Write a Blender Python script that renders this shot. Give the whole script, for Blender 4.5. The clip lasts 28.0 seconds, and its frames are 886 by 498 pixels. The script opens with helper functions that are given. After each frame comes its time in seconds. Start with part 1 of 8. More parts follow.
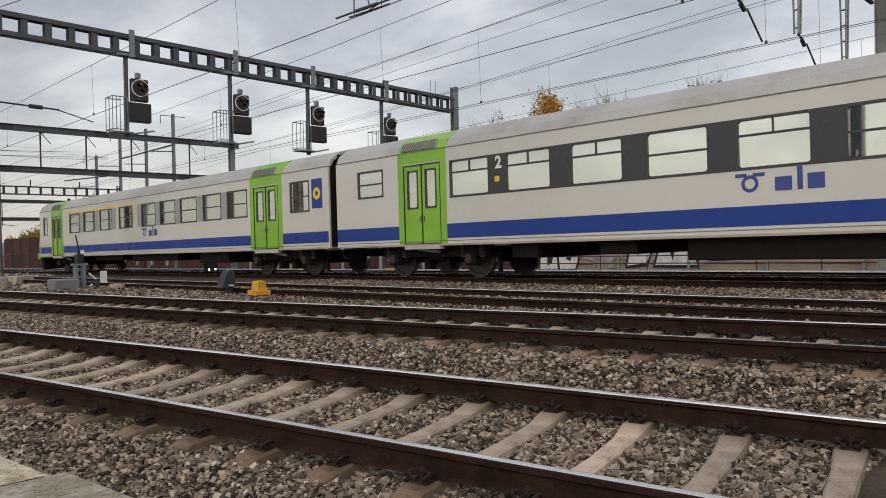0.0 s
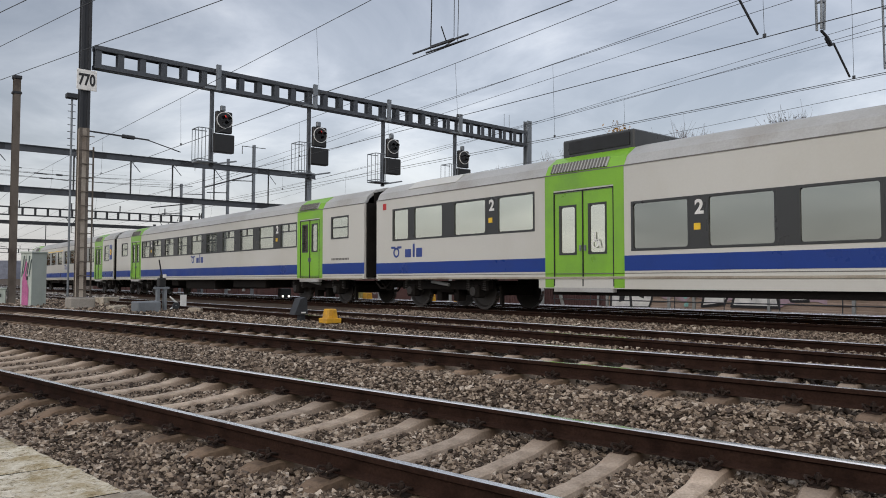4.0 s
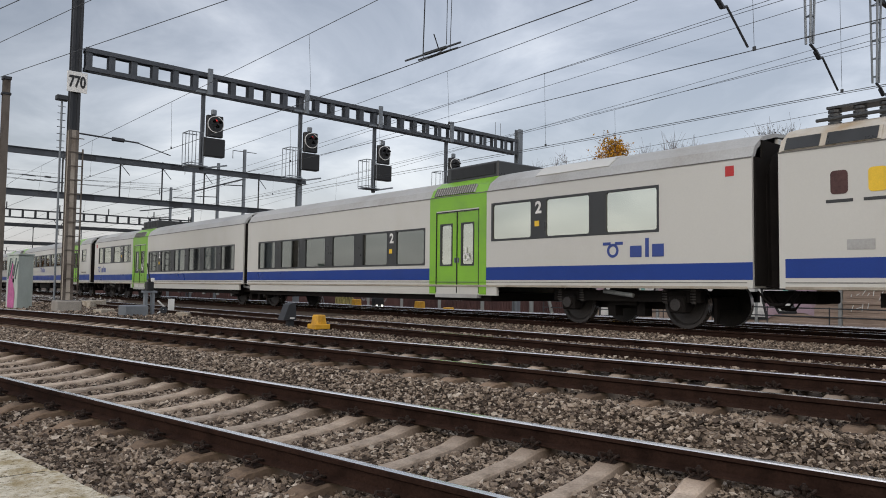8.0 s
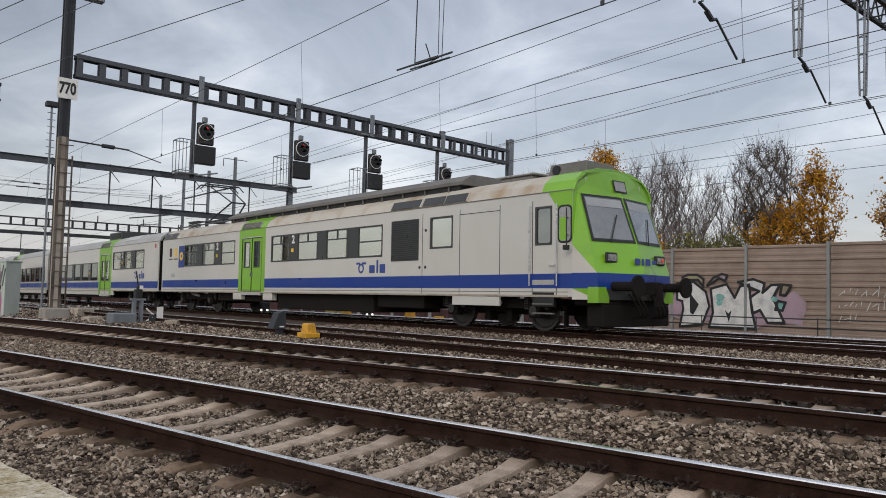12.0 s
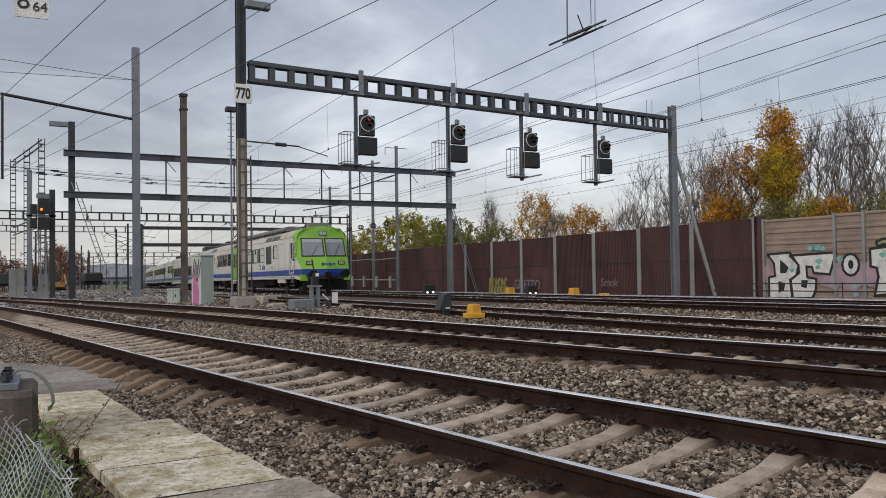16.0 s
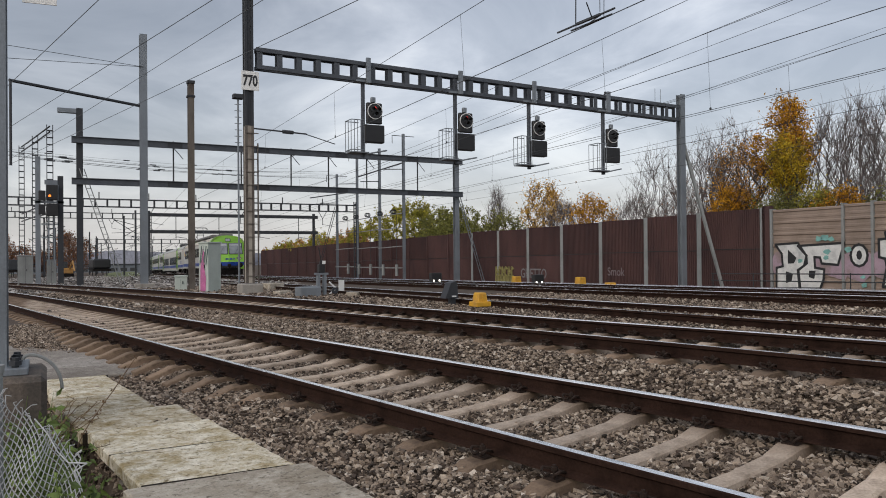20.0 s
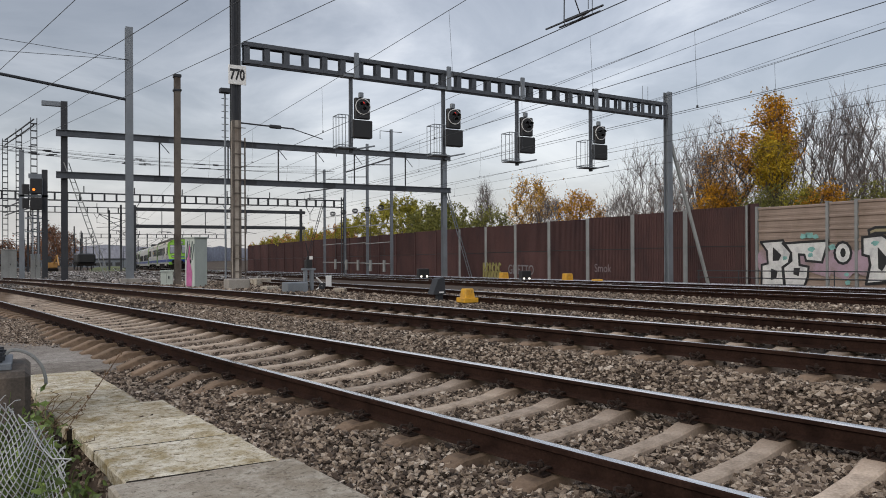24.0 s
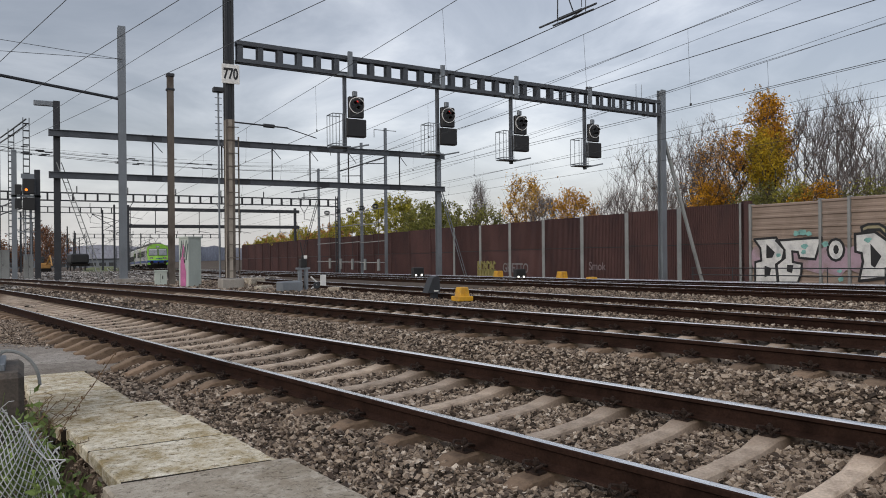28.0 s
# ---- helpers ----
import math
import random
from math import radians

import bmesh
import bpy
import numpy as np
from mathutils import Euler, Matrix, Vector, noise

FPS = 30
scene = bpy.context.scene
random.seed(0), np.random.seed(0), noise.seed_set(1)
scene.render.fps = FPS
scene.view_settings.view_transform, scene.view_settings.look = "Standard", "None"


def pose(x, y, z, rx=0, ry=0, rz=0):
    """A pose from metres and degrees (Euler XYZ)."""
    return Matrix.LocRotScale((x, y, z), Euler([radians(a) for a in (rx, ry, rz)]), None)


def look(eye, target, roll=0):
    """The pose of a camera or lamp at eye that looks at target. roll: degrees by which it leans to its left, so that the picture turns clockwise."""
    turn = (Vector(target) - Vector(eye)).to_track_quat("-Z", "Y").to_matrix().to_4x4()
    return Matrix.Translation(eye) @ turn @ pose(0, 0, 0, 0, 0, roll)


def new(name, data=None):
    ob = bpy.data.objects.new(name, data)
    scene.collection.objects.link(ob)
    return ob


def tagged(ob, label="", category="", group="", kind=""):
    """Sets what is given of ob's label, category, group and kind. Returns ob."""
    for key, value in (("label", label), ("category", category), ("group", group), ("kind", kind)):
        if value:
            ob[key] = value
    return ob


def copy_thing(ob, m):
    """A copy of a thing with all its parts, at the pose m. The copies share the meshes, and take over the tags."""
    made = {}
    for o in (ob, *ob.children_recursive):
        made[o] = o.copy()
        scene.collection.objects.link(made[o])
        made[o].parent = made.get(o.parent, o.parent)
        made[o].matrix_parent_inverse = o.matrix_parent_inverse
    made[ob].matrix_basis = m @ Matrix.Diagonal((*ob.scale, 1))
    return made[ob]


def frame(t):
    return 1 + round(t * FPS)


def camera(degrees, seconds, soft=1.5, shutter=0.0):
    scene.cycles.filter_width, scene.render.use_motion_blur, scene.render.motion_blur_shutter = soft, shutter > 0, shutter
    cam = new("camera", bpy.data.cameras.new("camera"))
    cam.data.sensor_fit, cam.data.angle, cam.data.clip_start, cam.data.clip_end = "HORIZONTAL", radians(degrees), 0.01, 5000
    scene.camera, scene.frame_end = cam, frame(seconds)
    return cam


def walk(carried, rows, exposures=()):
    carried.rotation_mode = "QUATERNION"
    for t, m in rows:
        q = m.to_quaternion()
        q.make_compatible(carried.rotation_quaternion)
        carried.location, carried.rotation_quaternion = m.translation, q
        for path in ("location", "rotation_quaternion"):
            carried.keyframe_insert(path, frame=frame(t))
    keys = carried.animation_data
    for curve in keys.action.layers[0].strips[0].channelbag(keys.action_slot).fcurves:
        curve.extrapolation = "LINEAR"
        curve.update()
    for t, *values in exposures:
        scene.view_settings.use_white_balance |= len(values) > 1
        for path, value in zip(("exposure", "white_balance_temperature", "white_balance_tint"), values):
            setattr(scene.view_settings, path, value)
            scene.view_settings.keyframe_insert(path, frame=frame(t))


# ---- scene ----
cam = camera(61.65, 28.0, 0.95)
PATH = [
    (0.0, 0, 0, 0.84, 89.23, 1.04, -44.92),
    (0.5, 0, 0, 0.84, 88.21, 1.06, -41.29),
    (1.0, 0, 0, 0.84, 87.99, 0.72, -39.71),
    (1.5, 0, 0, 0.84, 88.34, 0.42, -39.03),
    (2.0, 0, 0, 0.84, 89.06, 0.25, -38.89),
    (2.5, 0, 0, 0.84, 89.96, -0.04, -38.98),
    (3.0, 0, 0, 0.84, 90.81, -0.22, -39.15),
    (3.5, 0, 0, 0.84, 91.42, -0.27, -39.36),
    (4.0, 0, 0, 0.84, 91.77, -0.45, -39.53),
    (4.5, 0, 0, 0.84, 91.92, -0.49, -39.67),
    (6.5, 0, 0, 0.84, 92.23, -1.01, -40.24),
    (7.0, 0, 0, 0.84, 92.35, -1.21, -40.30),
    (7.5, 0, 0, 0.84, 92.38, -1.20, -40.33),
    (8.0, 0, 0, 0.84, 92.33, -1.12, -40.33),
    (8.5, 0, 0, 0.84, 92.30, -1.05, -40.38),
    (9.0, 0, 0, 0.84, 92.37, -1.04, -40.44),
    (9.5, 0, 0, 0.84, 92.58, -1.13, -40.55),
    (10.0, 0, 0, 0.84, 92.78, -1.21, -40.74),
    (10.5, 0, 0, 0.84, 92.99, -1.40, -40.98),
    (11.0, 0, 0, 0.84, 93.08, -1.39, -41.19),
    (11.5, 0, 0, 0.84, 93.12, -1.46, -41.27),
    (13.5, 0, 0, 0.84, 92.26, -0.43, -37.77),
    (14.0, 0, 0, 0.84, 91.99, 0.03, -35.71),
    (14.5, 0, 0, 0.84, 91.84, 0.33, -33.48),
    (15.0, 0, 0, 0.84, 91.72, 0.65, -31.36),
    (15.5, 0, 0, 0.84, 91.57, 0.79, -29.68),
    (16.0, 0, 0, 0.84, 91.39, 0.85, -28.61),
    (16.5, 0, 0, 0.84, 91.24, 0.76, -28.10),
    (17.0, 0, 0, 0.84, 91.04, 0.69, -28.01),
    (17.5, 0, 0, 0.84, 90.89, 0.63, -28.10),
    (18.0, 0, 0, 0.84, 90.77, 0.61, -28.16),
    (18.5, 0, 0, 0.84, 90.67, 0.52, -28.19),
    (19.0, 0, 0, 0.84, 90.60, 0.54, -28.16),
    (19.5, 0, 0, 0.84, 90.54, 0.53, -28.13),
    (20.0, 0, 0, 0.84, 90.50, 0.53, -28.11),
    (20.5, 0, 0, 0.84, 90.48, 0.50, -28.13),
    (21.0, 0, 0, 0.84, 90.48, 0.47, -28.23),
    (21.5, 0, 0, 0.84, 90.50, 0.46, -28.35),
    (23.5, 0, 0, 0.84, 90.23, 0.33, -28.95),
    (24.0, 0, 0, 0.84, 90.18, 0.30, -29.07),
    (24.5, 0, 0, 0.84, 90.19, 0.31, -29.17),
    (25.0, 0, 0, 0.84, 90.24, 0.33, -29.23),
    (25.5, 0, 0, 0.84, 90.25, 0.34, -29.29),
    (26.0, 0, 0, 0.84, 90.25, 0.35, -29.30),
    (26.5, 0, 0, 0.84, 90.24, 0.44, -29.30),
    (27.0, 0, 0, 0.84, 90.20, 0.48, -29.33),
    (27.5, 0, 0, 0.84, 90.16, 0.54, -29.39),
    (28.0, 0, 0, 0.84, 90.07, 0.55, -29.49),
]
walk(cam, [(t, pose(*p)) for t, *p in PATH], [(0.0, 0.0, 6950, 10), (1.0, 0.0, 7200, 10), (2.0, 0.0, 7100, 10), (3.0, 0.0, 6800, 10), (4.5, 0.0, 6500, 10), (7.0, 0.0, 6530, 10), (28.0, 0.0, 6550, 10)])

# ---- light ----
world = bpy.data.worlds.new("overcast_sky")
scene.world = world
world.use_nodes = True
nt = world.node_tree
nt.nodes.clear()


def node(tree, kind, **values):
    n = tree.nodes.new(kind)
    for key, value in values.items():
        n.inputs[key.replace("_", " ")].default_value = value
    return n


def ramp(tree, stops):
    n = tree.nodes.new("ShaderNodeValToRGB")
    while len(n.color_ramp.elements) < len(stops):
        n.color_ramp.elements.new(0.5)
    for e, (p, c) in zip(n.color_ramp.elements, stops):
        e.position, e.color = p, (*c, 1) if len(c) == 3 else c
    return n


SUN_ELEVATION, SUN_AZIMUTH = 36, 240
sky = nt.nodes.new("ShaderNodeTexSky")
sky.sky_type, sky.sun_disc = "NISHITA", False
sky.sun_elevation, sky.sun_rotation = radians(SUN_ELEVATION), radians(SUN_AZIMUTH)
sky.air_density, sky.dust_density = 1.0, 4.0
coord = nt.nodes.new("ShaderNodeTexCoord")
# the cloud deck: the view direction projected on a flat layer, so that the clouds crowd towards the horizon
split = nt.nodes.new("ShaderNodeSeparateXYZ")
nt.links.new(coord.outputs["Generated"], split.inputs[0])
lift = nt.nodes.new("ShaderNodeMath")
lift.operation = "MAXIMUM"
lift.inputs[1].default_value = 0.0
nt.links.new(split.outputs["Z"], lift.inputs[0])
deck = nt.nodes.new("ShaderNodeMath")
deck.operation = "ADD"
deck.inputs[1].default_value = 0.22
nt.links.new(lift.outputs[0], deck.inputs[0])
flat = nt.nodes.new("ShaderNodeVectorMath")
flat.operation = "DIVIDE"
both = nt.nodes.new("ShaderNodeCombineXYZ")
for k in range(3):
    nt.links.new(deck.outputs[0], both.inputs[k])
nt.links.new(coord.outputs["Generated"], flat.inputs[0])
nt.links.new(both.outputs[0], flat.inputs[1])
big = node(nt, "ShaderNodeTexNoise", Scale=1.5, Detail=8.0, Roughness=0.58, Distortion=0.5)
nt.links.new(flat.outputs[0], big.inputs["Vector"])
cloud = ramp(nt, [(0.34, (0.25, 0.27, 0.31)), (0.46, (0.37, 0.39, 0.435)), (0.56, (0.53, 0.55, 0.595)), (0.68, (0.78, 0.79, 0.81))])
nt.links.new(big.outputs["Fac"], cloud.inputs[0])
height = ramp(nt, [(0.0, (0.76, 0.73, 0.69)), (0.10, (0.72, 0.72, 0.72)), (0.35, (0.62, 0.65, 0.70)), (1.0, (0.75, 0.78, 0.84))])
nt.links.new(lift.outputs[0], height.inputs[0])
veil = ramp(nt, [(0.0, (0.75, 0.75, 0.75)), (0.16, (0.28, 0.28, 0.28)), (0.5, (0.08, 0.08, 0.08))])
nt.links.new(lift.outputs[0], veil.inputs[0])
mixed = nt.nodes.new("ShaderNodeMix")
mixed.data_type = "RGBA"
nt.links.new(veil.outputs[0], mixed.inputs["Factor"])
nt.links.new(cloud.outputs[0], mixed.inputs["A"])
nt.links.new(height.outputs[0], mixed.inputs["B"])
# the side of the veiled sun is brighter
toward = nt.nodes.new("ShaderNodeVectorMath")
toward.operation = "DOT_PRODUCT"
a, e = radians(SUN_AZIMUTH), radians(SUN_ELEVATION)
toward.inputs[1].default_value = (math.sin(a) * math.cos(e), math.cos(a) * math.cos(e), math.sin(e))
nt.links.new(coord.outputs["Generated"], toward.inputs[0])
gain = nt.nodes.new("ShaderNodeMapRange")
gain.interpolation_type = "SMOOTHSTEP"
for key, value in (("From Min", -0.2), ("From Max", 1.0), ("To Min", 0.93), ("To Max", 1.35)):
    gain.inputs[key].default_value = value
nt.links.new(toward.outputs["Value"], gain.inputs["Value"])
# a heavier bank of cloud up the line
bank = nt.nodes.new("ShaderNodeVectorMath")
bank.operation = "DOT_PRODUCT"
bank.inputs[1].default_value = (0.02, 0.90, 0.43)
nt.links.new(coord.outputs["Generated"], bank.inputs[0])
heavy = nt.nodes.new("ShaderNodeMapRange")
heavy.interpolation_type = "SMOOTHSTEP"
for key, value in (("From Min", 0.89), ("From Max", 1.0), ("To Min", 1.0), ("To Max", 0.68)):
    heavy.inputs[key].default_value = value
nt.links.new(bank.outputs["Value"], heavy.inputs["Value"])
shade = nt.nodes.new("ShaderNodeMath")
shade.operation = "MULTIPLY"
nt.links.new(gain.outputs["Result"], shade.inputs[0])
nt.links.new(heavy.outputs["Result"], shade.inputs[1])
bg_cloud = nt.nodes.new("ShaderNodeBackground")
nt.links.new(shade.outputs[0], bg_cloud.inputs["Strength"])
nt.links.new(mixed.outputs["Result"], bg_cloud.inputs["Color"])
bg_sky = nt.nodes.new("ShaderNodeBackground")
bg_sky.inputs["Strength"].default_value = 0.05
nt.links.new(sky.outputs[0], bg_sky.inputs["Color"])
add = nt.nodes.new("ShaderNodeAddShader")
nt.links.new(bg_cloud.outputs[0], add.inputs[0])
nt.links.new(bg_sky.outputs[0], add.inputs[1])
out = nt.nodes.new("ShaderNodeOutputWorld")
nt.links.new(add.outputs[0], out.inputs[0])

sun = new("sun", bpy.data.lights.new("sun", "SUN"))
sun.data.energy, sun.data.angle, sun.data.color = 0.62, radians(35), (1.0, 0.96, 0.9)
a, e = radians(SUN_AZIMUTH), radians(SUN_ELEVATION)
sun.matrix_world = look((0, 0, 60), (-60 * math.sin(a) * math.cos(e), -60 * math.cos(a) * math.cos(e), 60 - 60 * math.sin(e)))


# ---- materials ----
MATS = {}


def surf(name, base, rough=0.6, metal=0.0, vary=0.2, scale=3.0, fine=45.0, bump=0.15, tint=None, island=0.0, per_object=0.0, spec=0.5, streak=0.0, coat=0.0, stops=None):
    """A surface with stains at one scale and grain at another; tint is the colour of the stains."""
    if name in MATS:
        return MATS[name]
    m = bpy.data.materials.new(name)
    m.use_nodes = True
    t = m.node_tree
    p = t.nodes["Principled BSDF"]
    tc = t.nodes.new("ShaderNodeTexCoord")
    mp = t.nodes.new("ShaderNodeMapping")
    t.links.new(tc.outputs["Object"], mp.inputs[0])
    mp.inputs["Scale"].default_value = (1, 1, 1 - streak * 0.9)
    n1 = node(t, "ShaderNodeTexNoise", Scale=scale, Detail=6.0, Roughness=0.6)
    n2 = node(t, "ShaderNodeTexNoise", Scale=fine, Detail=4.0, Roughness=0.65)
    t.links.new(mp.outputs[0], n1.inputs["Vector"])
    t.links.new(tc.outputs["Object"], n2.inputs["Vector"])
    dark = tint or tuple(c * (1 - vary) for c in base)
    lite = tuple(min(1, c * (1 + vary * 0.6)) for c in base)
    r1 = ramp(t, [(0.32, dark), (0.52, base), (0.72, lite)])
    t.links.new(n1.outputs["Fac"], r1.inputs[0])
    r2 = ramp(t, [(0.3, (1 - vary * 0.9,) * 3), (0.7, (1 + vary * 0.3,) * 3)])
    t.links.new(n2.outputs["Fac"], r2.inputs[0])
    mul = t.nodes.new("ShaderNodeMix")
    mul.data_type, mul.blend_type = "RGBA", "MULTIPLY"
    mul.inputs["Factor"].default_value = 1.0
    t.links.new(r1.outputs[0], mul.inputs["A"])
    t.links.new(r2.outputs[0], mul.inputs["B"])
    col = mul.outputs["Result"]
    if stops:
        # each loose piece takes its own shade
        g = t.nodes.new("ShaderNodeNewGeometry")
        r0 = ramp(t, stops)
        t.links.new(g.outputs["Random Per Island"], r0.inputs[0])
        t.links.new(r0.outputs[0], mul.inputs["A"])
    for amount, kind, socket in ((island, "ShaderNodeNewGeometry", "Random Per Island"), (per_object, "ShaderNodeObjectInfo", "Random")):
        if amount:
            g = t.nodes.new(kind)
            r3 = ramp(t, [(0.0, (1 - amount,) * 3), (0.55, (1, 0.985, 0.96)), (1.0, (1 + amount * 0.9, 1 + amount * 0.85, 1 + amount * 0.78))])
            t.links.new(g.outputs[socket], r3.inputs[0])
            m3 = t.nodes.new("ShaderNodeMix")
            m3.data_type, m3.blend_type = "RGBA", "MULTIPLY"
            m3.inputs["Factor"].default_value = 1.0
            t.links.new(col, m3.inputs["A"])
            t.links.new(r3.outputs[0], m3.inputs["B"])
            col = m3.outputs["Result"]
    t.links.new(col, p.inputs["Base Color"])
    rr = ramp(t, [(0.3, (max(0, rough - 0.12),) * 3), (0.7, (min(1, rough + 0.12),) * 3)])
    t.links.new(n1.outputs["Fac"], rr.inputs[0])
    t.links.new(rr.outputs[0], p.inputs["Roughness"])
    p.inputs["Metallic"].default_value = metal
    p.inputs["Specular IOR Level"].default_value = spec
    p.inputs["Coat Weight"].default_value = coat
    if bump:
        b = node(t, "ShaderNodeBump", Strength=bump, Distance=0.01)
        t.links.new(n2.outputs["Fac"], b.inputs["Height"])
        t.links.new(b.outputs[0], p.inputs["Normal"])
    MATS[name] = m
    return m


def glow(name, color, strength):
    m = bpy.data.materials.new(name)
    m.use_nodes = True
    p = m.node_tree.nodes["Principled BSDF"]
    p.inputs["Base Color"].default_value = (*color, 1)
    p.inputs["Emission Color"].default_value = (*color, 1)
    p.inputs["Emission Strength"].default_value = strength
    return m


def pane(name, tint, ior=1.5, sheen=(1, 1, 1)):
    """Window glass: clear with a tint, and a mirror at a shallow angle."""
    m = bpy.data.materials.new(name)
    m.use_nodes = True
    t = m.node_tree
    t.nodes.clear()
    fr = node(t, "ShaderNodeFresnel", IOR=ior)
    tr = t.nodes.new("ShaderNodeBsdfTransparent")
    tr.inputs[0].default_value = (*tint, 1)
    gl = node(t, "ShaderNodeBsdfGlossy", Roughness=0.03)
    gl.inputs["Color"].default_value = (*sheen, 1)
    mx = t.nodes.new("ShaderNodeMixShader")
    o = t.nodes.new("ShaderNodeOutputMaterial")
    t.links.new(fr.outputs[0], mx.inputs[0])
    t.links.new(tr.outputs[0], mx.inputs[1])
    t.links.new(gl.outputs[0], mx.inputs[2])
    t.links.new(mx.outputs[0], o.inputs[0])
    return m


def lichen(name, base, pale, moss, amount):
    """Old concrete: moss stains at arm's length, pale crusts of lichen, dark pits."""
    m = bpy.data.materials.new(name)
    m.use_nodes = True
    t = m.node_tree
    p = t.nodes["Principled BSDF"]
    tc = t.nodes.new("ShaderNodeTexCoord")
    info = t.nodes.new("ShaderNodeObjectInfo")
    shift = node(t, "ShaderNodeVectorMath")
    shift.operation = "MULTIPLY_ADD"
    shift.inputs[1].default_value = (1, 1, 1)
    t.links.new(tc.outputs["Object"], shift.inputs[0])
    t.links.new(info.outputs["Random"], shift.inputs[2])
    col = None
    for scale, detail, lo, hi, c in ((1.5, 8.0, 0.40, 0.62, moss), (5.0, 14.0, amount - 0.08, amount + 0.16, pale), (22.0, 10.0, 0.52, 0.62, tuple(0.5 * v for v in moss)), (34.0, 6.0, 0.60, 0.68, tuple(0.4 * v for v in base)), (70.0, 4.0, 0.62, 0.70, pale)):
        n = node(t, "ShaderNodeTexNoise", Scale=scale, Detail=detail, Roughness=0.8, Distortion=0.1)
        t.links.new(shift.outputs[0], n.inputs["Vector"])
        r = ramp(t, [(lo, (0, 0, 0)), (hi, (1, 1, 1))])
        t.links.new(n.outputs["Fac"], r.inputs[0])
        x = t.nodes.new("ShaderNodeMix")
        x.data_type = "RGBA"
        t.links.new(r.outputs[0], x.inputs["Factor"])
        if col is None:
            x.inputs["A"].default_value = (*base, 1)
        else:
            t.links.new(col, x.inputs["A"])
        x.inputs["B"].default_value = (*c, 1)
        col = x.outputs["Result"]
    tone = ramp(t, [(0.0, (0.80, 0.78, 0.74)), (1.0, (1.15, 1.15, 1.13))])
    t.links.new(info.outputs["Random"], tone.inputs[0])
    x = t.nodes.new("ShaderNodeMix")
    x.data_type, x.blend_type = "RGBA", "MULTIPLY"
    x.inputs["Factor"].default_value = 1.0
    t.links.new(col, x.inputs["A"])
    t.links.new(tone.outputs[0], x.inputs["B"])
    t.links.new(x.outputs["Result"], p.inputs["Base Color"])
    p.inputs["Roughness"].default_value = 0.92
    p.inputs["Specular IOR Level"].default_value = 0.2
    g = node(t, "ShaderNodeTexNoise", Scale=45.0, Detail=6.0, Roughness=0.7)
    t.links.new(tc.outputs["Object"], g.inputs["Vector"])
    bp = node(t, "ShaderNodeBump", Strength=0.6, Distance=0.012)
    t.links.new(g.outputs["Fac"], bp.inputs["Height"])
    t.links.new(bp.outputs[0], p.inputs["Normal"])
    return m


M_STONEFAR = surf("grey_ballast_stone", (0.22, 0.205, 0.19), 0.88, vary=0.3, scale=14, fine=90, bump=0.3, spec=0.25, stops=((0, (0.04, 0.034, 0.03)), (0.25, (0.11, 0.099, 0.09)), (0.55, (0.23, 0.212, 0.196)), (0.85, (0.36, 0.335, 0.315)), (1, (0.62, 0.60, 0.57))))
# near-black colour for the shade in the joints between the slabs
M_JOINT_SHADE = surf("joint_shade", (0.028, 0.022, 0.016), 0.95, vary=0.3, scale=8, fine=60, bump=0.4, spec=0.1)
M_STONE = surf("ballast_stone", (0.25, 0.205, 0.165), 0.88, vary=0.3, scale=14, fine=90, bump=0.3, spec=0.25, stops=((0, (0.024, 0.018, 0.013)), (0.25, (0.090, 0.066, 0.051)), (0.5, (0.208, 0.162, 0.124)), (0.76, (0.31, 0.246, 0.189)), (0.93, (0.42, 0.348, 0.278)), (1, (0.54, 0.470, 0.395))))
M_BED = surf("ballast_bed", (0.10, 0.077, 0.060), 0.95, vary=0.5, scale=2.2, fine=26, bump=1.0, tint=(0.06, 0.043, 0.032), spec=0.15)
M_RAIL = surf("rail_rust", (0.033, 0.0185, 0.014), 0.8, 0.0, vary=0.45, scale=5, fine=60, bump=0.12, spec=0.04)
M_HEAD = surf("rail_polished_head", (0.97, 0.94, 0.915), 0.22, 1.0, vary=0.06, scale=6, fine=80, bump=0.01)
M_SLEEPER = surf("sleeper_concrete", (0.47, 0.385, 0.31), 0.9, vary=0.3, scale=3.5, fine=55, bump=0.25, tint=(0.17, 0.125, 0.09), per_object=0.25, spec=0.2)
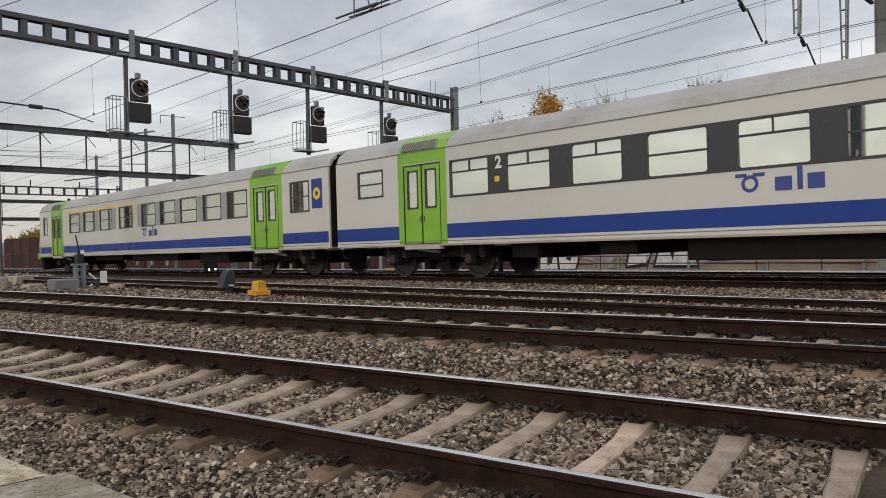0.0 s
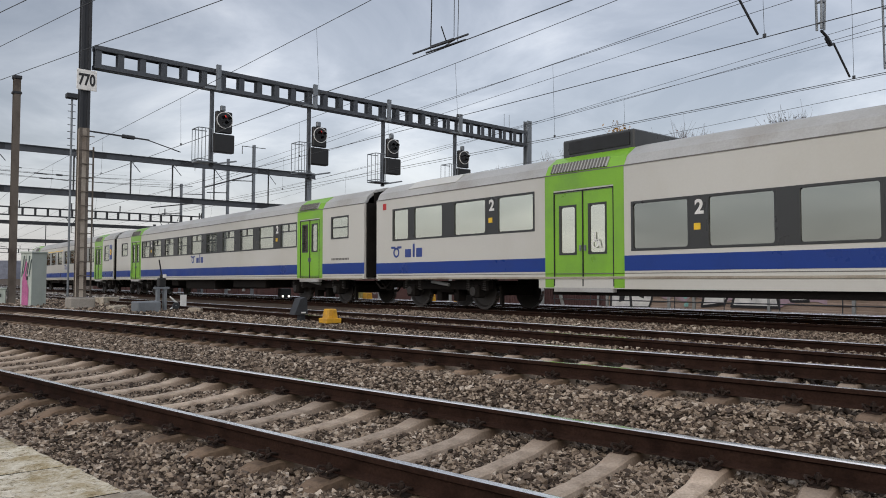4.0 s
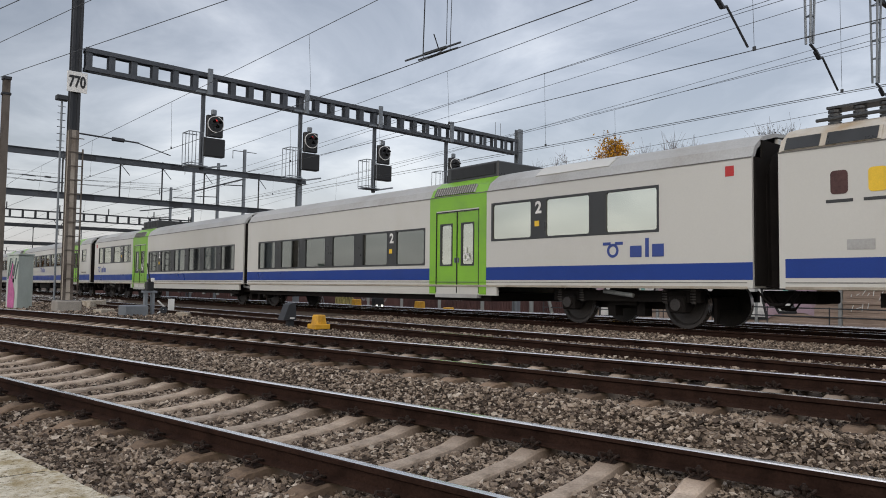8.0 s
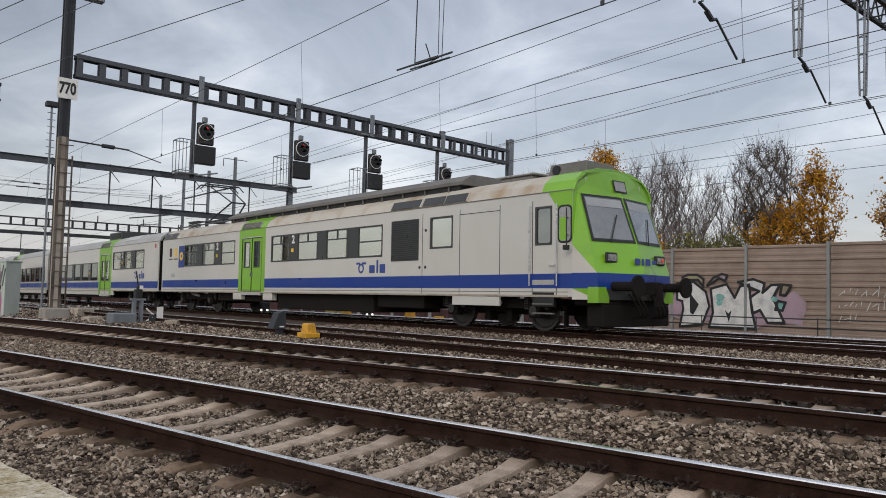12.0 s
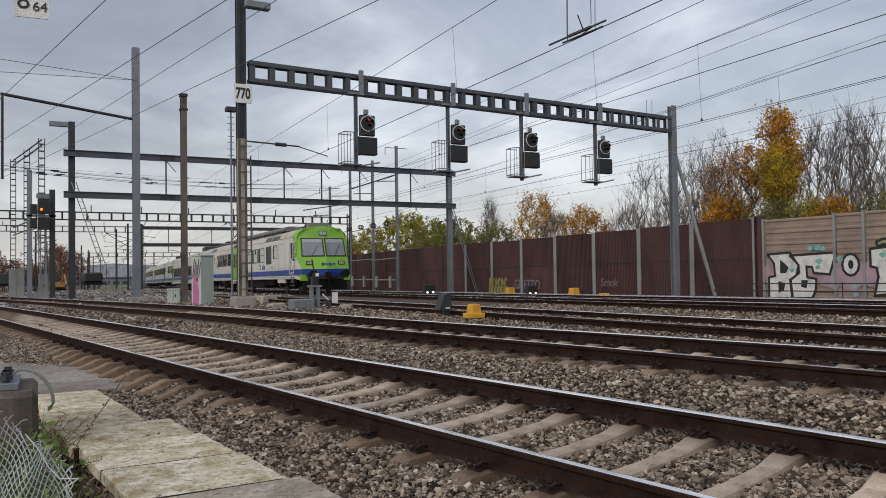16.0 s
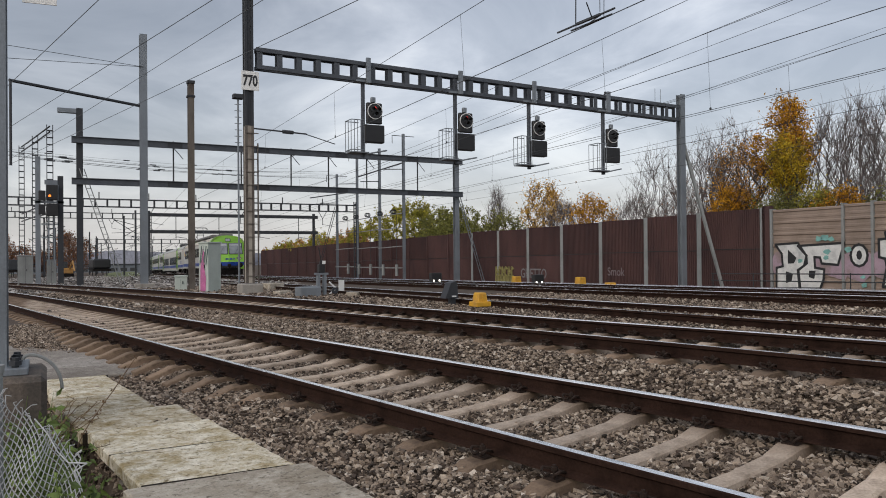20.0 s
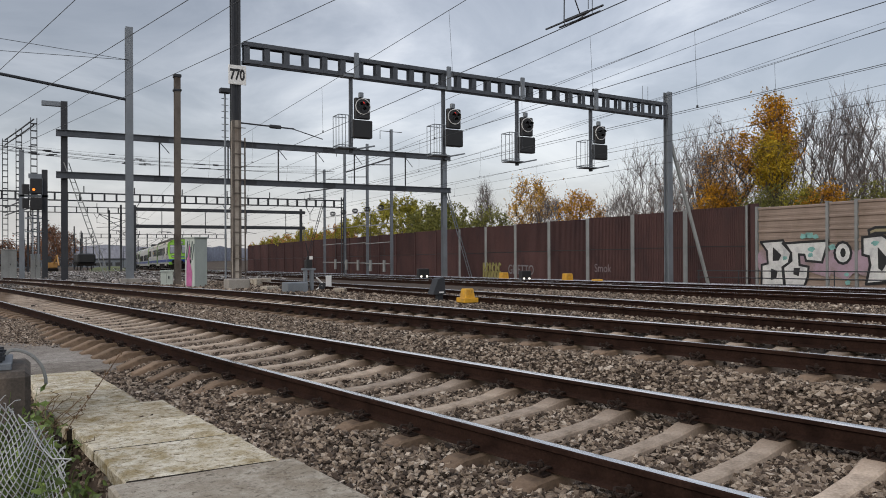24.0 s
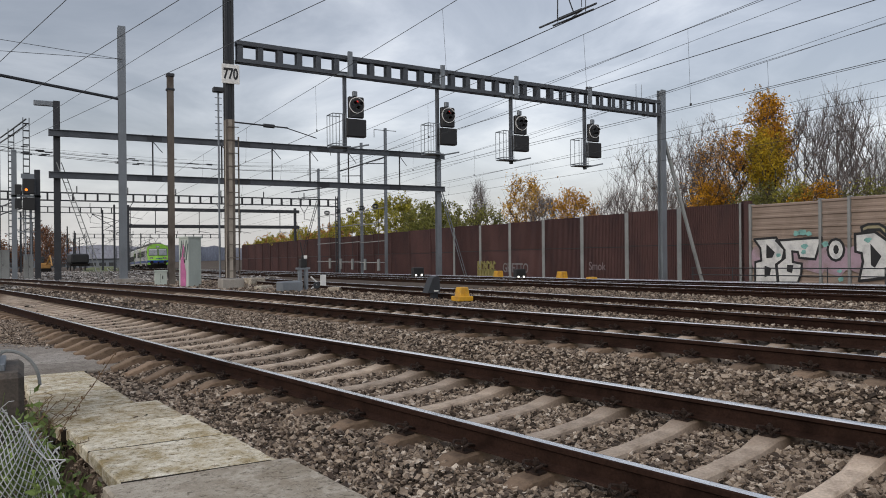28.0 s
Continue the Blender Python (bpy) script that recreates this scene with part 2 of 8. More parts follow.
def rust_and_shade_by_rails(m):
    """Rust washed off the rails stains a sleeper's seats and ends; their shade is painted in too."""
    t = m.node_tree
    p = t.nodes["Principled BSDF"]
    src = p.inputs["Base Color"].links[0].from_socket
    tc = t.nodes.new("ShaderNodeTexCoord")
    sp = t.nodes.new("ShaderNodeSeparateXYZ")
    t.links.new(tc.outputs["Object"], sp.inputs[0])
    ab = t.nodes.new("ShaderNodeMath")
    ab.operation = "ABSOLUTE"
    t.links.new(sp.outputs["X"], ab.inputs[0])
    n = node(t, "ShaderNodeTexNoise", Scale=7.0, Detail=6.0, Roughness=0.7)
    t.links.new(tc.outputs["Object"], n.inputs["Vector"])
    ad = t.nodes.new("ShaderNodeMath")
    ad.operation = "MULTIPLY_ADD"
    ad.inputs[1].default_value = 0.5
    t.links.new(n.outputs["Fac"], ad.inputs[0])
    t.links.new(ab.outputs[0], ad.inputs[2])
    r = ramp(t, [(0.70, (0, 0, 0)), (0.98, (0.82, 0.82, 0.82))])
    t.links.new(ad.outputs[0], r.inputs[0])
    x = t.nodes.new("ShaderNodeMix")
    x.data_type, x.blend_type = "RGBA", "MULTIPLY"
    t.links.new(r.outputs[0], x.inputs["Factor"])
    t.links.new(src, x.inputs["A"])
    x.inputs["B"].default_value = (0.34, 0.27, 0.215, 1)
    t.links.new(x.outputs["Result"], p.inputs["Base Color"])


rust_and_shade_by_rails(M_SLEEPER)
M_OLDSLEEPER = surf("old_sleeper", (0.15, 0.112, 0.085), 0.92, vary=0.3, scale=3.5, fine=55, bump=0.3, tint=(0.08, 0.055, 0.04), per_object=0.2, spec=0.2)
M_CLIP = surf("rusty_clip", (0.034, 0.022, 0.017), 0.8, 0.0, vary=0.4, scale=12, fine=80, bump=0.3, spec=0.2)
M_SLAB = lichen("trough_concrete", (0.36, 0.325, 0.275), (0.56, 0.52, 0.46), (0.26, 0.22, 0.17), 0.54)
M_PLANK = lichen("grey_plank", (0.30, 0.275, 0.25), (0.44, 0.41, 0.375), (0.20, 0.175, 0.155), 0.58)
M_MOSSY = lichen("mossy_concrete", (0.38, 0.315, 0.205), (0.76, 0.73, 0.65), (0.26, 0.195, 0.085), 0.50)
M_CONC = surf("concrete", (0.30, 0.28, 0.25), 0.9, vary=0.3, scale=2.5, fine=40, bump=0.3, tint=(0.22, 0.19, 0.16), streak=0.7)
M_STEEL = surf("galvanised_steel", (0.20, 0.222, 0.245), 0.55, 0.35, vary=0.2, scale=2.0, fine=40, bump=0.06, streak=0.6)
M_DARKSTEEL = surf("dark_painted_steel", (0.045, 0.048, 0.054), 0.6, 0.2, vary=0.22, scale=2.0, fine=40, bump=0.06, spec=0.3)
M_GIRDER = surf("girder_steel", (0.085, 0.094, 0.108), 0.6, 0.2, vary=0.25, scale=2.0, fine=40, bump=0.06, spec=0.3, streak=0.5)
M_RUSTSTEEL = surf("rusting_steel", (0.15, 0.13, 0.112), 0.75, 0.1, vary=0.35, scale=1.6, fine=40, bump=0.12, tint=(0.065, 0.05, 0.042), streak=0.6, spec=0.3)
M_WALLDARK = surf("oxblood_panel", (0.088, 0.048, 0.046), 0.8, vary=0.3, scale=0.7, fine=20, bump=0.15, tint=(0.058, 0.034, 0.035), per_object=0.2, streak=0.6, spec=0.25)
M_WALLTAN = surf("tan_concrete_panel", (0.29, 0.225, 0.185), 0.85, vary=0.2, scale=0.8, fine=24, bump=0.25, tint=(0.22, 0.165, 0.13), per_object=0.1)
M_WPOST = surf("wall_post", (0.25, 0.262, 0.258), 0.75, 0.0, vary=0.25, scale=1.5, fine=30, bump=0.1, streak=0.6)
M_BLACK = surf("black_paint", (0.012, 0.012, 0.013), 0.5, vary=0.2, scale=4, fine=50, bump=0.04)
M_YELLOW = surf("yellow_paint", (0.62, 0.33, 0.02), 0.6, vary=0.2, scale=4, fine=40, bump=0.1, tint=(0.42, 0.22, 0.03))
M_WHITE = surf("white_paint", (0.72, 0.72, 0.70), 0.55, vary=0.12, scale=3, fine=40, bump=0.05)
M_WIRE = surf("overhead_wire", (0.05, 0.052, 0.055), 0.5, 0.4, vary=0.1, bump=0)
M_CAR = surf("carbody_white", (0.535, 0.53, 0.495), 0.3, vary=0.03, scale=0.5, fine=30, bump=0.01, tint=(0.505, 0.495, 0.45), streak=0.5, coat=0.3)
M_CAR.node_tree.links.remove(M_CAR.node_tree.nodes["Principled BSDF"].inputs["Roughness"].links[0])
M_CAR.node_tree.nodes["Principled BSDF"].inputs["Roughness"].default_value = 0.32
M_CARROOF = surf("car_roof_grey", (0.40, 0.405, 0.40), 0.5, vary=0.15, scale=0.8, fine=25, bump=0.04, tint=(0.32, 0.31, 0.29))
M_FASCIA = surf("stained_fascia", (0.50, 0.47, 0.41), 0.5, vary=0.1, scale=1.1, fine=25, bump=0.03, tint=(0.36, 0.26, 0.15), streak=0.5)
M_HOOD = surf("grimy_hood", (0.16, 0.155, 0.145), 0.7, vary=0.2, scale=1.0, fine=25, bump=0.05, tint=(0.11, 0.10, 0.09))
M_BLUE = surf("stripe_blue", (0.008, 0.040, 0.235), 0.36, vary=0.1, scale=1, fine=40, bump=0.01, coat=0.1, spec=0.3)
M_GREEN = surf("door_green", (0.20, 0.45, 0.025), 0.38, vary=0.1, scale=1, fine=40, bump=0.015, tint=(0.16, 0.36, 0.03), coat=0.2)
M_BAND = surf("window_band_grey", (0.035, 0.037, 0.038), 0.35, vary=0.15, scale=2, fine=40, bump=0.01)
M_UNDER = surf("underframe_grime", (0.014, 0.012, 0.011), 0.9, vary=0.4, scale=3, fine=40, bump=0.3, spec=0.15)
M_WHEEL = surf("wheel_steel", (0.055, 0.05, 0.047), 0.5, 0.6, vary=0.3, scale=4, fine=40, bump=0.1)
M_TYRE = surf("bright_tread", (0.5, 0.5, 0.5), 0.28, 1.0, vary=0.1, bump=0.02)
M_SIGNRED = surf("warning_red", (0.45, 0.03, 0.03), 0.5, vary=0.1, bump=0)
M_INSIDE = surf("car_lining", (0.45, 0.44, 0.41), 0.7, vary=0.08, scale=1, fine=20, bump=0.02)
M_GLASS = pane("coated_car_glass", (0.80, 0.85, 0.74), 7.5, (0.97, 1.0, 0.90))
M_LOWGLASS = pane("tinted_car_glass", (0.20, 0.215, 0.21), 3.0, (0.95, 1.0, 0.95))


# ---- building helpers ----
def put(bm, name, material, parent=None, label="", m=None, smooth=False):
    me = bpy.data.meshes.new(name)
    bmesh.ops.recalc_face_normals(bm, faces=bm.faces)
    bm.to_mesh(me)
    bm.free()
    for mm in material if isinstance(material, (list, tuple)) else [material]:
        me.materials.append(mm)
    if smooth:
        for p in me.polygons:
            p.use_smooth = True
    ob = new(name, me)
    ob.parent = parent
    if m is not None:
        ob.matrix_basis = m
    if label:
        ob["label"] = label
    return ob


def part(name, bm, material, parent, label="", m=None, smooth=False):
    return put(bm, name, material, parent, label, m, smooth)


def share(name, ob, parent, m, label=""):
    """Another object on the mesh of ob."""
    o = new(name, ob.data)
    o.parent = parent
    o.matrix_basis = m
    if label:
        o["label"] = label
    return o


def thing(name, label, category, m=None, group="", kind=""):
    ob = new(name)
    ob.empty_display_size = 0.2
    if m is not None:
        ob.matrix_basis = m
    return tagged(ob, label, category, group, kind)


def box(bm, x0, x1, y0, y1, z0, z1, mat=0, bevel=0.0, taper=0.0):
    v = []
    for z, k in ((z0, 0), (z1, taper)):
        v += [bm.verts.new(c) for c in ((x0 + k, y0 + k, z), (x1 - k, y0 + k, z), (x1 - k, y1 - k, z), (x0 + k, y1 - k, z))]
    fs = [bm.faces.new([v[i] for i in q]) for q in ((3, 2, 1, 0), (4, 5, 6, 7), (0, 1, 5, 4), (1, 2, 6, 5), (2, 3, 7, 6), (3, 0, 4, 7))]
    for fc in fs:
        fc.material_index = mat
    if bevel:
        es = list({ed for fc in fs for ed in fc.edges})
        r = bmesh.ops.bevel(bm, geom=es, offset=bevel, segments=1, affect="EDGES", clamp_overlap=True)
        for fc in r["faces"]:
            fc.material_index = mat
    return bm


def boxes(*rows, bevel=0.0):
    bm = bmesh.new()
    for r in rows:
        box(bm, *r, bevel=bevel)
    return bm


def rod(bm, a, b, r=0.02, n=6, r2=None, mat=0):
    """A bar from a to b."""
    a, b = Vector(a), Vector(b)
    r2 = r if r2 is None else r2
    q = (b - a).to_track_quat("Z", "Y")
    rings = []
    for p, rr in ((a, r), (b, r2)):
        rings.append([bm.verts.new(p + q @ Vector((rr * math.cos(2 * math.pi * (i + 0.5) / n), rr * math.sin(2 * math.pi * (i + 0.5) / n), 0))) for i in range(n)])
    for i in range(n):
        bm.faces.new((rings[0][i], rings[0][(i + 1) % n], rings[1][(i + 1) % n], rings[1][i])).material_index = mat
    bm.faces.new(rings[0][::-1]).material_index = mat
    bm.faces.new(rings[1]).material_index = mat
    return bm


def rods(*rows, r=0.02, n=6):
    bm = bmesh.new()
    for a, b, *k in rows:
        rod(bm, a, b, k[0] if k else r, n)
    return bm


def extrude(bm, section, stations, mat=0, cap=True, closed=True):
    """A section of (side, up) points carried along stations of (x, y, z, heading)."""
    rings = []
    for x, y, z, h in stations:
        c, s = math.cos(h), math.sin(h)
        rings.append([bm.verts.new((x + u * c, y + u * s, z + w)) for u, w in section])
    k = len(section)
    for a, b in zip(rings, rings[1:]):
        for i in range(k if closed else k - 1):
            bm.faces.new((a[i], a[(i + 1) % k], b[(i + 1) % k], b[i])).material_index = mat
    if cap and closed:
        bm.faces.new(rings[0])
        bm.faces.new(rings[-1][::-1])
    return bm


def hbeam(bm, x, y, z0, z1, w=0.26, d=0.26, t=0.025, turn=0.0):
    """An upright H-section, rolled in one piece."""
    c, s = math.cos(turn), math.sin(turn)
    a, e, g = w / 2, d / 2, d / 2 - t
    h = t / 2
    outline = [(-a, -e), (a, -e), (a, -g), (h, -g), (h, g), (a, g), (a, e), (-a, e), (-a, g), (-h, g), (-h, -g), (-a, -g)]
    lo, hi = [[bm.verts.new((x + u * c - v * s, y + u * s + v * c, z)) for u, v in outline] for z in (z0, z1)]
    n = len(outline)
    for i in range(n):
        bm.faces.new((lo[i], lo[(i + 1) % n], hi[(i + 1) % n], hi[i]))
    bm.faces.new(hi)
    bm.faces.new(lo[::-1])
    return bm


# ---- the lie of the land ----
def smooth(a, b, v):
    v = max(0.0, min(1.0, (v - a) / (b - a)))
    return v * v * (3 - 2 * v)


def profile(x):
    """The yard falls away beyond the fourth track."""
    pts = ((-60, 0.0), (14.8, 0.0), (17.6, -0.12), (21.3, -0.3), (25.2, -0.48), (31, -0.72), (60, -0.72))
    for (a, za), (b, zb) in zip(pts, pts[1:]):
        if x <= b:
            return za + (zb - za) * max(0, (x - a)) / (b - a)
    return pts[-1][1]


def level(x, y):
    """Height of the rail heads."""
    return 0.00715 * max(-60, min(60, x)) - 0.01402 * max(-60, min(420, y)) + profile(x)


def t1(y):
    """The near line, on a long curve."""
    if y > 34:
        return t1(34) - 0.17 * (y - 34)
    return 3.994 - 0.203 * y + 0.00166 * y * y - 0.00002 * y ** 3


def sunk(y):
    """The near line lies lower than the yard and climbs to it."""
    return 0.2517 * math.exp(-max(y, -4.0) / 13.76)


def lean(fn, y):
    """How far the outer rail of a curved line is lifted, per metre across."""
    if fn is t1:
        return 0.039 * math.exp(-max(y, -4.0) / 43.0)
    return 0.035 * smooth(8, 22, y) * (1 - smooth(70, 110, y)) if fn is t2 else 0.0


def rail_top(fn, y, side=0.0):
    """Height of a line's rail heads, side metres from its middle."""
    z = level(fn(y), y)
    if fn is t1:
        return z - sunk(y) + lean(fn, y) * side
    return z + lean(fn, y) * (side + 0.75)


def t2(y):
    return 6.82 - 0.119 * y - 0.0006 * y * y if y < 80 else -6.54 - 0.215 * (y - 80)


def t3(y):
    return 9.0 + bend(y)


def bend(y):
    if y < 45:
        return 0.0
    if y < 71:
        return 0.055 * (y - 45) ** 2 / 52
    return 0.055 * (y - 58) + 0.0001 * (y - 71) ** 2


def t4(y):
    return 13.5 + bend(y)


def t5(y):
    return 17.6 + bend(y)


def t6(y):
    return 21.3 + bend(y)


def t7(y):
    return 25.0 + bend(y)


def heading(fn, y):
    return math.atan2(-(fn(y + 0.5) - fn(y - 0.5)), 1.0)


def stations(fn, y0, y1, step, side=0.0, dz=0.0):
    """Points along a track; step grows with distance."""
    out, y = [], y0
    while y < y1:
        h = heading(fn, y)
        x = fn(y) + side * math.cos(h)
        yy = y + side * math.sin(h)
        out.append((x, yy, rail_top(fn, y, side) + dz, h))
        y += step
    return out


RAIL = [(-0.0345, -0.008), (-0.029, -0.001), (-0.012, 0.0), (0.020, 0.0), (0.030, -0.002), (0.0345, -0.008), (0.0335, -0.034), (0.010, -0.046), (0.008, -0.11), (0.058, -0.127), (0.062, -0.138), (-0.062, -0.138), (-0.058, -0.127), (-0.008, -0.11), (-0.010, -0.046), (-0.0335, -0.034)]


def rail_mesh(fn, side, y0, y1, step):
    """The running band on the head is polished, the rest is rust-brown."""
    bm = extrude(bmesh.new(), RAIL, stations(fn, y0, y1, step, side))
    band = (0, 1, 2, 3, 4) if side > 0 else (1, 2, 3, 4)
    for i, fc in enumerate(bm.faces):
        fc.material_index = 1 if i % len(RAIL) in band else 0
    return bm


def sleeper_mesh():
    """A concrete sleeper, thick under the rails and waisted between them, lying across x."""
    bm = bmesh.new()
    rings = []
    for x, w, z in ((-1.24, 0.070, -0.275), (-1.14, 0.074, -0.245), (-0.97, 0.082, -0.184), (-0.60, 0.082, -0.178), (-0.40, 0.068, -0.210), (0, 0.062, -0.219), (0.40, 0.068, -0.210), (0.60, 0.082, -0.178), (0.97, 0.082, -0.184), (1.14, 0.074, -0.245), (1.24, 0.070, -0.275)):
        rings.append([bm.verts.new(c) for c in ((x, -w - 0.022, -0.40), (x, -w, z - 0.012), (x, -w + 0.014, z), (x, w - 0.014, z), (x, w, z - 0.012), (x, w + 0.022, -0.40))])
    for a, b in zip(rings, rings[1:]):
        for i in range(5):
            bm.faces.new((a[i], a[i + 1], b[i + 1], b[i]))
    bm.faces.new(rings[0])
    bm.faces.new(rings[-1])
    bmesh.ops.translate(bm, verts=bm.verts, vec=(0, 0, 0.032))
    return bm


def clip_mesh():
    """A bent spring clamp with its bolt and guide plate, holding the rail's foot on one side."""
    bm = boxes((0.07, 0.14, -0.05, 0.05, -0.182, -0.17))
    for s in (-1, 1):
        pts = [(0.095, 0.0, -0.128), (0.075, 0.02 * s, -0.138), (0.05, 0.034 * s, -0.150), (0.085, 0.056 * s, -0.132), (0.128, 0.066 * s, -0.122), (0.150, 0.05 * s, -0.135), (0.145, 0.03 * s, -0.158), (0.11, 0.026 * s, -0.150)]
        for a, c in zip(pts, pts[1:]):
            rod(bm, a, c, 0.0085, 5)
    rod(bm, (0.10, 0, -0.165), (0.10, 0, -0.10), 0.011, 6)
    rod(bm, (0.10, 0, -0.135), (0.10, 0, -0.112), 0.02, 6)
    bmesh.ops.translate(bm, verts=bm.verts, vec=(0, 0, 0.032))
    return bm


TRACKS = []


def track(fn, y0, y1, near, label, detail=True, shift=0.31, pitch=0.6):
    """near: how far along the sleepers are pieces of their own."""
    tr = thing("railway_track", label, "track", kind="structure")
    for side in (-0.7525, 0.7525):
        part("rail", rail_mesh(fn, side, y0, y1, 0.8 if detail else 5.0), [M_RAIL, M_HEAD], tr)
    first = clip = None
    rest = bmesh.new()
    y, k = max(y0, -10) + shift, 0
    material = M_SLEEPER if detail else M_OLDSLEEPER
    while y < y1 - 1:
        h = heading(fn, y)
        m = Matrix.Translation((fn(y), y, rail_top(fn, y))) @ Matrix.Rotation(h + random.uniform(-0.008, 0.008), 4, "Z") @ Matrix.Rotation(-lean(fn, y), 4, "Y")
        if y < near:
            if first is None:
                first = part("sleeper", sleeper_mesh(), material, tr, m=m)
            else:
                share("sleeper", first, tr, m)
            if detail and y < 16:
                for side in (-0.7525, 0.7525):
                    for flip in (0, math.pi):
                        mm = m @ Matrix.Translation((side, 0, 0)) @ Matrix.Rotation(flip, 4, "Z")
                        if clip is None:
                            clip = part("rail_clip", clip_mesh(), M_CLIP, tr, m=mm)
                        else:
                            share("rail_clip", clip, tr, mm)
        elif y < 130:
            n0 = len(rest.verts)
            box(rest, -1.2, 1.2, -0.1, 0.1, -0.3, -0.16)
            rest.verts.ensure_lookup_table()
            for v in rest.verts[n0:]:
                v.co = m @ v.co
        y += pitch
    if len(rest.verts):
        tagged(part("far_sleepers", rest, material, tr), kind="stuff")
    else:
        rest.free()
    TRACKS.append(fn)
    return tr


# ---- ground ----
def trough_edge(y):
    return 0.467 - 0.1156 * (y - 4.64)


def lid(y):
    """Height of the trough's covers."""
    return -0.413 - 0.014 * y


def bed(x, y):
    """Height of the ballast under the loose stones: low between the sleepers, shoulders beside them, and a ditch beyond the trough."""
    z = level(x, y)
    d1, d2 = x - t1(y), x - t2(y)
    if d2 > 0.8:
        return z - 0.19 + 0.05 * smooth(0.8, 1.5, d2) + 0.75 * lean(t2, y)
    if d2 > -0.72:
        return z - 0.228 + lean(t2, y) * (d2 + 0.75)
    if d1 > -0.78:
        # the near line's own bed, then a bank up to the second line
        gap = max(1.8, t2(y) - t1(y) - 1.2)
        low = z - sunk(y) + lean(t1, y) * min(d1, 1.2) - 0.243 + 0.02 * smooth(0.8, 1.4, d1)
        high = z - 0.175 - 0.05 * smooth(-1.35, -0.9, d2)
        return low + (high - low) * smooth(1.3, gap, d1)
    low = z - sunk(y) + lean(t1, y) * max(d1, -1.6) - 0.226 + 0.026 * smooth(0.85, 1.08, -d1) - 0.055 * smooth(1.2, 1.9, -d1)
    if -8 < y < 18:
        # stones lap against the covers; behind the trough the ground drops
        e = trough_edge(y)
        side = smooth(0.0, 0.5, e + 1.5 - x)
        low += (lid(y) - 0.055 - low) * side * (1 - smooth(11, 17, y))
        low -= 0.55 * smooth(-0.1, 0.06, e + 0.06 - x)
    return low


def axis(*spans):
    out = []
    for a, b, n in spans:
        out += [a + (b - a) * i / n for i in range(n)]
    return out + [spans[-1][1]]


def ground():
    xs = axis((-900, -60, 8), (-60, -4, 14), (-4, -1, 6), (-1, 7, 90), (7, 31, 62), (31, 60, 10), (60, 900, 8))
    ys = axis((-300, -10, 6), (-10, 30, 100), (30, 130, 60), (130, 420, 20), (420, 2500, 8))
    bm = bmesh.new()
    grid = []
    for y in ys:
        row = []
        for x in xs:
            z = bed(x, y)
            if -4 < x < 32 and -10 < y < 130:
                z += noise.noise(Vector((x * 1.7, y * 1.7, 0))) * 0.018
            row.append(bm.verts.new((x, y, z)))
        grid.append(row)
    for a, b in zip(grid, grid[1:]):
        for i in range(len(a) - 1):
            bm.faces.new((a[i], a[i + 1], b[i + 1], b[i]))
    tagged(put(bm, "ground", M_BED, smooth=True), "ballast and bare gravel of a railway yard", "ground", kind="structure")


def stones(name, count, spots, size, seed, label, material=None):
    """Loose broken stone, strewn over the bed: angular lumps with uneven corners."""
    rng = np.random.default_rng(seed)
    cube = np.array([(-1, -1, -1), (1, -1, -1), (1, 1, -1), (-1, 1, -1), (-1, -1, 1), (1, -1, 1), (1, 1, 1), (-1, 1, 1)]) * 0.68
    tri = np.array([(0, 2, 1), (0, 3, 2), (4, 5, 6), (4, 6, 7), (0, 1, 5), (0, 5, 4), (1, 2, 6), (1, 6, 5), (2, 3, 7), (2, 7, 6), (3, 0, 4), (3, 4, 7)])
    at = spots(rng, count)
    n = len(at)
    q = rng.normal(size=(n, 4))
    q /= np.linalg.norm(q, axis=1)[:, None]
    w, x, y, z = q.T
    rot = np.stack([1 - 2 * (y * y + z * z), 2 * (x * y - z * w), 2 * (x * z + y * w), 2 * (x * y + z * w), 1 - 2 * (x * x + z * z), 2 * (y * z - x * w), 2 * (x * z - y * w), 2 * (y * z + x * w), 1 - 2 * (x * x + y * y)], 1).reshape(n, 3, 3)
    dims = size * np.clip(rng.lognormal(0, 0.3, (n, 1)), 0.5, 1.7) * rng.uniform(0.5, 1.3, (n, 3))
    v = cube[None] * rng.uniform(0.45, 1.35, (n, 8, 1)) + rng.normal(0, 0.16, (n, 8, 3))
    v = v * dims[:, None, :]
    v = np.einsum("nij,nkj->nki", rot, v)
    v[:, :, 2] *= 0.75
    v += at[:, None, :]
    faces = (tri[None] + 8 * np.arange(n)[:, None, None]).reshape(-1, 3)
    me = bpy.data.meshes.new(name)
    me.from_pydata(v.reshape(-1, 3).tolist(), [], faces.tolist())
    me.materials.append(material or M_STONE)
    tagged(new(name, me), label, "ballast", kind="stuff")


def strew(x0, x1, y0, y1, lift=0.012):
    def spots(rng, count):
        out = []
        xs, ys, zs = rng.uniform(0, 1, count), rng.uniform(0, 1, count), rng.uniform(-0.006, 0.016, count)
        for a, b, c in zip(xs, ys, zs):
            # denser near the lens
            y = y0 + (y1 - y0) * b ** 1.25
            lo = x0(y) if callable(x0) else x0
            hi = x1(y) if callable(x1) else x1
            x = lo + (hi - lo) * a
            out.append((x, y, bed(x, y) + lift + c))
        return np.array(out)
    return spots


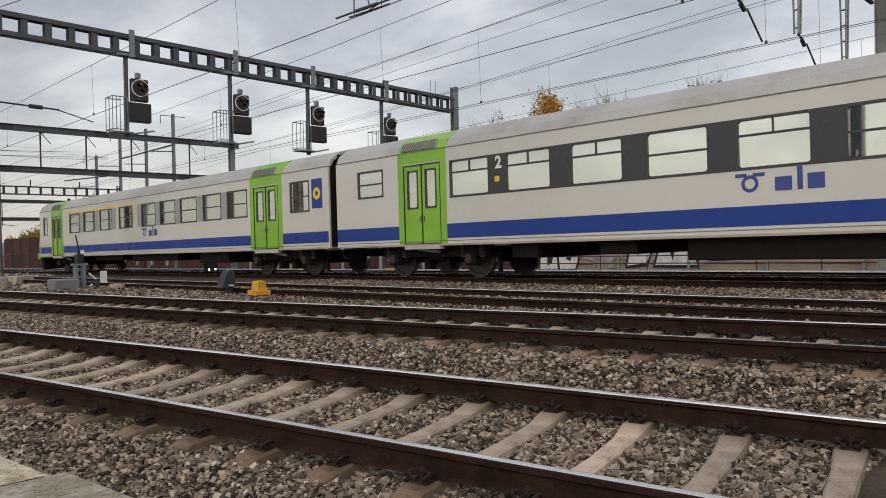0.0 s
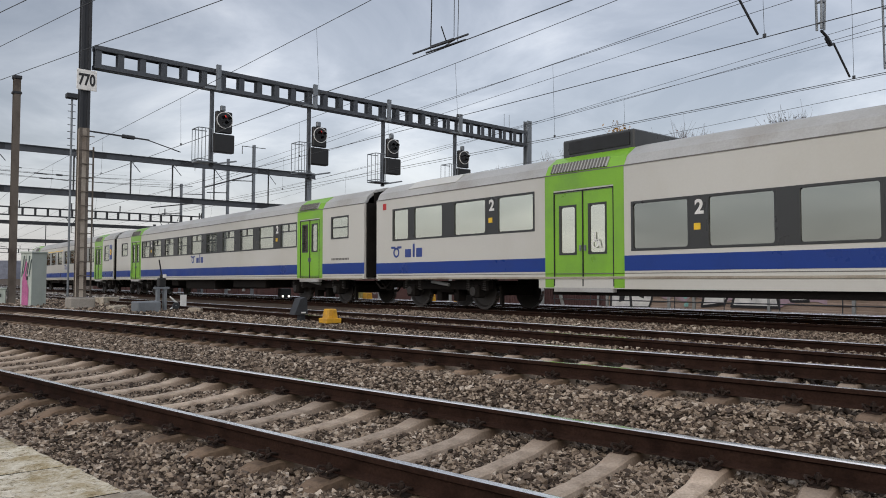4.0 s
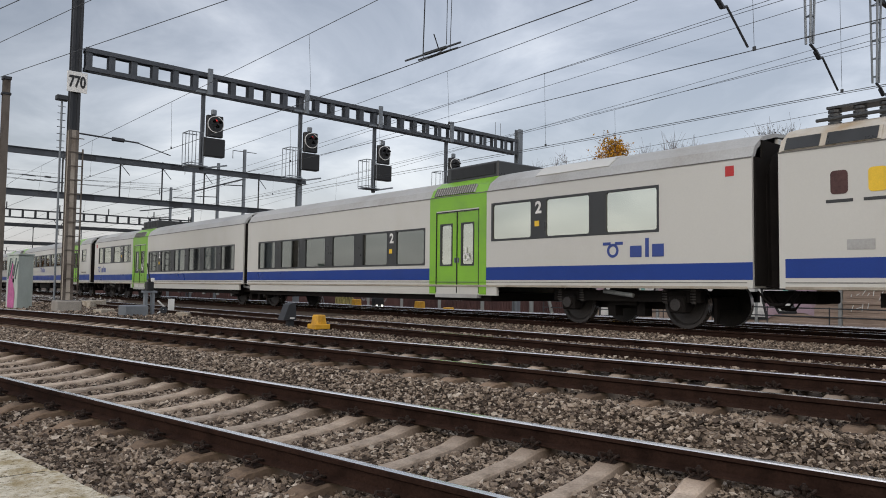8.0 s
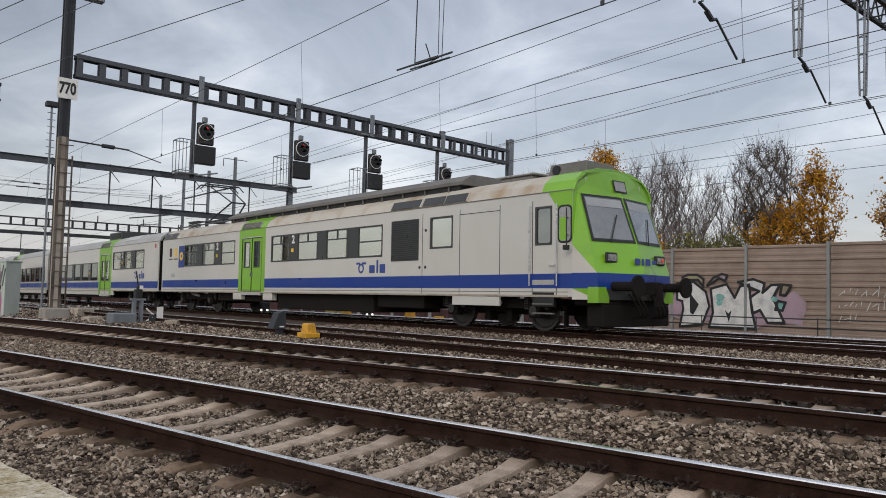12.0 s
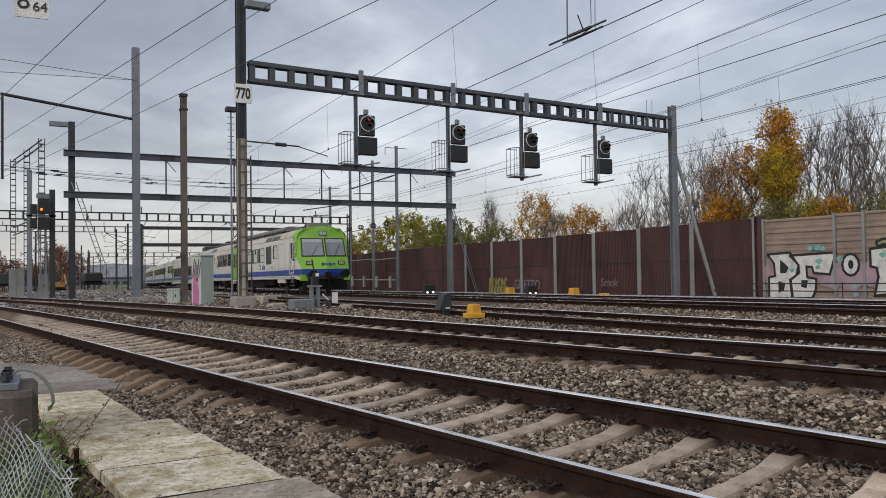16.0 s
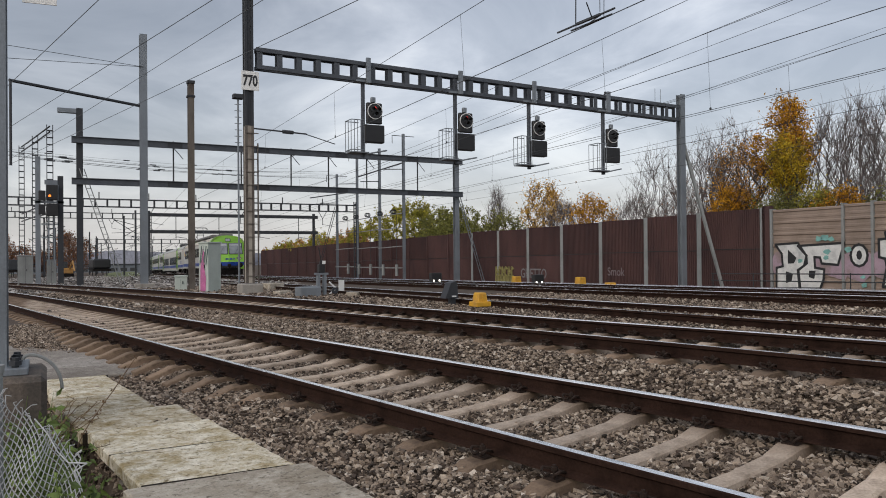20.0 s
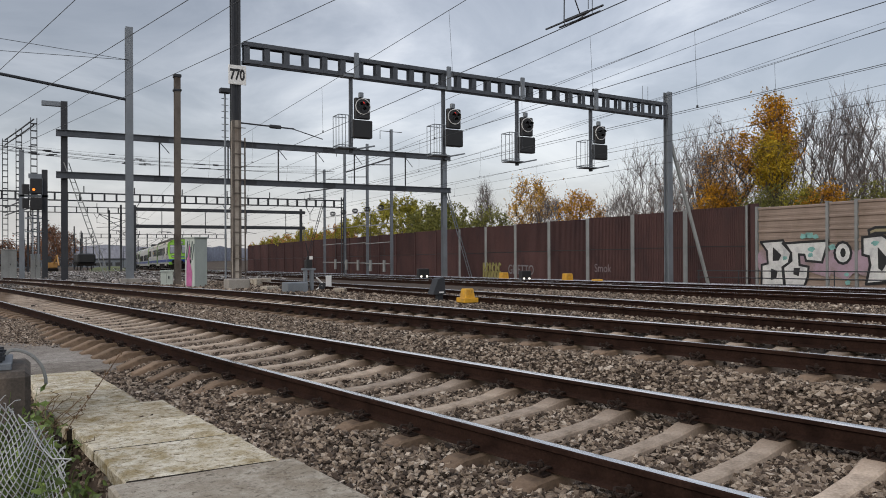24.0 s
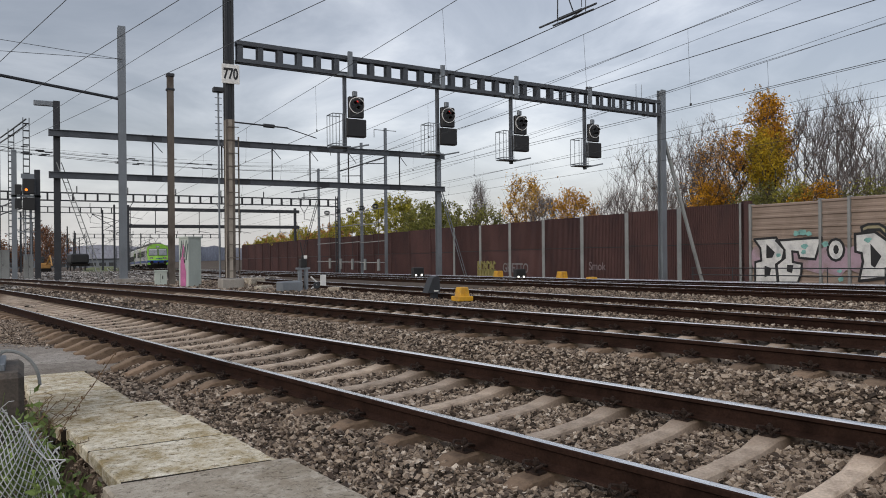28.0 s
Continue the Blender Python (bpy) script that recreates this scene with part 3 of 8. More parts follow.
# ---- tracks and ground in place ----
ground()
track(t1, -6.0, 90, 24, "single line with worn concrete sleepers and rusty clips", True, 0.178, 0.583)
track(t2, -6.0, 130, 24, "line with concrete sleepers half sunk in ballast", True, 0.083, 0.543)
track(t3, -6.0, 200, 30, "main line with dark rusty rails and bright heads", False)
track(t4, -76.0, 300, 30, "main line on which the train runs", False)
track(t5, -10.0, 300, 14, "outer line on a lower bed", False)
track(t6, -10.0, 300, 14, "outer line on a lower bed", False)
track(t7, -10.0, 300, 14, "outer line on a lower bed beside the wall", False)
stones("ballast", 140000, strew(lambda y: t1(y) - 2.6, lambda y: t2(y) - 0.7, 1.2, 18), 0.0178, 3, "grey-brown broken ballast stones round the sleepers")
stones("ballast", 42000, strew(lambda y: t2(y) - 0.7, lambda y: 12.8, 1.2, 18), 0.0195, 4, "grey-brown broken ballast stones between the lines")
stones("ballast", 13000, strew(lambda y: 14.1, lambda y: 26.8, 3, 30), 0.034, 5, "grey broken ballast stones of the far lines", M_STONEFAR)
stones("ballast", 12000, strew(lambda y: t1(y) - 1, lambda y: 9.0, 15, 42), 0.034, 6, "grey-brown broken ballast stones round the switch gear")

stones("ballast", 16000, strew(lambda y: -9.0, lambda y: 12.0, 38, 125), 0.075, 7, "grey gravel of the far yard", M_STONEFAR)
track(lambda y: 6.5 + 0.02 * (y - 45) + bend(y), 62.0, 260, 0, "siding in the far yard", False)
track(lambda y: 2.6 - 0.03 * (y - 60), 62.0, 240, 0, "siding in the far yard", False)

# ---- noise barrier ----
WALL_X = 31.0
def wall_base(y):
    return level(WALL_X, y) - 0.28


def corrugated(width, z0, z1, pitch, depth):
    """A panel of upright ribs; it faces -x and runs along y."""
    bm = bmesh.new()
    n = int(width / pitch)
    pts = []
    for i in range(n):
        a = i * pitch
        pts += [(a, 0), (a + pitch * 0.45, 0), (a + pitch * 0.5, depth), (a + pitch * 0.95, depth)]
    pts.append((width, 0))
    lo = [bm.verts.new((x, y, z0)) for y, x in pts]
    hi = [bm.verts.new((x, y, z1)) for y, x in pts]
    lob, hib = bm.verts.new((0.14, 0, z0)), bm.verts.new((0.14, 0, z1))
    loe, hie = bm.verts.new((0.14, width, z0)), bm.verts.new((0.14, width, z1))
    for i in range(len(pts) - 1):
        bm.faces.new((lo[i], lo[i + 1], hi[i + 1], hi[i]))
    bm.faces.new((lob, loe, hie, hib))
    bm.faces.new([hib] + hi + [hie])
    bm.faces.new((lo[0], lob, hib, hi[0]))
    bm.faces.new((lo[-1], loe, hie, hi[-1]))
    return bm


def barrier_dark():
    w = thing("wall_north", "dark oxblood ribbed noise barrier between pale steel posts", "noise barrier", kind="structure")
    low = high = post = dark = None
    edge = [24.72 + 4.03 * k for k in range(25)]
    for k, (a, b) in enumerate(zip(edge, edge[1:])):
        z = wall_base(0.5 * (a + b))
        top = 4.16 if k < 6 else 4.24 if k < 14 else 4.36
        m = Matrix.Translation((WALL_X, a + 0.06, z))
        if low is None:
            low = part("panel", corrugated(3.9, -0.4, 2.17, 0.13, 0.04), M_WALLDARK, w, m=m)
            high = {}
        else:
            share("panel", low, w, m)
        if top not in high:
            high[top] = part("panel", corrugated(3.9, 2.176, top, 0.13, 0.04), M_WALLDARK, w, m=m)
        else:
            share("panel", high[top], w, m)
        part("joint_strip", boxes((-0.012, -0.002, a + 0.12, b - 0.06, z + 2.145, z + 2.19)), M_BLACK, w, "dark joint between panels", m=Matrix.Translation((WALL_X, 0, 0)))
        mp = Matrix.Translation((WALL_X, a, z))
        if post is None:
            bm = bmesh.new()
            hbeam(bm, 0.06, 0, -0.4, 4.2, 0.3, 0.16, 0.02, math.pi / 2)
            post = part("post", bm, M_WPOST, w, m=mp)
        elif k >= 8:
            if dark is None:
                dark = part("post", boxes((-0.1, 0.2, -0.07, 0.07, -0.4, 4.28)), M_WALLDARK, w, m=mp)
            else:
                share("post", dark, w, mp)
        else:
            share("post", post, w, mp)
    return w


def barrier_tan():
    w = thing("wall_east", "tan concrete noise barrier with ridged panels and graffiti", "noise barrier", kind="structure")
    edges = [24.15, 20.5, 19.17, 15.6, 12.2, 8.6, 5.0, 1.4, -2.2, -5.8, -9.4]
    for a, b in zip(edges, edges[1:]):
        z = wall_base(a)
        bm = bmesh.new()
        L = a - b - 0.16
        for i in range(8):
            z0 = -0.40 + i * 0.55
            sec = [(0.0, z0), (0.0, z0 + 0.10), (-0.018, z0 + 0.12), (-0.018, z0 + 0.22), (0.0, z0 + 0.24), (0.0, z0 + 0.40), (-0.045, z0 + 0.44), (-0.045, z0 + 0.52), (0.0, z0 + 0.55), (0.15, z0 + 0.55), (0.15, z0)]
            extrude(bm, sec, [(0, 0, 0, 0), (0, L, 0, 0)])
        part("panel", bm, M_WALLTAN, w, m=Matrix.Translation((WALL_X - 0.05, b + 0.08, z)))
        part("post", boxes((-0.11, 0.2, -0.06, 0.06, -0.4, 4.05)), M_WPOST, w, m=Matrix.Translation((WALL_X - 0.03, a, z)))
    part("end_panel", boxes((-0.02, 0.14, 0.0, 0.54, -0.4, 4.22)), M_WALLDARK, w, "dark closing panel", m=Matrix.Translation((WALL_X, 24.2, wall_base(24.4))))
    for zz in (0.62, 0.95):
        part("rail", rods(((WALL_X - 1.6, 26.5, wall_base(26) + zz), (WALL_X - 1.6, -8, wall_base(-8) + zz)), r=0.025), M_DARKSTEEL, w)
    for i in range(15):
        y = 26.4 - 2.4 * i
        part("stanchion", rods(((WALL_X - 1.6, y, wall_base(y) - 0.2), (WALL_X - 1.6, y, wall_base(y) + 1.0)), r=0.025), M_DARKSTEEL, w)
    return w


barrier_dark()
barrier_tan()


# ---- the signal gantry ----
GY = 26.5


M_TANPLATE = surf("tan_plate", (0.35, 0.315, 0.27), 0.8, vary=0.25, scale=2, fine=40, bump=0.1, tint=(0.17, 0.135, 0.105), streak=0.5)


def gantry():
    g = thing("signal_gantry", "long steel gantry with open boxed girder spanning the main lines", "signal gantry")
    zl, zr = 7.55, 7.27
    x0, x1 = 6.62, 27.2
    slope = (zr - zl) / (x1 - x0)
    for yy in (GY - 0.14, GY + 0.14):
        for dz in (0.0, 0.68):
            bm = bmesh.new()
            box(bm, x0, x1, yy - 0.05, yy + 0.05, dz - 0.0, dz + 0.085)
            box(bm, x0, x1, yy - 0.05 if yy < GY else yy + 0.03, yy - 0.03 if yy < GY else yy + 0.05, dz + (0.085 if dz == 0 else -0.06), dz + (0.14 if dz == 0 else 0.0))
            for v in bm.verts:
                v.co.z += zl + slope * (v.co.x - x0)
            part("chord", bm, M_GIRDER, g)
    first = None
    n = 28
    for k in range(n + 1):
        x = x0 + 0.12 + (x1 - x0 - 0.24) * k / n
        z = zl + slope * (x - x0)
        for yy in (GY - 0.14, GY + 0.14):
            m = Matrix.Translation((x, yy, z))
            if first is None:
                first = part("batten", boxes((-0.10, 0.10, -0.012, 0.012, 0.09, 0.675)), M_GIRDER, g, m=m)
            else:
                share("batten", first, g, m)
        if k % 3 == 0:
            part("cross_tie", boxes((x - 0.04, x + 0.04, GY - 0.1, GY + 0.1, z + 0.03, z + 0.07)), M_GIRDER, g)
    # portal post on the near side: two channels joined by battens, dark above and bare below
    px, zb = 6.36, level(6.36, GY) - 0.1
    for xx in (-0.11, 0.11):
        for lo, hi, mm in ((zb + 0.35, 5.5, M_RUSTSTEEL), (5.5, 11.5, M_DARKSTEEL)):
            bm = boxes((px + xx - 0.045, px + xx + 0.045, GY - 0.16, GY - 0.13, lo, hi), (px + xx - 0.045, px + xx + 0.045, GY + 0.13, GY + 0.16, lo, hi), (px + xx - 0.012, px + xx + 0.012, GY - 0.13, GY + 0.13, lo, hi))
            part("post_channel", bm, mm, g)
    b = None
    part("post_plate", boxes((px - 0.1, px + 0.1, GY - 0.12, GY + 0.12, 5.5, 11.5)), M_DARKSTEEL, g)
    part("post_plate", boxes((px - 0.125, px + 0.125, GY - 0.155, GY + 0.12, zb + 0.35, 5.5)), M_TANPLATE, g, "tan weathered lower plate")
    for k in range(12):
        z = zb + 0.6 + 0.46 * k
        m = Matrix.Translation((px, GY - 0.172, z))
        if b is None:
            b = part("post_batten", boxes((-0.13, 0.31, -0.012, 0.012, -0.014, 0.014)), M_RUSTSTEEL, g, m=m)
        else:
            share("post_batten", b, g, m)
    part("cable_pipe", rods(((px + 0.3, GY - 0.1, zb + 0.3), (px + 0.3, GY - 0.1, 4.9)), r=0.028), M_RUSTSTEEL, g)
    part("side_arm", rods(((px + 0.15, GY - 0.1, 5.42), (px + 2.1, GY - 0.1, 5.35), 0.028), ((px + 1.2, GY - 0.1, 5.38), (px + 1.6, GY - 0.1, 5.37), 0.07), ((px + 2.0, GY - 0.1, 5.36), (px + 3.2, GY - 0.1, 5.05), 0.018)), M_DARKSTEEL, g, "insulated side arm")
    part("footing", boxes((px - 0.36, px + 0.40, GY - 0.36, GY + 0.36, zb - 0.3, zb + 0.33), bevel=0.03), M_CONC, g, "stained concrete footing")
    part("lamp_arm", rods(((px, GY, 10.3), (px + 0.3, GY - 0.3, 10.3))), M_DARKSTEEL, g)
    part("lamp_head", boxes((px + 0.08, px + 0.98, GY - 0.45, GY - 0.15, 10.14, 10.40), bevel=0.03), M_STEEL, g)
    # far post with its raking strut
    fx, fz = 27.42, level(27.42, GY) - 0.45
    bm = bmesh.new()
    hbeam(bm, fx, GY, fz, 8.6, 0.3, 0.3, 0.03, 0)
    part("post", bm, M_STEEL, g)
    part("strut", rods(((fx + 0.1, GY, 6.4), (fx + 2.2, GY - 0.6, fz)), r=0.09, n=4), M_WPOST, g)
    for dy in (-0.25, 0.1):
        part("aerial", rods(((26.0 + dy, GY, 7.95), (26.0 + dy, GY, 8.75)), r=0.012), M_STEEL, g)
    return g


def text_mesh(words, size, name="lettering", bold=0.0):
    cu = bpy.data.curves.new(name, "FONT")
    cu.body, cu.size, cu.extrude, cu.offset, cu.align_x, cu.align_y = words, size, 0.002, bold, "CENTER", "CENTER"
    ob = bpy.data.objects.new(name, cu)
    me = bpy.data.meshes.new_from_object(ob)
    bpy.data.objects.remove(ob)
    return me


def lettering(words, size, material, parent, m, label="", bold=0.0):
    me = text_mesh(words, size, bold=bold)
    me.materials.append(material)
    o = new("lettering", me)
    o.parent, o.matrix_basis = parent, m
    if label:
        o["label"] = label
    return o


FACE = Matrix.Rotation(math.pi / 2, 4, "X")      # letters upright, read from -y


def number_plate_770():
    p = thing("signal_plate", "white plate with the black number 770", "sign", pose(6.38, GY - 0.2, 7.08))
    part("plate", boxes((-0.31, 0.31, -0.02, 0.0, -0.34, 0.34), bevel=0.008), M_WHITE, p)
    lettering("770", 0.40, M_BLACK, p, Matrix.Translation((0, -0.024, -0.01)) @ FACE @ Matrix.Diagonal((0.85, 1.3, 1, 1)), bold=0.014)
    return p


RED_LENS = glow("dim_red_lens", (0.6, 0.02, 0.015), 0.7)
M_LENS = surf("dark_lens", (0.01, 0.01, 0.012), 0.15, vary=0.1, bump=0)


def ring(bm, x, y, z, r0, r1, d, n=20):
    """A flat ring facing -y."""
    a = [bm.verts.new((x + r * math.cos(2 * math.pi * i / n), y + dd, z + r * math.sin(2 * math.pi * i / n))) for r, dd in ((r0, 0), (r1, 0), (r1, d), (r0, d)) for i in range(n)]
    for j in range(4):
        for i in range(n):
            bm.faces.new((a[j * n + i], a[j * n + (i + 1) % n], a[((j + 1) % 4) * n + (i + 1) % n], a[((j + 1) % 4) * n + i]))
    return bm


def hanging_signal(x, lit):
    top = 7.58 - 0.0136 * (x - 6.6)
    s = thing("hanging_signal", "black railway signal hung from the gantry with a " + ("dim red light" if lit else "dark lamp"), "railway signal", pose(x, GY - 0.1, top), group="signals on the gantry")
    part("mast", boxes((-0.055, 0.055, -0.07, 0.07, -2.9, 0.05)), M_GIRDER, s)
    part("hanger", boxes((-0.35, 0.3, -0.18, 0.18, -0.06, 0.02), (0.05, 0.22, -0.3, -0.2, -0.1, 0.85)), M_STEEL, s)
    head = part("head", boxes((0.1, 0.72, -0.2, -0.02, -1.62, -0.82), bevel=0.03), M_BLACK, s)
    bm = ring(bmesh.new(), 0.41, -0.235, -1.15, 0.285, 0.31, 0.03)
    part("rim", bm, M_WHITE, head, "pale grey rim")
    bm = bmesh.new()
    rod(bm, (0.41, -0.23, -1.15), (0.41, -0.2, -1.15), 0.285, 20)
    part("disc", bm, M_BLACK, head)
    for dx, dz in ((0, -0.13), (-0.12, 0.05), (0.12, 0.05)):
        part("lens", rods(((0.41 + dx, -0.25, -1.15 + dz), (0.41 + dx, -0.24, -1.15 + dz)), r=0.075, n=12), M_LENS, head)
    if lit:
        part("lit_lens", rods(((0.41, -0.262, -1.02), (0.41, -0.236, -1.02)), r=0.045, n=12), RED_LENS, head)
    for dx, dz in ((0, -0.13), (-0.12, 0.05), (0.12, 0.05)):
        bm = bmesh.new()
        for i in range(8):
            a0, a1 = math.pi * i / 8, math.pi * (i + 1) / 8
            q = [(0.41 + dx + 0.085 * math.cos(a), y, -1.15 + dz + 0.085 * math.sin(a)) for a, y in ((a0, -0.24), (a1, -0.24), (a1, -0.4), (a0, -0.4))]
            bm.faces.new([bm.verts.new(c) for c in q])
        bmesh.ops.remove_doubles(bm, verts=bm.verts, dist=0.0005)
        part("hood", bm, M_BLACK, head)
    part("cap", boxes((0.28, 0.46, -0.18, -0.05, -0.8, -0.6), bevel=0.02), M_STEEL, s)
    part("route_box", boxes((-0.02, 0.78, -0.28, 0.0, -2.36, -1.68), bevel=0.03), M_BLACK, s, "black route indicator box")
    for dx, dy in ((-0.62, -0.35), (-0.62, 0.25), (-0.1, -0.35), (-0.36, -0.35), (-0.62, -0.05), (-0.49, -0.35), (-0.23, -0.35)):
        part("cage_bar", rods(((dx, dy, -2.74), (dx, dy, -1.55)), r=0.014, n=5), M_STEEL, s)
    for z in (-1.55, -2.68):
        for a, b in (((-0.62, -0.35, z), (-0.08, -0.35, z)), ((-0.62, 0.25, z), (-0.08, 0.25, z)), ((-0.62, -0.35, z), (-0.62, 0.25, z))):
            part("cage_rail", rods((a, b), r=0.018, n=5), M_STEEL, s)
    part("walkway", boxes((-0.62, 0.1, -0.35, 0.25, -2.78, -2.74)), M_STEEL, s)
    part("foot_arm", rods(((0.05, -0.1, -2.8), (0.9, -0.2, -2.62)), r=0.03), M_STEEL, s)
    return s


gantry()
number_plate_770()
for k, x in enumerate((10.69, 14.72, 18.35, 22.44)):
    hanging_signal(x, k < 2)


# ---- the train ----
HALF = 1.42
SIDE = [(HALF, 0.0), (HALF - 0.02, 3.02), (1.30, 3.22), (1.02, 3.42), (0.6, 3.53), (0.0, 3.57)]


def wall_strips(bm, sx, y0, y1, z0, z1, holes, mat=0):
    """One side of a car, a single sheet with thickness, its openings cut through; sx is -1 or 1."""
    ys = sorted({y0, y1, *[c for h in holes for c in h[:2] if y0 < c < y1]})
    zs = sorted({z0, z1, *[c for h in holes for c in h[2:4] if z0 < c < z1]})
    made = {}

    def at(i, j, k):
        if (i, j, k) not in made:
            made[i, j, k] = bm.verts.new((sx * (HALF - 0.07 * k), ys[i], zs[j]))
        return made[i, j, k]

    def solid(i, j):
        if not (0 <= i < len(ys) - 1 and 0 <= j < len(zs) - 1):
            return False
        y, z = 0.5 * (ys[i] + ys[i + 1]), 0.5 * (zs[j] + zs[j + 1])
        return not any(h[0] <= y <= h[1] and h[2] <= z <= h[3] for h in holes)
    for i in range(len(ys) - 1):
        for j in range(len(zs) - 1):
            if not solid(i, j):
                continue
            for k in (0, 1):
                bm.faces.new((at(i, j, k), at(i + 1, j, k), at(i + 1, j + 1, k), at(i, j + 1, k)))
            for di, dj, e in ((-1, 0, ((i, j), (i, j + 1))), (1, 0, ((i + 1, j), (i + 1, j + 1))), (0, -1, ((i, j), (i + 1, j))), (0, 1, ((i, j + 1), (i + 1, j + 1)))):
                if not solid(i + di, j + dj):
                    (p, q), (r, t) = e
                    bm.faces.new((at(p, q, 0), at(r, t, 0), at(r, t, 1), at(p, q, 1)))
    return bm


def frame_mesh(y0, y1, z0, z1, w=0.035, split=0.0, mullion=False):
    """A window frame about the opening, facing -x at x = 0."""
    bm = bmesh.new()
    for a, b, c, d in ((y0 - w, y1 + w, z0 - w, z0 + 0.012), (y0 - w, y1 + w, z1 - 0.012, z1 + w), (y0 - w, y0 + 0.012, z0 + 0.012, z1 - 0.012), (y1 - 0.012, y1 + w, z0 + 0.012, z1 - 0.012)):
        box(bm, -0.008, 0.05, a, b, c, d)
    if split:
        box(bm, -0.004, 0.04, y0, y1, split - 0.018, split + 0.018)
        if mullion:
            box(bm, -0.004, 0.04, 0.5 * (y0 + y1) - 0.012, 0.5 * (y0 + y1) + 0.012, split, z1)
    for yy, sy in ((y0, 1), (y1, -1)):
        for zz, sz in ((z0, 1), (z1, -1)):
            # rounded corners
            v = [bm.verts.new((-0.007, yy + sy * p, zz + sz * q)) for p, q in ((0, 0), (0.085, 0), (0.05, 0.014), (0.025, 0.028), (0.014, 0.05), (0, 0.085))]
            bm.faces.new(v)
    return bm


def rounded(bm, y0, y1, z0, z1, x, r=0.08, n=4):
    """A rounded plate facing -x."""
    v = []
    for cy, cz, a0 in ((y1 - r, z1 - r, 0), (y0 + r, z1 - r, 90), (y0 + r, z0 + r, 180), (y1 - r, z0 + r, 270)):
        for i in range(n + 1):
            a = radians(a0 + 90 * i / n)
            v.append(bm.verts.new((x, cy + r * math.cos(a), cz + r * math.sin(a))))
    bm.faces.new(v)
    return bm


def car_window(car, y0, y1, z0=1.86, z1=2.68, style="split", glass=None, both=True):
    y0, y1 = min(y0, y1), max(y0, y1)
    split = z0 + 0.68 * (z1 - z0) if style == "vent" else z0 + 0.5 * (z1 - z0) if style == "half" else 0.0
    f = part("window", frame_mesh(y0, y1, z0, z1, split=split, mullion=style == "vent"), M_BAND, car, m=Matrix.Translation((-HALF, 0, 0)))
    g = part("pane", boxes((-HALF + 0.02, -HALF + 0.028, y0, y1, z0, z1)), glass or M_GLASS, f, m=Matrix.Translation((HALF, 0, 0)))
    g.visible_shadow = False
    if both:
        g = part("far_pane", boxes((HALF - 0.028, HALF - 0.02, y0, y1, z0, z1)), glass or M_GLASS, car)
        g.visible_shadow = False
    return (y0, y1, z0, z1)


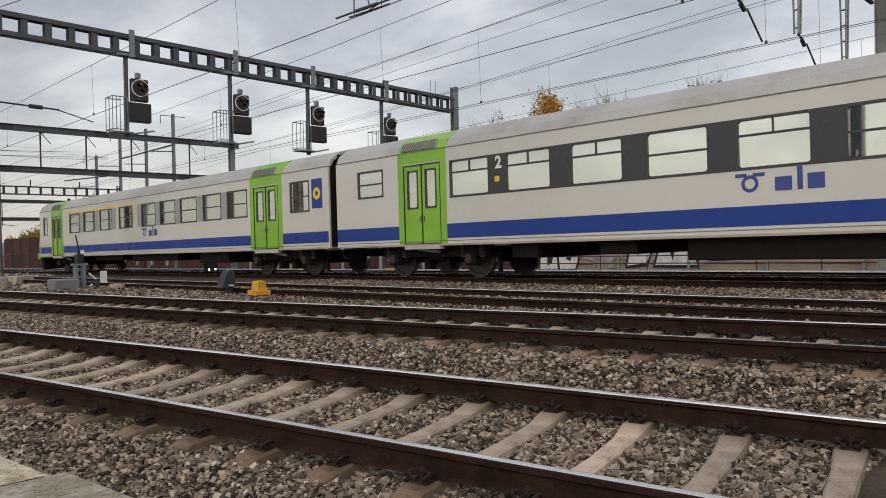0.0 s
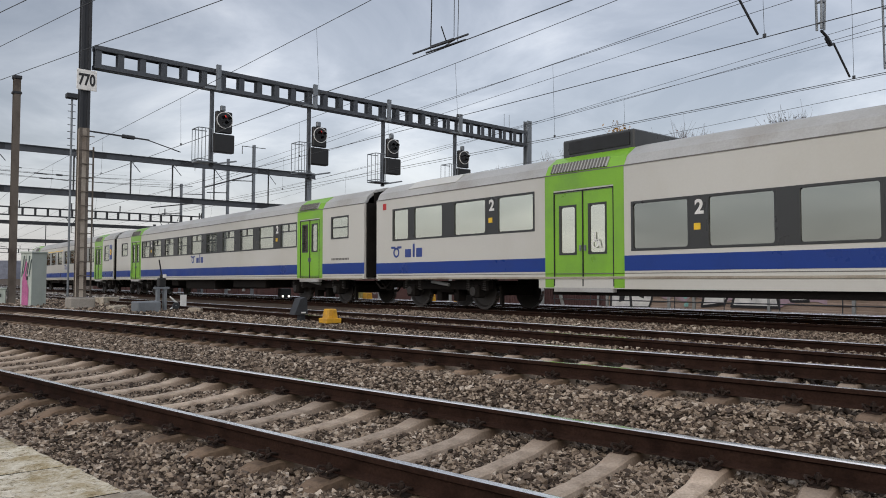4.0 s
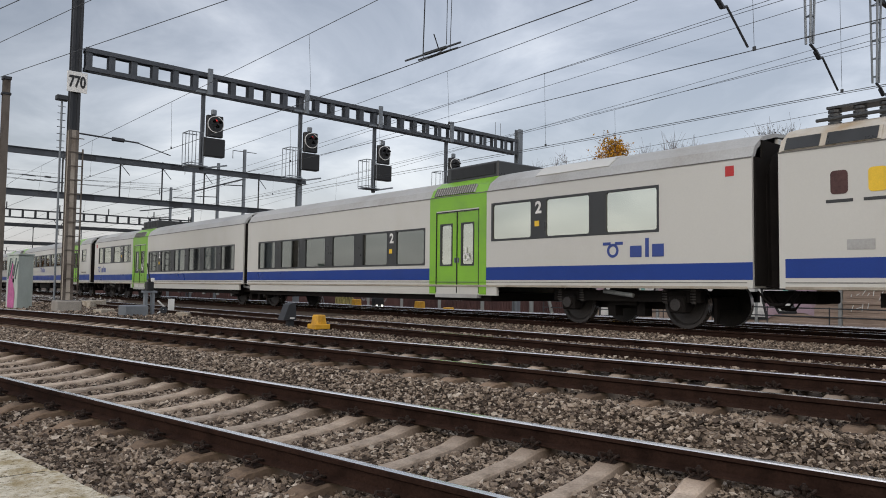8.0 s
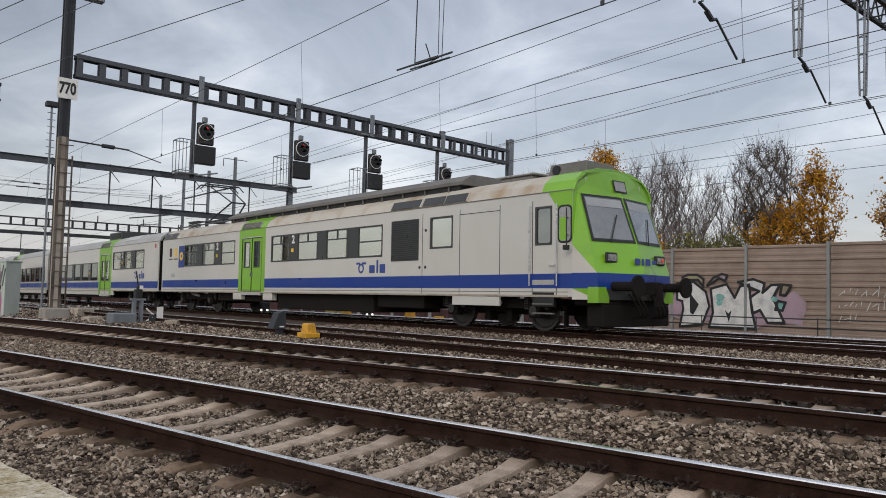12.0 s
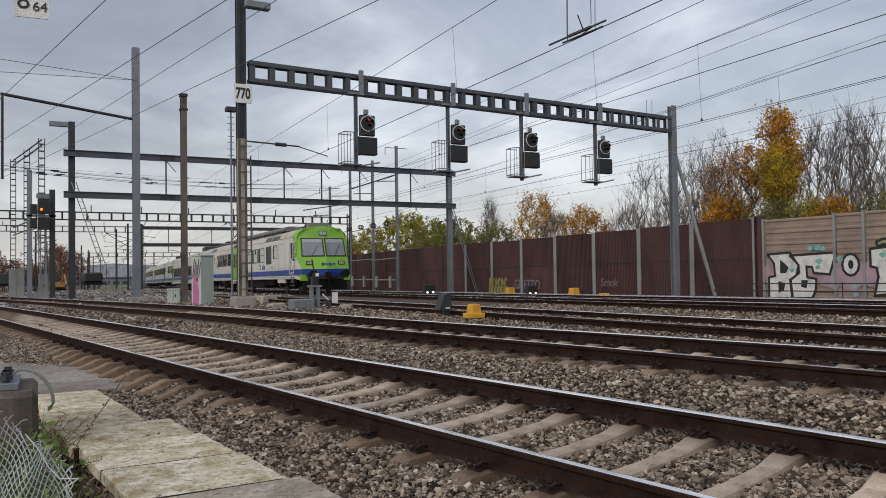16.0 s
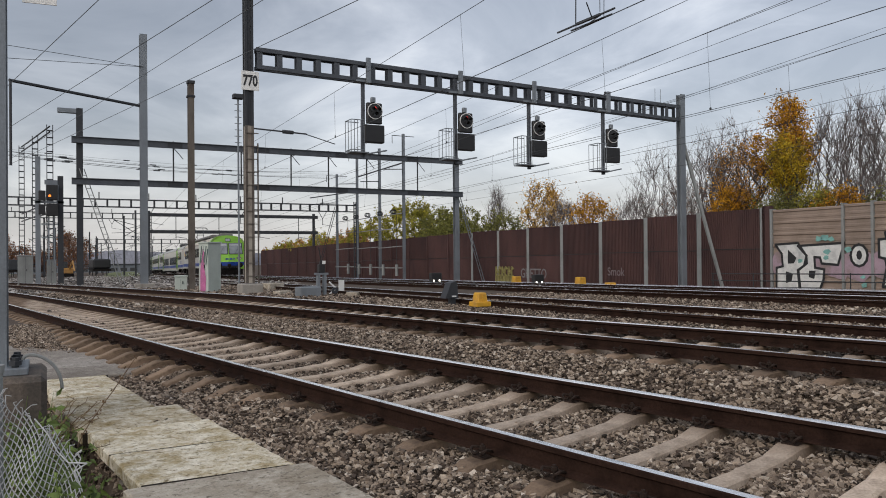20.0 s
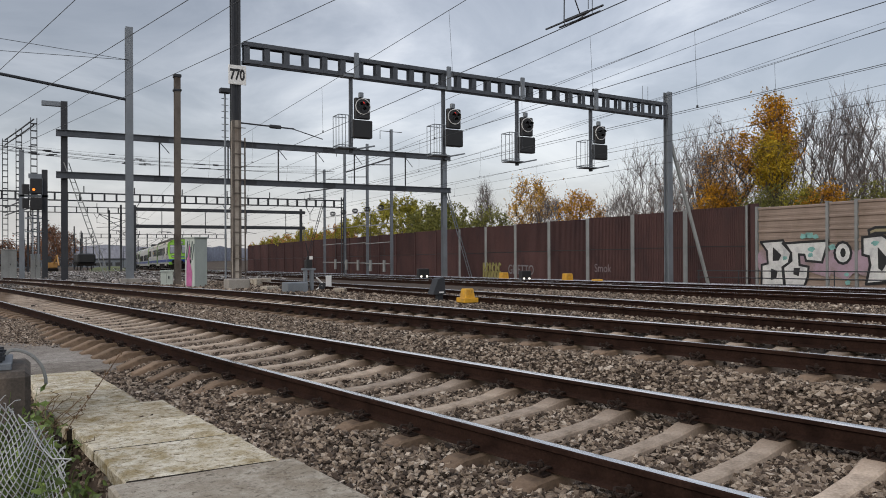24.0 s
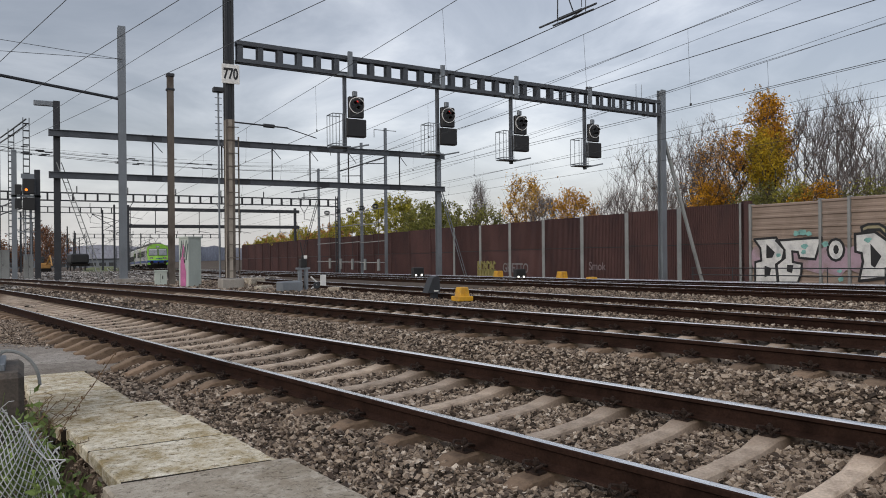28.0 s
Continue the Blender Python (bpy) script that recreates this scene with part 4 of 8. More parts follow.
def car_door(car, y0, y1, z0, z1, yc0=None, yc1=None, low=False):
    """A green double door in a green field, with an upright pane in each leaf. The holes it needs."""
    y0, y1 = min(y0, y1), max(y0, y1)
    holes = []
    w = y1 - y0
    a, b = y0 + 0.13 * w, y1 - 0.13 * w
    mid = 0.5 * (a + b)
    ztop = 2.68 if not low else 2.6
    for fa, fb, fz in ((y0, a - 0.02, z0), (b + 0.02, y1, z0), (a - 0.02, b + 0.02, ztop + 0.06)):
        part("door_field", boxes((-HALF - 0.006, -HALF, fa, fb, fz, 3.0)), M_GREEN, car, "green door surround")
    for l0, l1 in ((a, mid - 0.012), (mid + 0.012, b)):
        lw = l1 - l0
        g0, g1 = l0 + 0.25 * lw, l1 - 0.2 * lw
        zz0, zz1 = (1.68, 2.55) if not low else (1.3, 2.3)
        bm = bmesh.new()
        for c in ((l0, g0, z0 + 0.05, ztop), (g1, l1, z0 + 0.05, ztop), (g0, g1, z0 + 0.05, zz0), (g0, g1, zz1, ztop)):
            box(bm, -HALF + 0.012, -HALF + 0.06, *c)
        leaf = part("door_leaf", bm, M_GREEN, car, "green door leaf")
        part("seal", frame_mesh(g0, g1, zz0, zz1, 0.03), M_BAND, leaf, m=Matrix.Translation((-HALF + 0.012, 0, 0)))
        gl = part("pane", boxes((-HALF + 0.03, -HALF + 0.036, g0, g1, zz0, zz1)), M_GLASS, leaf)
        gl.visible_shadow = False
        part("handle", boxes((-HALF - 0.02, -HALF + 0.012, l1 - 0.07 if l1 < mid else l0 + 0.03, l1 - 0.03 if l1 < mid else l0 + 0.07, 1.35, 1.47)), M_STEEL, leaf)
        gl = part("far_pane", boxes((HALF - 0.036, HALF - 0.03, g0, g1, zz0, zz1)), M_GLASS, car)
        gl.visible_shadow = False
        holes.append((g0, g1, zz0, zz1))
    part("door_gap", boxes((-HALF + 0.06, -HALF + 0.07, a - 0.02, b + 0.02, z0, zz0 - 0.0)), M_BLACK, car)
    bm = bmesh.new()
    for yy in (a - 0.012, mid, b + 0.012):
        box(bm, -HALF - 0.009, -HALF + 0.02, yy - 0.012, yy + 0.012, z0 + 0.03, ztop + 0.03)
    box(bm, -HALF - 0.009, -HALF + 0.02, a, b, ztop + 0.005, ztop + 0.03)
    part("door_seal", bm, M_BLACK, car)
    g = part("grille", extrude(bmesh.new(), [(-1.425, 3.05), (-1.322, 3.255), (-1.29, 3.22), (-1.38, 3.04)], [(0, y0 + 0.2 * w, 0, 0), (0, y1 - 0.08 * w, 0, 0)]), M_CARROOF, car, "grey ribbed air grille")
    rib = None
    for k in range(18):
        m = Matrix.Translation((0, y0 + 0.22 * w + k * 0.04 * w, 0))
        if rib is None:
            rib = part("slat", extrude(bmesh.new(), [(-1.435, 3.06), (-1.335, 3.262), (-1.31, 3.24), (-1.41, 3.04)], [(0, 0, 0, 0), (0, 0.018 * w, 0, 0)]), M_HOOD, g, m=m)
        else:
            share("slat", rib, g, m)
    part("door_step", boxes((-HALF - 0.03, -HALF + 0.1, a, b, z0 - 0.09, z0)), M_CARROOF, car)
    # roof quarter above the door
    sec = [(-HALF - 0.004, 3.0), (-1.406, 3.024), (-1.307, 3.228), (-1.03, 3.428), (-1.0, 3.40), (-1.28, 3.2), (-1.38, 3.0)]
    part("roof_field", extrude(bmesh.new(), sec, [(0, y0, 0, 0), (0, y1, 0, 0)]), M_GREEN, car)
    return [(a, b, z0 + 0.05, ztop, holes)]


def wheel_mesh():
    bm = bmesh.new()
    n = 24
    prof = [(0.0, -0.07), (0.11, -0.07), (0.13, -0.02), (0.36, -0.02), (0.40, -0.065), (0.46, -0.065), (0.465, 0.06), (0.40, 0.06), (0.0, 0.05)]
    rings = []
    for r, x in prof[1:]:
        rings.append([bm.verts.new((x, r * math.cos(2 * math.pi * i / n), r * math.sin(2 * math.pi * i / n))) for i in range(n)])
    for k, (p, q) in enumerate(zip(rings, rings[1:])):
        for i in range(n):
            fc = bm.faces.new((p[i], p[(i + 1) % n], q[(i + 1) % n], q[i]))
            fc.material_index = 1 if k == 4 else 0
    bm.faces.new(rings[0])
    bm.faces.new(rings[-1])
    return bm


WHEEL = []


def bogie(car, y, base=2.6, motor=False):
    b = part("bogie", boxes((-1.12, -0.98, y - base / 2 - 0.45, y + base / 2 + 0.45, 0.5, 0.72), (0.98, 1.12, y - base / 2 - 0.45, y + base / 2 + 0.45, 0.5, 0.72), (-1.0, 1.0, y - 0.3, y + 0.3, 0.42, 0.7), (-0.65, 0.65, y - base / 2 - 0.25, y + base / 2 + 0.25, 0.35, 0.6)), M_UNDER, car, m=Matrix.Identity(4))
    for yy in (y - base / 2, y + base / 2):
        part("axle_box", boxes((-1.2, -0.95, yy - 0.17, yy + 0.17, 0.3, 0.62), bevel=0.03), M_UNDER, b)
        rod_bm = bmesh.new()
        rod(rod_bm, (-1.24, yy, 0.46), (-1.2, yy, 0.46), 0.11, 12)
        part("axle_cover", rod_bm, M_WHEEL, b)
        for dx in (-0.79, 0.79):
            m = Matrix.Translation((dx, yy, 0.465)) @ Matrix.Rotation(0 if dx < 0 else math.pi, 4, "Z")
            if not WHEEL:
                WHEEL.append(part("wheel", wheel_mesh(), [M_WHEEL, M_TYRE], b, m=m))
            else:
                share("wheel", WHEEL[0], b, m)
        for dy in (-0.3, 0.3):
            bm = bmesh.new()
            rod(bm, (-1.06, yy + dy, 0.48), (-1.06, yy + dy, 0.80), 0.06, 10)
            for i in range(6):
                rod(bm, (-1.06, yy + dy, 0.5 + i * 0.05), (-1.06, yy + dy, 0.525 + i * 0.05), 0.085, 10)
            part("spring", bm, M_WHEEL, b)
    bm = bmesh.new()
    rod(bm, (-1.2, y - 0.35, 0.62), (-1.2, y + 0.35, 0.70), 0.045, 8)
    part("damper", bm, M_WPOST, b)
    for dy in (-0.35, 0.35):
        part("brake_hanger", boxes((-0.95, -0.7, y + dy - 0.09, y + dy + 0.09, 0.2, 0.55)), M_UNDER, b)
    part("guard_iron", boxes((-0.85, -0.75, y - base / 2 - 0.62, y - base / 2 - 0.56, 0.12, 0.6)), M_UNDER, b)
    return b


def stripe(car, spans, z0, z1, material, name="stripe", label=""):
    bm = bmesh.new()
    for a, b in spans:
        a, b = min(a, b), max(a, b)
        box(bm, -HALF - 0.004, -HALF - 0.0, a, b, z0, z1)
        box(bm, HALF, HALF + 0.004, a, b, z0, z1)
    return part(name, bm, material, car, label)


def rest_of(y0, y1, gaps):
    out, y = [], y0
    for a, b in sorted((min(g), max(g)) for g in gaps):
        if a > y:
            out.append((y, a))
        y = max(y, b)
    if y < y1:
        out.append((y, y1))
    return out


M_LOGO = surf("logo_blue", (0.03, 0.06, 0.25), 0.4, vary=0.1, bump=0)
M_LOGOYELLOW = surf("logo_yellow", (0.8, 0.52, 0.03), 0.4, vary=0.1, bump=0)


def emblem(car, y0, y1, z):
    """The operator's mark as plain shapes: a winged ring and three bars; it starts at the greater y."""
    hi = max(y0, y1)
    w = abs(y1 - y0)
    o = part("emblem", ring(bmesh.new(), 0, 0, 0, 0.085, 0.14, 0.003), M_LOGO, car, "blue operator mark", m=Matrix.Translation((-HALF - 0.005, hi - 0.2, z)) @ Matrix.Rotation(math.pi / 2, 4, "Z"))
    place = Matrix.Translation((-HALF - 0.005, hi - 0.2, z))
    part("wing", boxes((-0.003, 0.0, -0.24, -0.05, 0.11, 0.17)), M_LOGO, o, m=o.matrix_basis.inverted() @ place)
    part("wing", boxes((-0.003, 0.0, 0.05, 0.24, 0.11, 0.17)), M_LOGO, o, m=o.matrix_basis.inverted() @ place)
    for k, (a, b, h) in enumerate(((0.40, 0.66, 0.22), (0.74, 0.82, 0.36), (0.89, 1.14, 0.24))):
        a, b = a * w / 1.2, b * w / 1.2
        part("bar", boxes((-0.003, 0.0, -b, -a, -0.14, -0.14 + h)), M_LOGO, o, m=o.matrix_basis.inverted() @ place)


TURN = Matrix.Rotation(-math.pi / 2, 4, "Z") @ FACE     # letters upright, read from -x


def class_two(car, y, z=2.5):
    lettering("2", 0.36, M_WHITE, car, Matrix.Translation((-HALF - 0.012, y, z)) @ TURN, "white class number", bold=0.012)
    part("pictogram", boxes((-HALF - 0.012, -HALF - 0.002, y - 0.02, y + 0.11, z - 0.40, z - 0.28)), M_LOGOYELLOW, car, "small yellow pictogram")


def sill(car, y0, y1, z):
    """The folded lower edge of a car's side: a dark seam and a dirty rubbing strip."""
    part("sill_seam", boxes((-HALF - 0.006, -HALF, y0 + 0.1, y1 - 0.1, z + 0.085, z + 0.10)), M_HOOD, car)
    part("sill_strip", boxes((-HALF - 0.018, -HALF + 0.02, y0 + 0.1, y1 - 0.1, z - 0.02, z + 0.03), bevel=0.006), M_SILL, car, "dirty tan sill strip")


M_SILL = surf("dirty_sill", (0.36, 0.325, 0.265), 0.6, vary=0.2, scale=1.2, fine=30, bump=0.05, tint=(0.24, 0.20, 0.15))


def shell(name, label, y0, y1, lay, z0=0.78, low=None, top=None):
    """A car between y0 (rear) and y1 (front). lay(car) adds windows and doors and gives the holes."""
    c = 0.5 * (y0 + y1)
    car = thing(name, label, "railway car", group="the train")
    holes, doors = lay(car)
    for sx in (-1, 1):
        bm = bmesh.new()
        hs = list(holes)
        for a, b, lo, hi, panes in doors:
            if sx < 0:
                hs.append((a - 0.02, b + 0.02, 0.0, hi + 0.0))
            else:
                hs += panes
        wall_strips(bm, sx, y0, y1, z0, 3.02, hs)
        for a, b, zz in (low or []):
            box(bm, *sorted((sx * HALF, sx * (HALF - 0.07))), a, b, zz, z0)
        part("side", bm, M_CAR, car)
    half = [(x, z) for x, z in SIDE[1:]]
    inner = [(x - 0.06 if x else 0, z - 0.06) for x, z in half]
    sec = [(-x, z) for x, z in half] + half[::-1][1:]
    sec2 = [(x, z) for x, z in inner] + [(-x, z) for x, z in inner[::-1][1:]]
    bm = extrude(bmesh.new(), sec + sec2, [(0, y0, 0, 0), (0, y1, 0, 0)])
    roof = part("roof", bm, top or M_CARROOF, car, "pale grey roof" if top is None else "cream roof fascia with rusty stains")
    sill(car, y0, y1, z0)
    part("gutter", boxes((-HALF - 0.012, -HALF + 0.03, y0, y1, 3.0, 3.02)), M_HOOD, car)
    for yy in (y0, y1 - 0.06):
        bm = boxes((-HALF + 0.07, -0.45, yy, yy + 0.06, z0, 3.0), (0.45, HALF - 0.07, yy, yy + 0.06, z0, 3.0), (-0.45, 0.45, yy, yy + 0.06, 2.9, 3.45), (-1.0, -0.45, yy, yy + 0.06, 3.0, 3.32), (0.45, 1.0, yy, yy + 0.06, 3.0, 3.32))
        part("end_wall", bm, M_CAR, car)
    part("floor", boxes((-HALF + 0.07, HALF - 0.07, y0 + 0.06, y1 - 0.06, z0 + 0.05, z0 + 0.15)), M_UNDER, car)
    part("ceiling_lining", boxes((-1.2, 1.2, y0 + 0.06, y1 - 0.06, 2.98, 3.0)), M_INSIDE, car)
    return car


def cable(bm, pts, r, n=4):
    """One unbroken wire through pts, which run along y."""
    rings = []
    for x, y, z in pts:
        rings.append([bm.verts.new((x + r * math.cos(2 * math.pi * (i + 0.5) / n), y, z + r * math.sin(2 * math.pi * (i + 0.5) / n))) for i in range(n)])
    for a, b in zip(rings, rings[1:]):
        for i in range(n):
            bm.faces.new((a[i], a[(i + 1) % n], b[(i + 1) % n], b[i]))
    bm.faces.new(rings[0])
    bm.faces.new(rings[-1])
    return bm


def gangway(car, y0, y1):
    bm = bmesh.new()
    n = max(3, int((y1 - y0) / 0.08))
    st = []
    for k in range(n + 1):
        y = y0 + (y1 - y0) * k / n
        s = 1.0 if k % 2 else 0.93
        st.append((y, s))
    rings = []
    for y, s in st:
        rings.append([bm.verts.new((x * s, y, 0.75 + (z - 0.75) * s)) for x, z in ((-1.0, 0.8), (-1.06, 2.85), (-0.95, 3.08), (-0.55, 3.24), (0.55, 3.24), (0.95, 3.08), (1.06, 2.85), (1.0, 0.8))])
    for p, q in zip(rings, rings[1:]):
        for i in range(8):
            bm.faces.new((p[i], p[(i + 1) % 8], q[(i + 1) % 8], q[i]))
    # a dark sheet added before the white end wall paints the gap's shade
    part("end_wall", boxes((-1.365, 1.365, y1 - 0.08, y1 - 0.04, 0.82, 3.02), (-1.1, 1.1, y1 - 0.08, y1 - 0.04, 3.02, 3.34)), M_UNDER, car, "dark sheet over the end wall for the shade between cars")
    part("drawgear", boxes((-0.5, 0.5, y0 - 0.25, y1 + 0.25, 0.52, 0.74), (-0.14, 0.14, y0 - 0.5, y1 + 0.5, 0.76, 0.94), bevel=0.03), M_UNDER, car)
    for k in range(3):
        x = -0.95 + 0.22 * k
        mid = 0.5 * (y0 + y1)
        part("hose", cable(bmesh.new(), [(x, y0 - 0.1, 0.72), (x, mid - 0.12, 0.50 - 0.04 * k), (x, mid + 0.12, 0.50 - 0.04 * k), (x, y1 + 0.1, 0.72)], 0.028, 6), M_UNDER, car)
    return part("bellows", bm, M_UNDER, car, "dark rubber gangway bellows")


def under_boxes(car, spans, z1=0.78):
    for a, b, lo in spans:
        part("equipment_box", boxes((-1.25, 1.25, min(a, b), max(a, b), lo, z1), bevel=0.02), M_UNDER, car)


def car_control():
    def lay(car):
        holes, doors = [], []
        for a, b in ((36.6, 35.3), (34.8, 33.5), (32.9, 31.6), (30.8, 29.5), (28.6, 27.4), (26.95, 25.75), (25.3, 24.1), (23.6, 22.4), (21.95, 20.75)):
            holes.append(car_window(car, a, b, style="half"))
        holes.append(car_window(car, 18.3, 17.4, style="half"))
        holes.append(car_window(car, 40.3, 39.75, style="plain"))
        doors += car_door(car, 20.55, 18.75, 0.78, 2.7)
        doors += car_door(car, 39.2, 37.5, 0.78, 2.7)
        return holes, doors
    car = shell("control_car", "leading white control car with green doors and yellow first-class line", 16.45, 40.9, lay)
    stripe(car, rest_of(16.5, 40.8, [(20.55, 18.75), (39.2, 37.5)]), 0.94, 1.25, M_BLUE, label="blue waist stripe")
    stripe(car, [(36.9, 29.2)], 2.74, 2.80, M_LOGOYELLOW, "class_line", "yellow first-class line")
    for a, b in ((28.6, 27.4), (26.95, 25.75), (25.3, 24.1), (23.6, 22.4), (21.95, 20.75)):
        part("window_band", boxes((-HALF - 0.004, -HALF, a + 0.035, a + 0.42, 1.83, 2.71)), surf("grey_band", (0.30, 0.31, 0.31), 0.4, vary=0.1, bump=0.01), car)
    for a, b in ((36.6, 35.3), (34.8, 33.5), (32.9, 31.6)):
        part("window_band", boxes((-HALF - 0.004, -HALF, b - 0.47, b - 0.035, 1.83, 2.71)), MATS["grey_band"], car)
    part("service_mark", boxes((-HALF - 0.004, -HALF, 16.75, 17.25, 1.9, 2.72)), M_BLUE, car, "blue service mark field")
    part("service_mark", ring(bmesh.new(), 0, 0, 0, 0.07, 0.17, 0.003), M_LOGOYELLOW, car, "yellow service mark", m=Matrix.Translation((-HALF - 0.008, 17.0, 2.31)) @ Matrix.Rotation(math.pi / 2, 4, "Z"))
    emblem(car, 28.6, 27.4, 1.6)
    nose(car, 40.9, 1)
    bogie(car, 19.3)
    bogie(car, 37.6)
    under_boxes(car, ((22.3, 24.3, 0.4), (26, 30, 0.5), (31, 34, 0.55)))
    gangway(car, 16.1, 16.5)
    return car


M_LAMPGLASS = surf("lamp_glass_grey", (0.30, 0.31, 0.31), 0.1, vary=0.15, scale=9, bump=0.02, spec=0.8)


def nose(car, y, way):
    """The sloping green cab front, from y outwards along way."""
    z_front = (0.72, 0.95, 1.27, 1.86, 2.98)
    d_front = (0.80, 0.82, 0.80, 0.62, 0.20)
    d_corner = (0.56, 0.58, 0.56, 0.37, 0.01)
    fx = (1.30, 1.32, 1.32, 1.32, 1.27)
    back_x = (1.424, 1.424, 1.424, 1.424, 1.41)
    roof = ((1.312, 3.235), (1.036, 3.44), (0.6, 3.555), (0.0, 3.595))
    brow = ((1.18, -0.03, 3.17), (0.93, 0.0, 3.34), (0.52, 0.05, 3.44), (0.0, 0.08, 3.475))
    bm = bmesh.new()

    def side(sx):
        b = [bm.verts.new((sx * x, y, z)) for x, z in zip(back_x, z_front)]
        c = [bm.verts.new((sx * w, y + way * d, z)) for w, d, z in zip(fx, d_corner, z_front)]
        return b, c, [bm.verts.new((sx * x, y, z)) for x, z in roof[:3]], [bm.verts.new((sx * x, y + way * d, z)) for x, d, z in brow[:3]]
    (L0, L1, LR, LB), (R0, R1, RR, RB) = side(-1), side(1)
    C1 = [bm.verts.new((0, y + way * d, z)) for d, z in zip(d_front, z_front)]
    top, peak = bm.verts.new((0, y, roof[3][1])), bm.verts.new((0, y + way * brow[3][1], brow[3][2]))
    for k in range(4):
        for a, b in ((L1, C1), (C1, R1)):
            bm.faces.new((a[k], b[k], b[k + 1], a[k + 1])).material_index = (3, 1, 0, 0)[k]
        for a, b in ((L0, L1), (R0, R1)):
            if k in (0, 2):
                # the white of the side ends in a slant
                bm.faces.new((a[k], b[k], a[k + 1])).material_index = 2
                bm.faces.new((b[k], b[k + 1], a[k + 1])).material_index = 0
            else:
                bm.faces.new((a[k], b[k], b[k + 1], a[k + 1])).material_index = 1 if k == 1 else 0
    for b0, c0, rf, br in ((L0, L1, LR, LB), (R0, R1, RR, RB)):
        u, v = [b0[4], *rf, top], [c0[4], *br, peak]
        for k in range(4):
            bm.faces.new((u[k], v[k], v[k + 1], u[k + 1]))
        for p, q in zip(v, v[1:]):
            bm.faces.new((C1[4], p, q))
    bm.faces.new((L0[0], R0[0], R1[0], C1[0], L1[0]))
    bm.faces.new(L0 + LR + [top] + RR[::-1] + R0[::-1])
    front = part("cab_front", bm, [M_GREEN, M_BLUE, M_CAR, M_BAND], car, "bright green sloping cab front", smooth=False)

    def on_front(u, v, out=0.02):
        """u across (-1..1), v up the windscreen (0..1) between the sill and the head."""
        z = 1.86 + v * 1.12
        d = 0.62 + v * (0.20 - 0.62)
        e = 0.37 + v * (0.01 - 0.37)
        w = 1.32 + v * (1.27 - 1.32)
        return (u * w, y + way * (d + (e - d) * abs(u) + out), z)
    for u0, u1 in ((-0.95, -0.025), (0.025, 0.95)):
        rim = bmesh.new()
        q = [on_front(u, v, 0.015) for u, v in ((u0, 0.06), (u1, 0.06), (u1, 0.97), (u0, 0.97))]
        q2 = [on_front(u, v, 0.022) for u, v in ((u0 + 0.05, 0.12), (u1 - 0.05, 0.12), (u1 - 0.05, 0.92), (u0 + 0.05, 0.92))]
        va, vb = [rim.verts.new(p) for p in q], [rim.verts.new(p) for p in q2]
        for i in range(4):
            rim.faces.new((va[i], va[(i + 1) % 4], vb[(i + 1) % 4], vb[i]))
        w = part("windscreen", rim, M_BLACK, car, "black-rimmed windscreen")
        g = bmesh.new()
        g.faces.new([g.verts.new(p) for p in q2])
        # the glass has a grey base that adds to the reflected sky
        part("pane", g, surf("windscreen_sky_grey", (0.16, 0.175, 0.185), 0.06, vary=0.25, scale=1.5, bump=0, spec=1.0, coat=1.0), w)
        g = bmesh.new()
        g.faces.new([g.verts.new(on_front(u, v, 0.028)) for u, v in ((u0 + 0.06, 0.74), (u1 - 0.06, 0.74), (u1 - 0.06, 0.90), (u0 + 0.06, 0.90))])
        part("blind", g, surf("sun_blind", (0.34, 0.36, 0.375), 0.5, vary=0.1, bump=0), w, "pale sun blind")
        um = 0.5 * (u0 + u1)
        part("wiper", rods((on_front(um - 0.1, 0.05, 0.05), on_front(um + 0.2, 0.6, 0.045)), r=0.012), M_BLACK, w)
    for sx in (-0.88, 0.88):
        p = (sx, y + way * 0.58, 1.58)
        l = part("headlamp", boxes((sx - 0.19, sx + 0.19, p[1] - 0.03, p[1] + 0.03, 1.49, 1.70), bevel=0.02), M_BLACK, car)
        e = p[1] + way * 0.034
        part("lens", boxes((sx - 0.14, sx + 0.14, min(e, e - way * 0.01), max(e, e - way * 0.01), 1.53, 1.66)), M_TYRE, l)
        for k, dx in enumerate((-0.06, 0.07)):
            part("lamp", rods(((sx + dx, e, 1.6), (sx + dx, e + way * 0.012, 1.6)), r=0.045, n=10), TAIL_RED if k == 1 and sx > 0 else M_LAMPGLASS, l)
    for w, lo, hi, out, mm, nm in ((0.23, 3.06, 3.33, 0.012, M_BLACK, "lamp_rim"), (0.19, 3.09, 3.30, 0.02, M_LAMPGLASS, "lamp_glass")):
        bm = bmesh.new()
        bm.faces.new([bm.verts.new((u, y + way * (0.20 + (v - 2.98) * (0.08 - 0.20) / 0.495 + out), v)) for u, v in ((-w, lo), (w, lo), (w, hi), (-w, hi))])
        part(nm, bm, mm, car)
    e = y + way * 0.74
    bm = bmesh.new()
    rounded(bm, -0.5, -0.34, 1.49, 1.58, 0, 0.03)
    for a, b in ((-0.28, -0.1), (-0.04, 0.04), (0.1, 0.28)):
        box(bm, -0.004, 0.0, a, b, 1.46, 1.6)
    part("emblem", bm, M_LOGO, car, "blue operator mark", m=Matrix.Translation((0, e + way * 0.004, 0)) @ Matrix.Rotation(-math.pi / 2 * way, 4, "Z"))
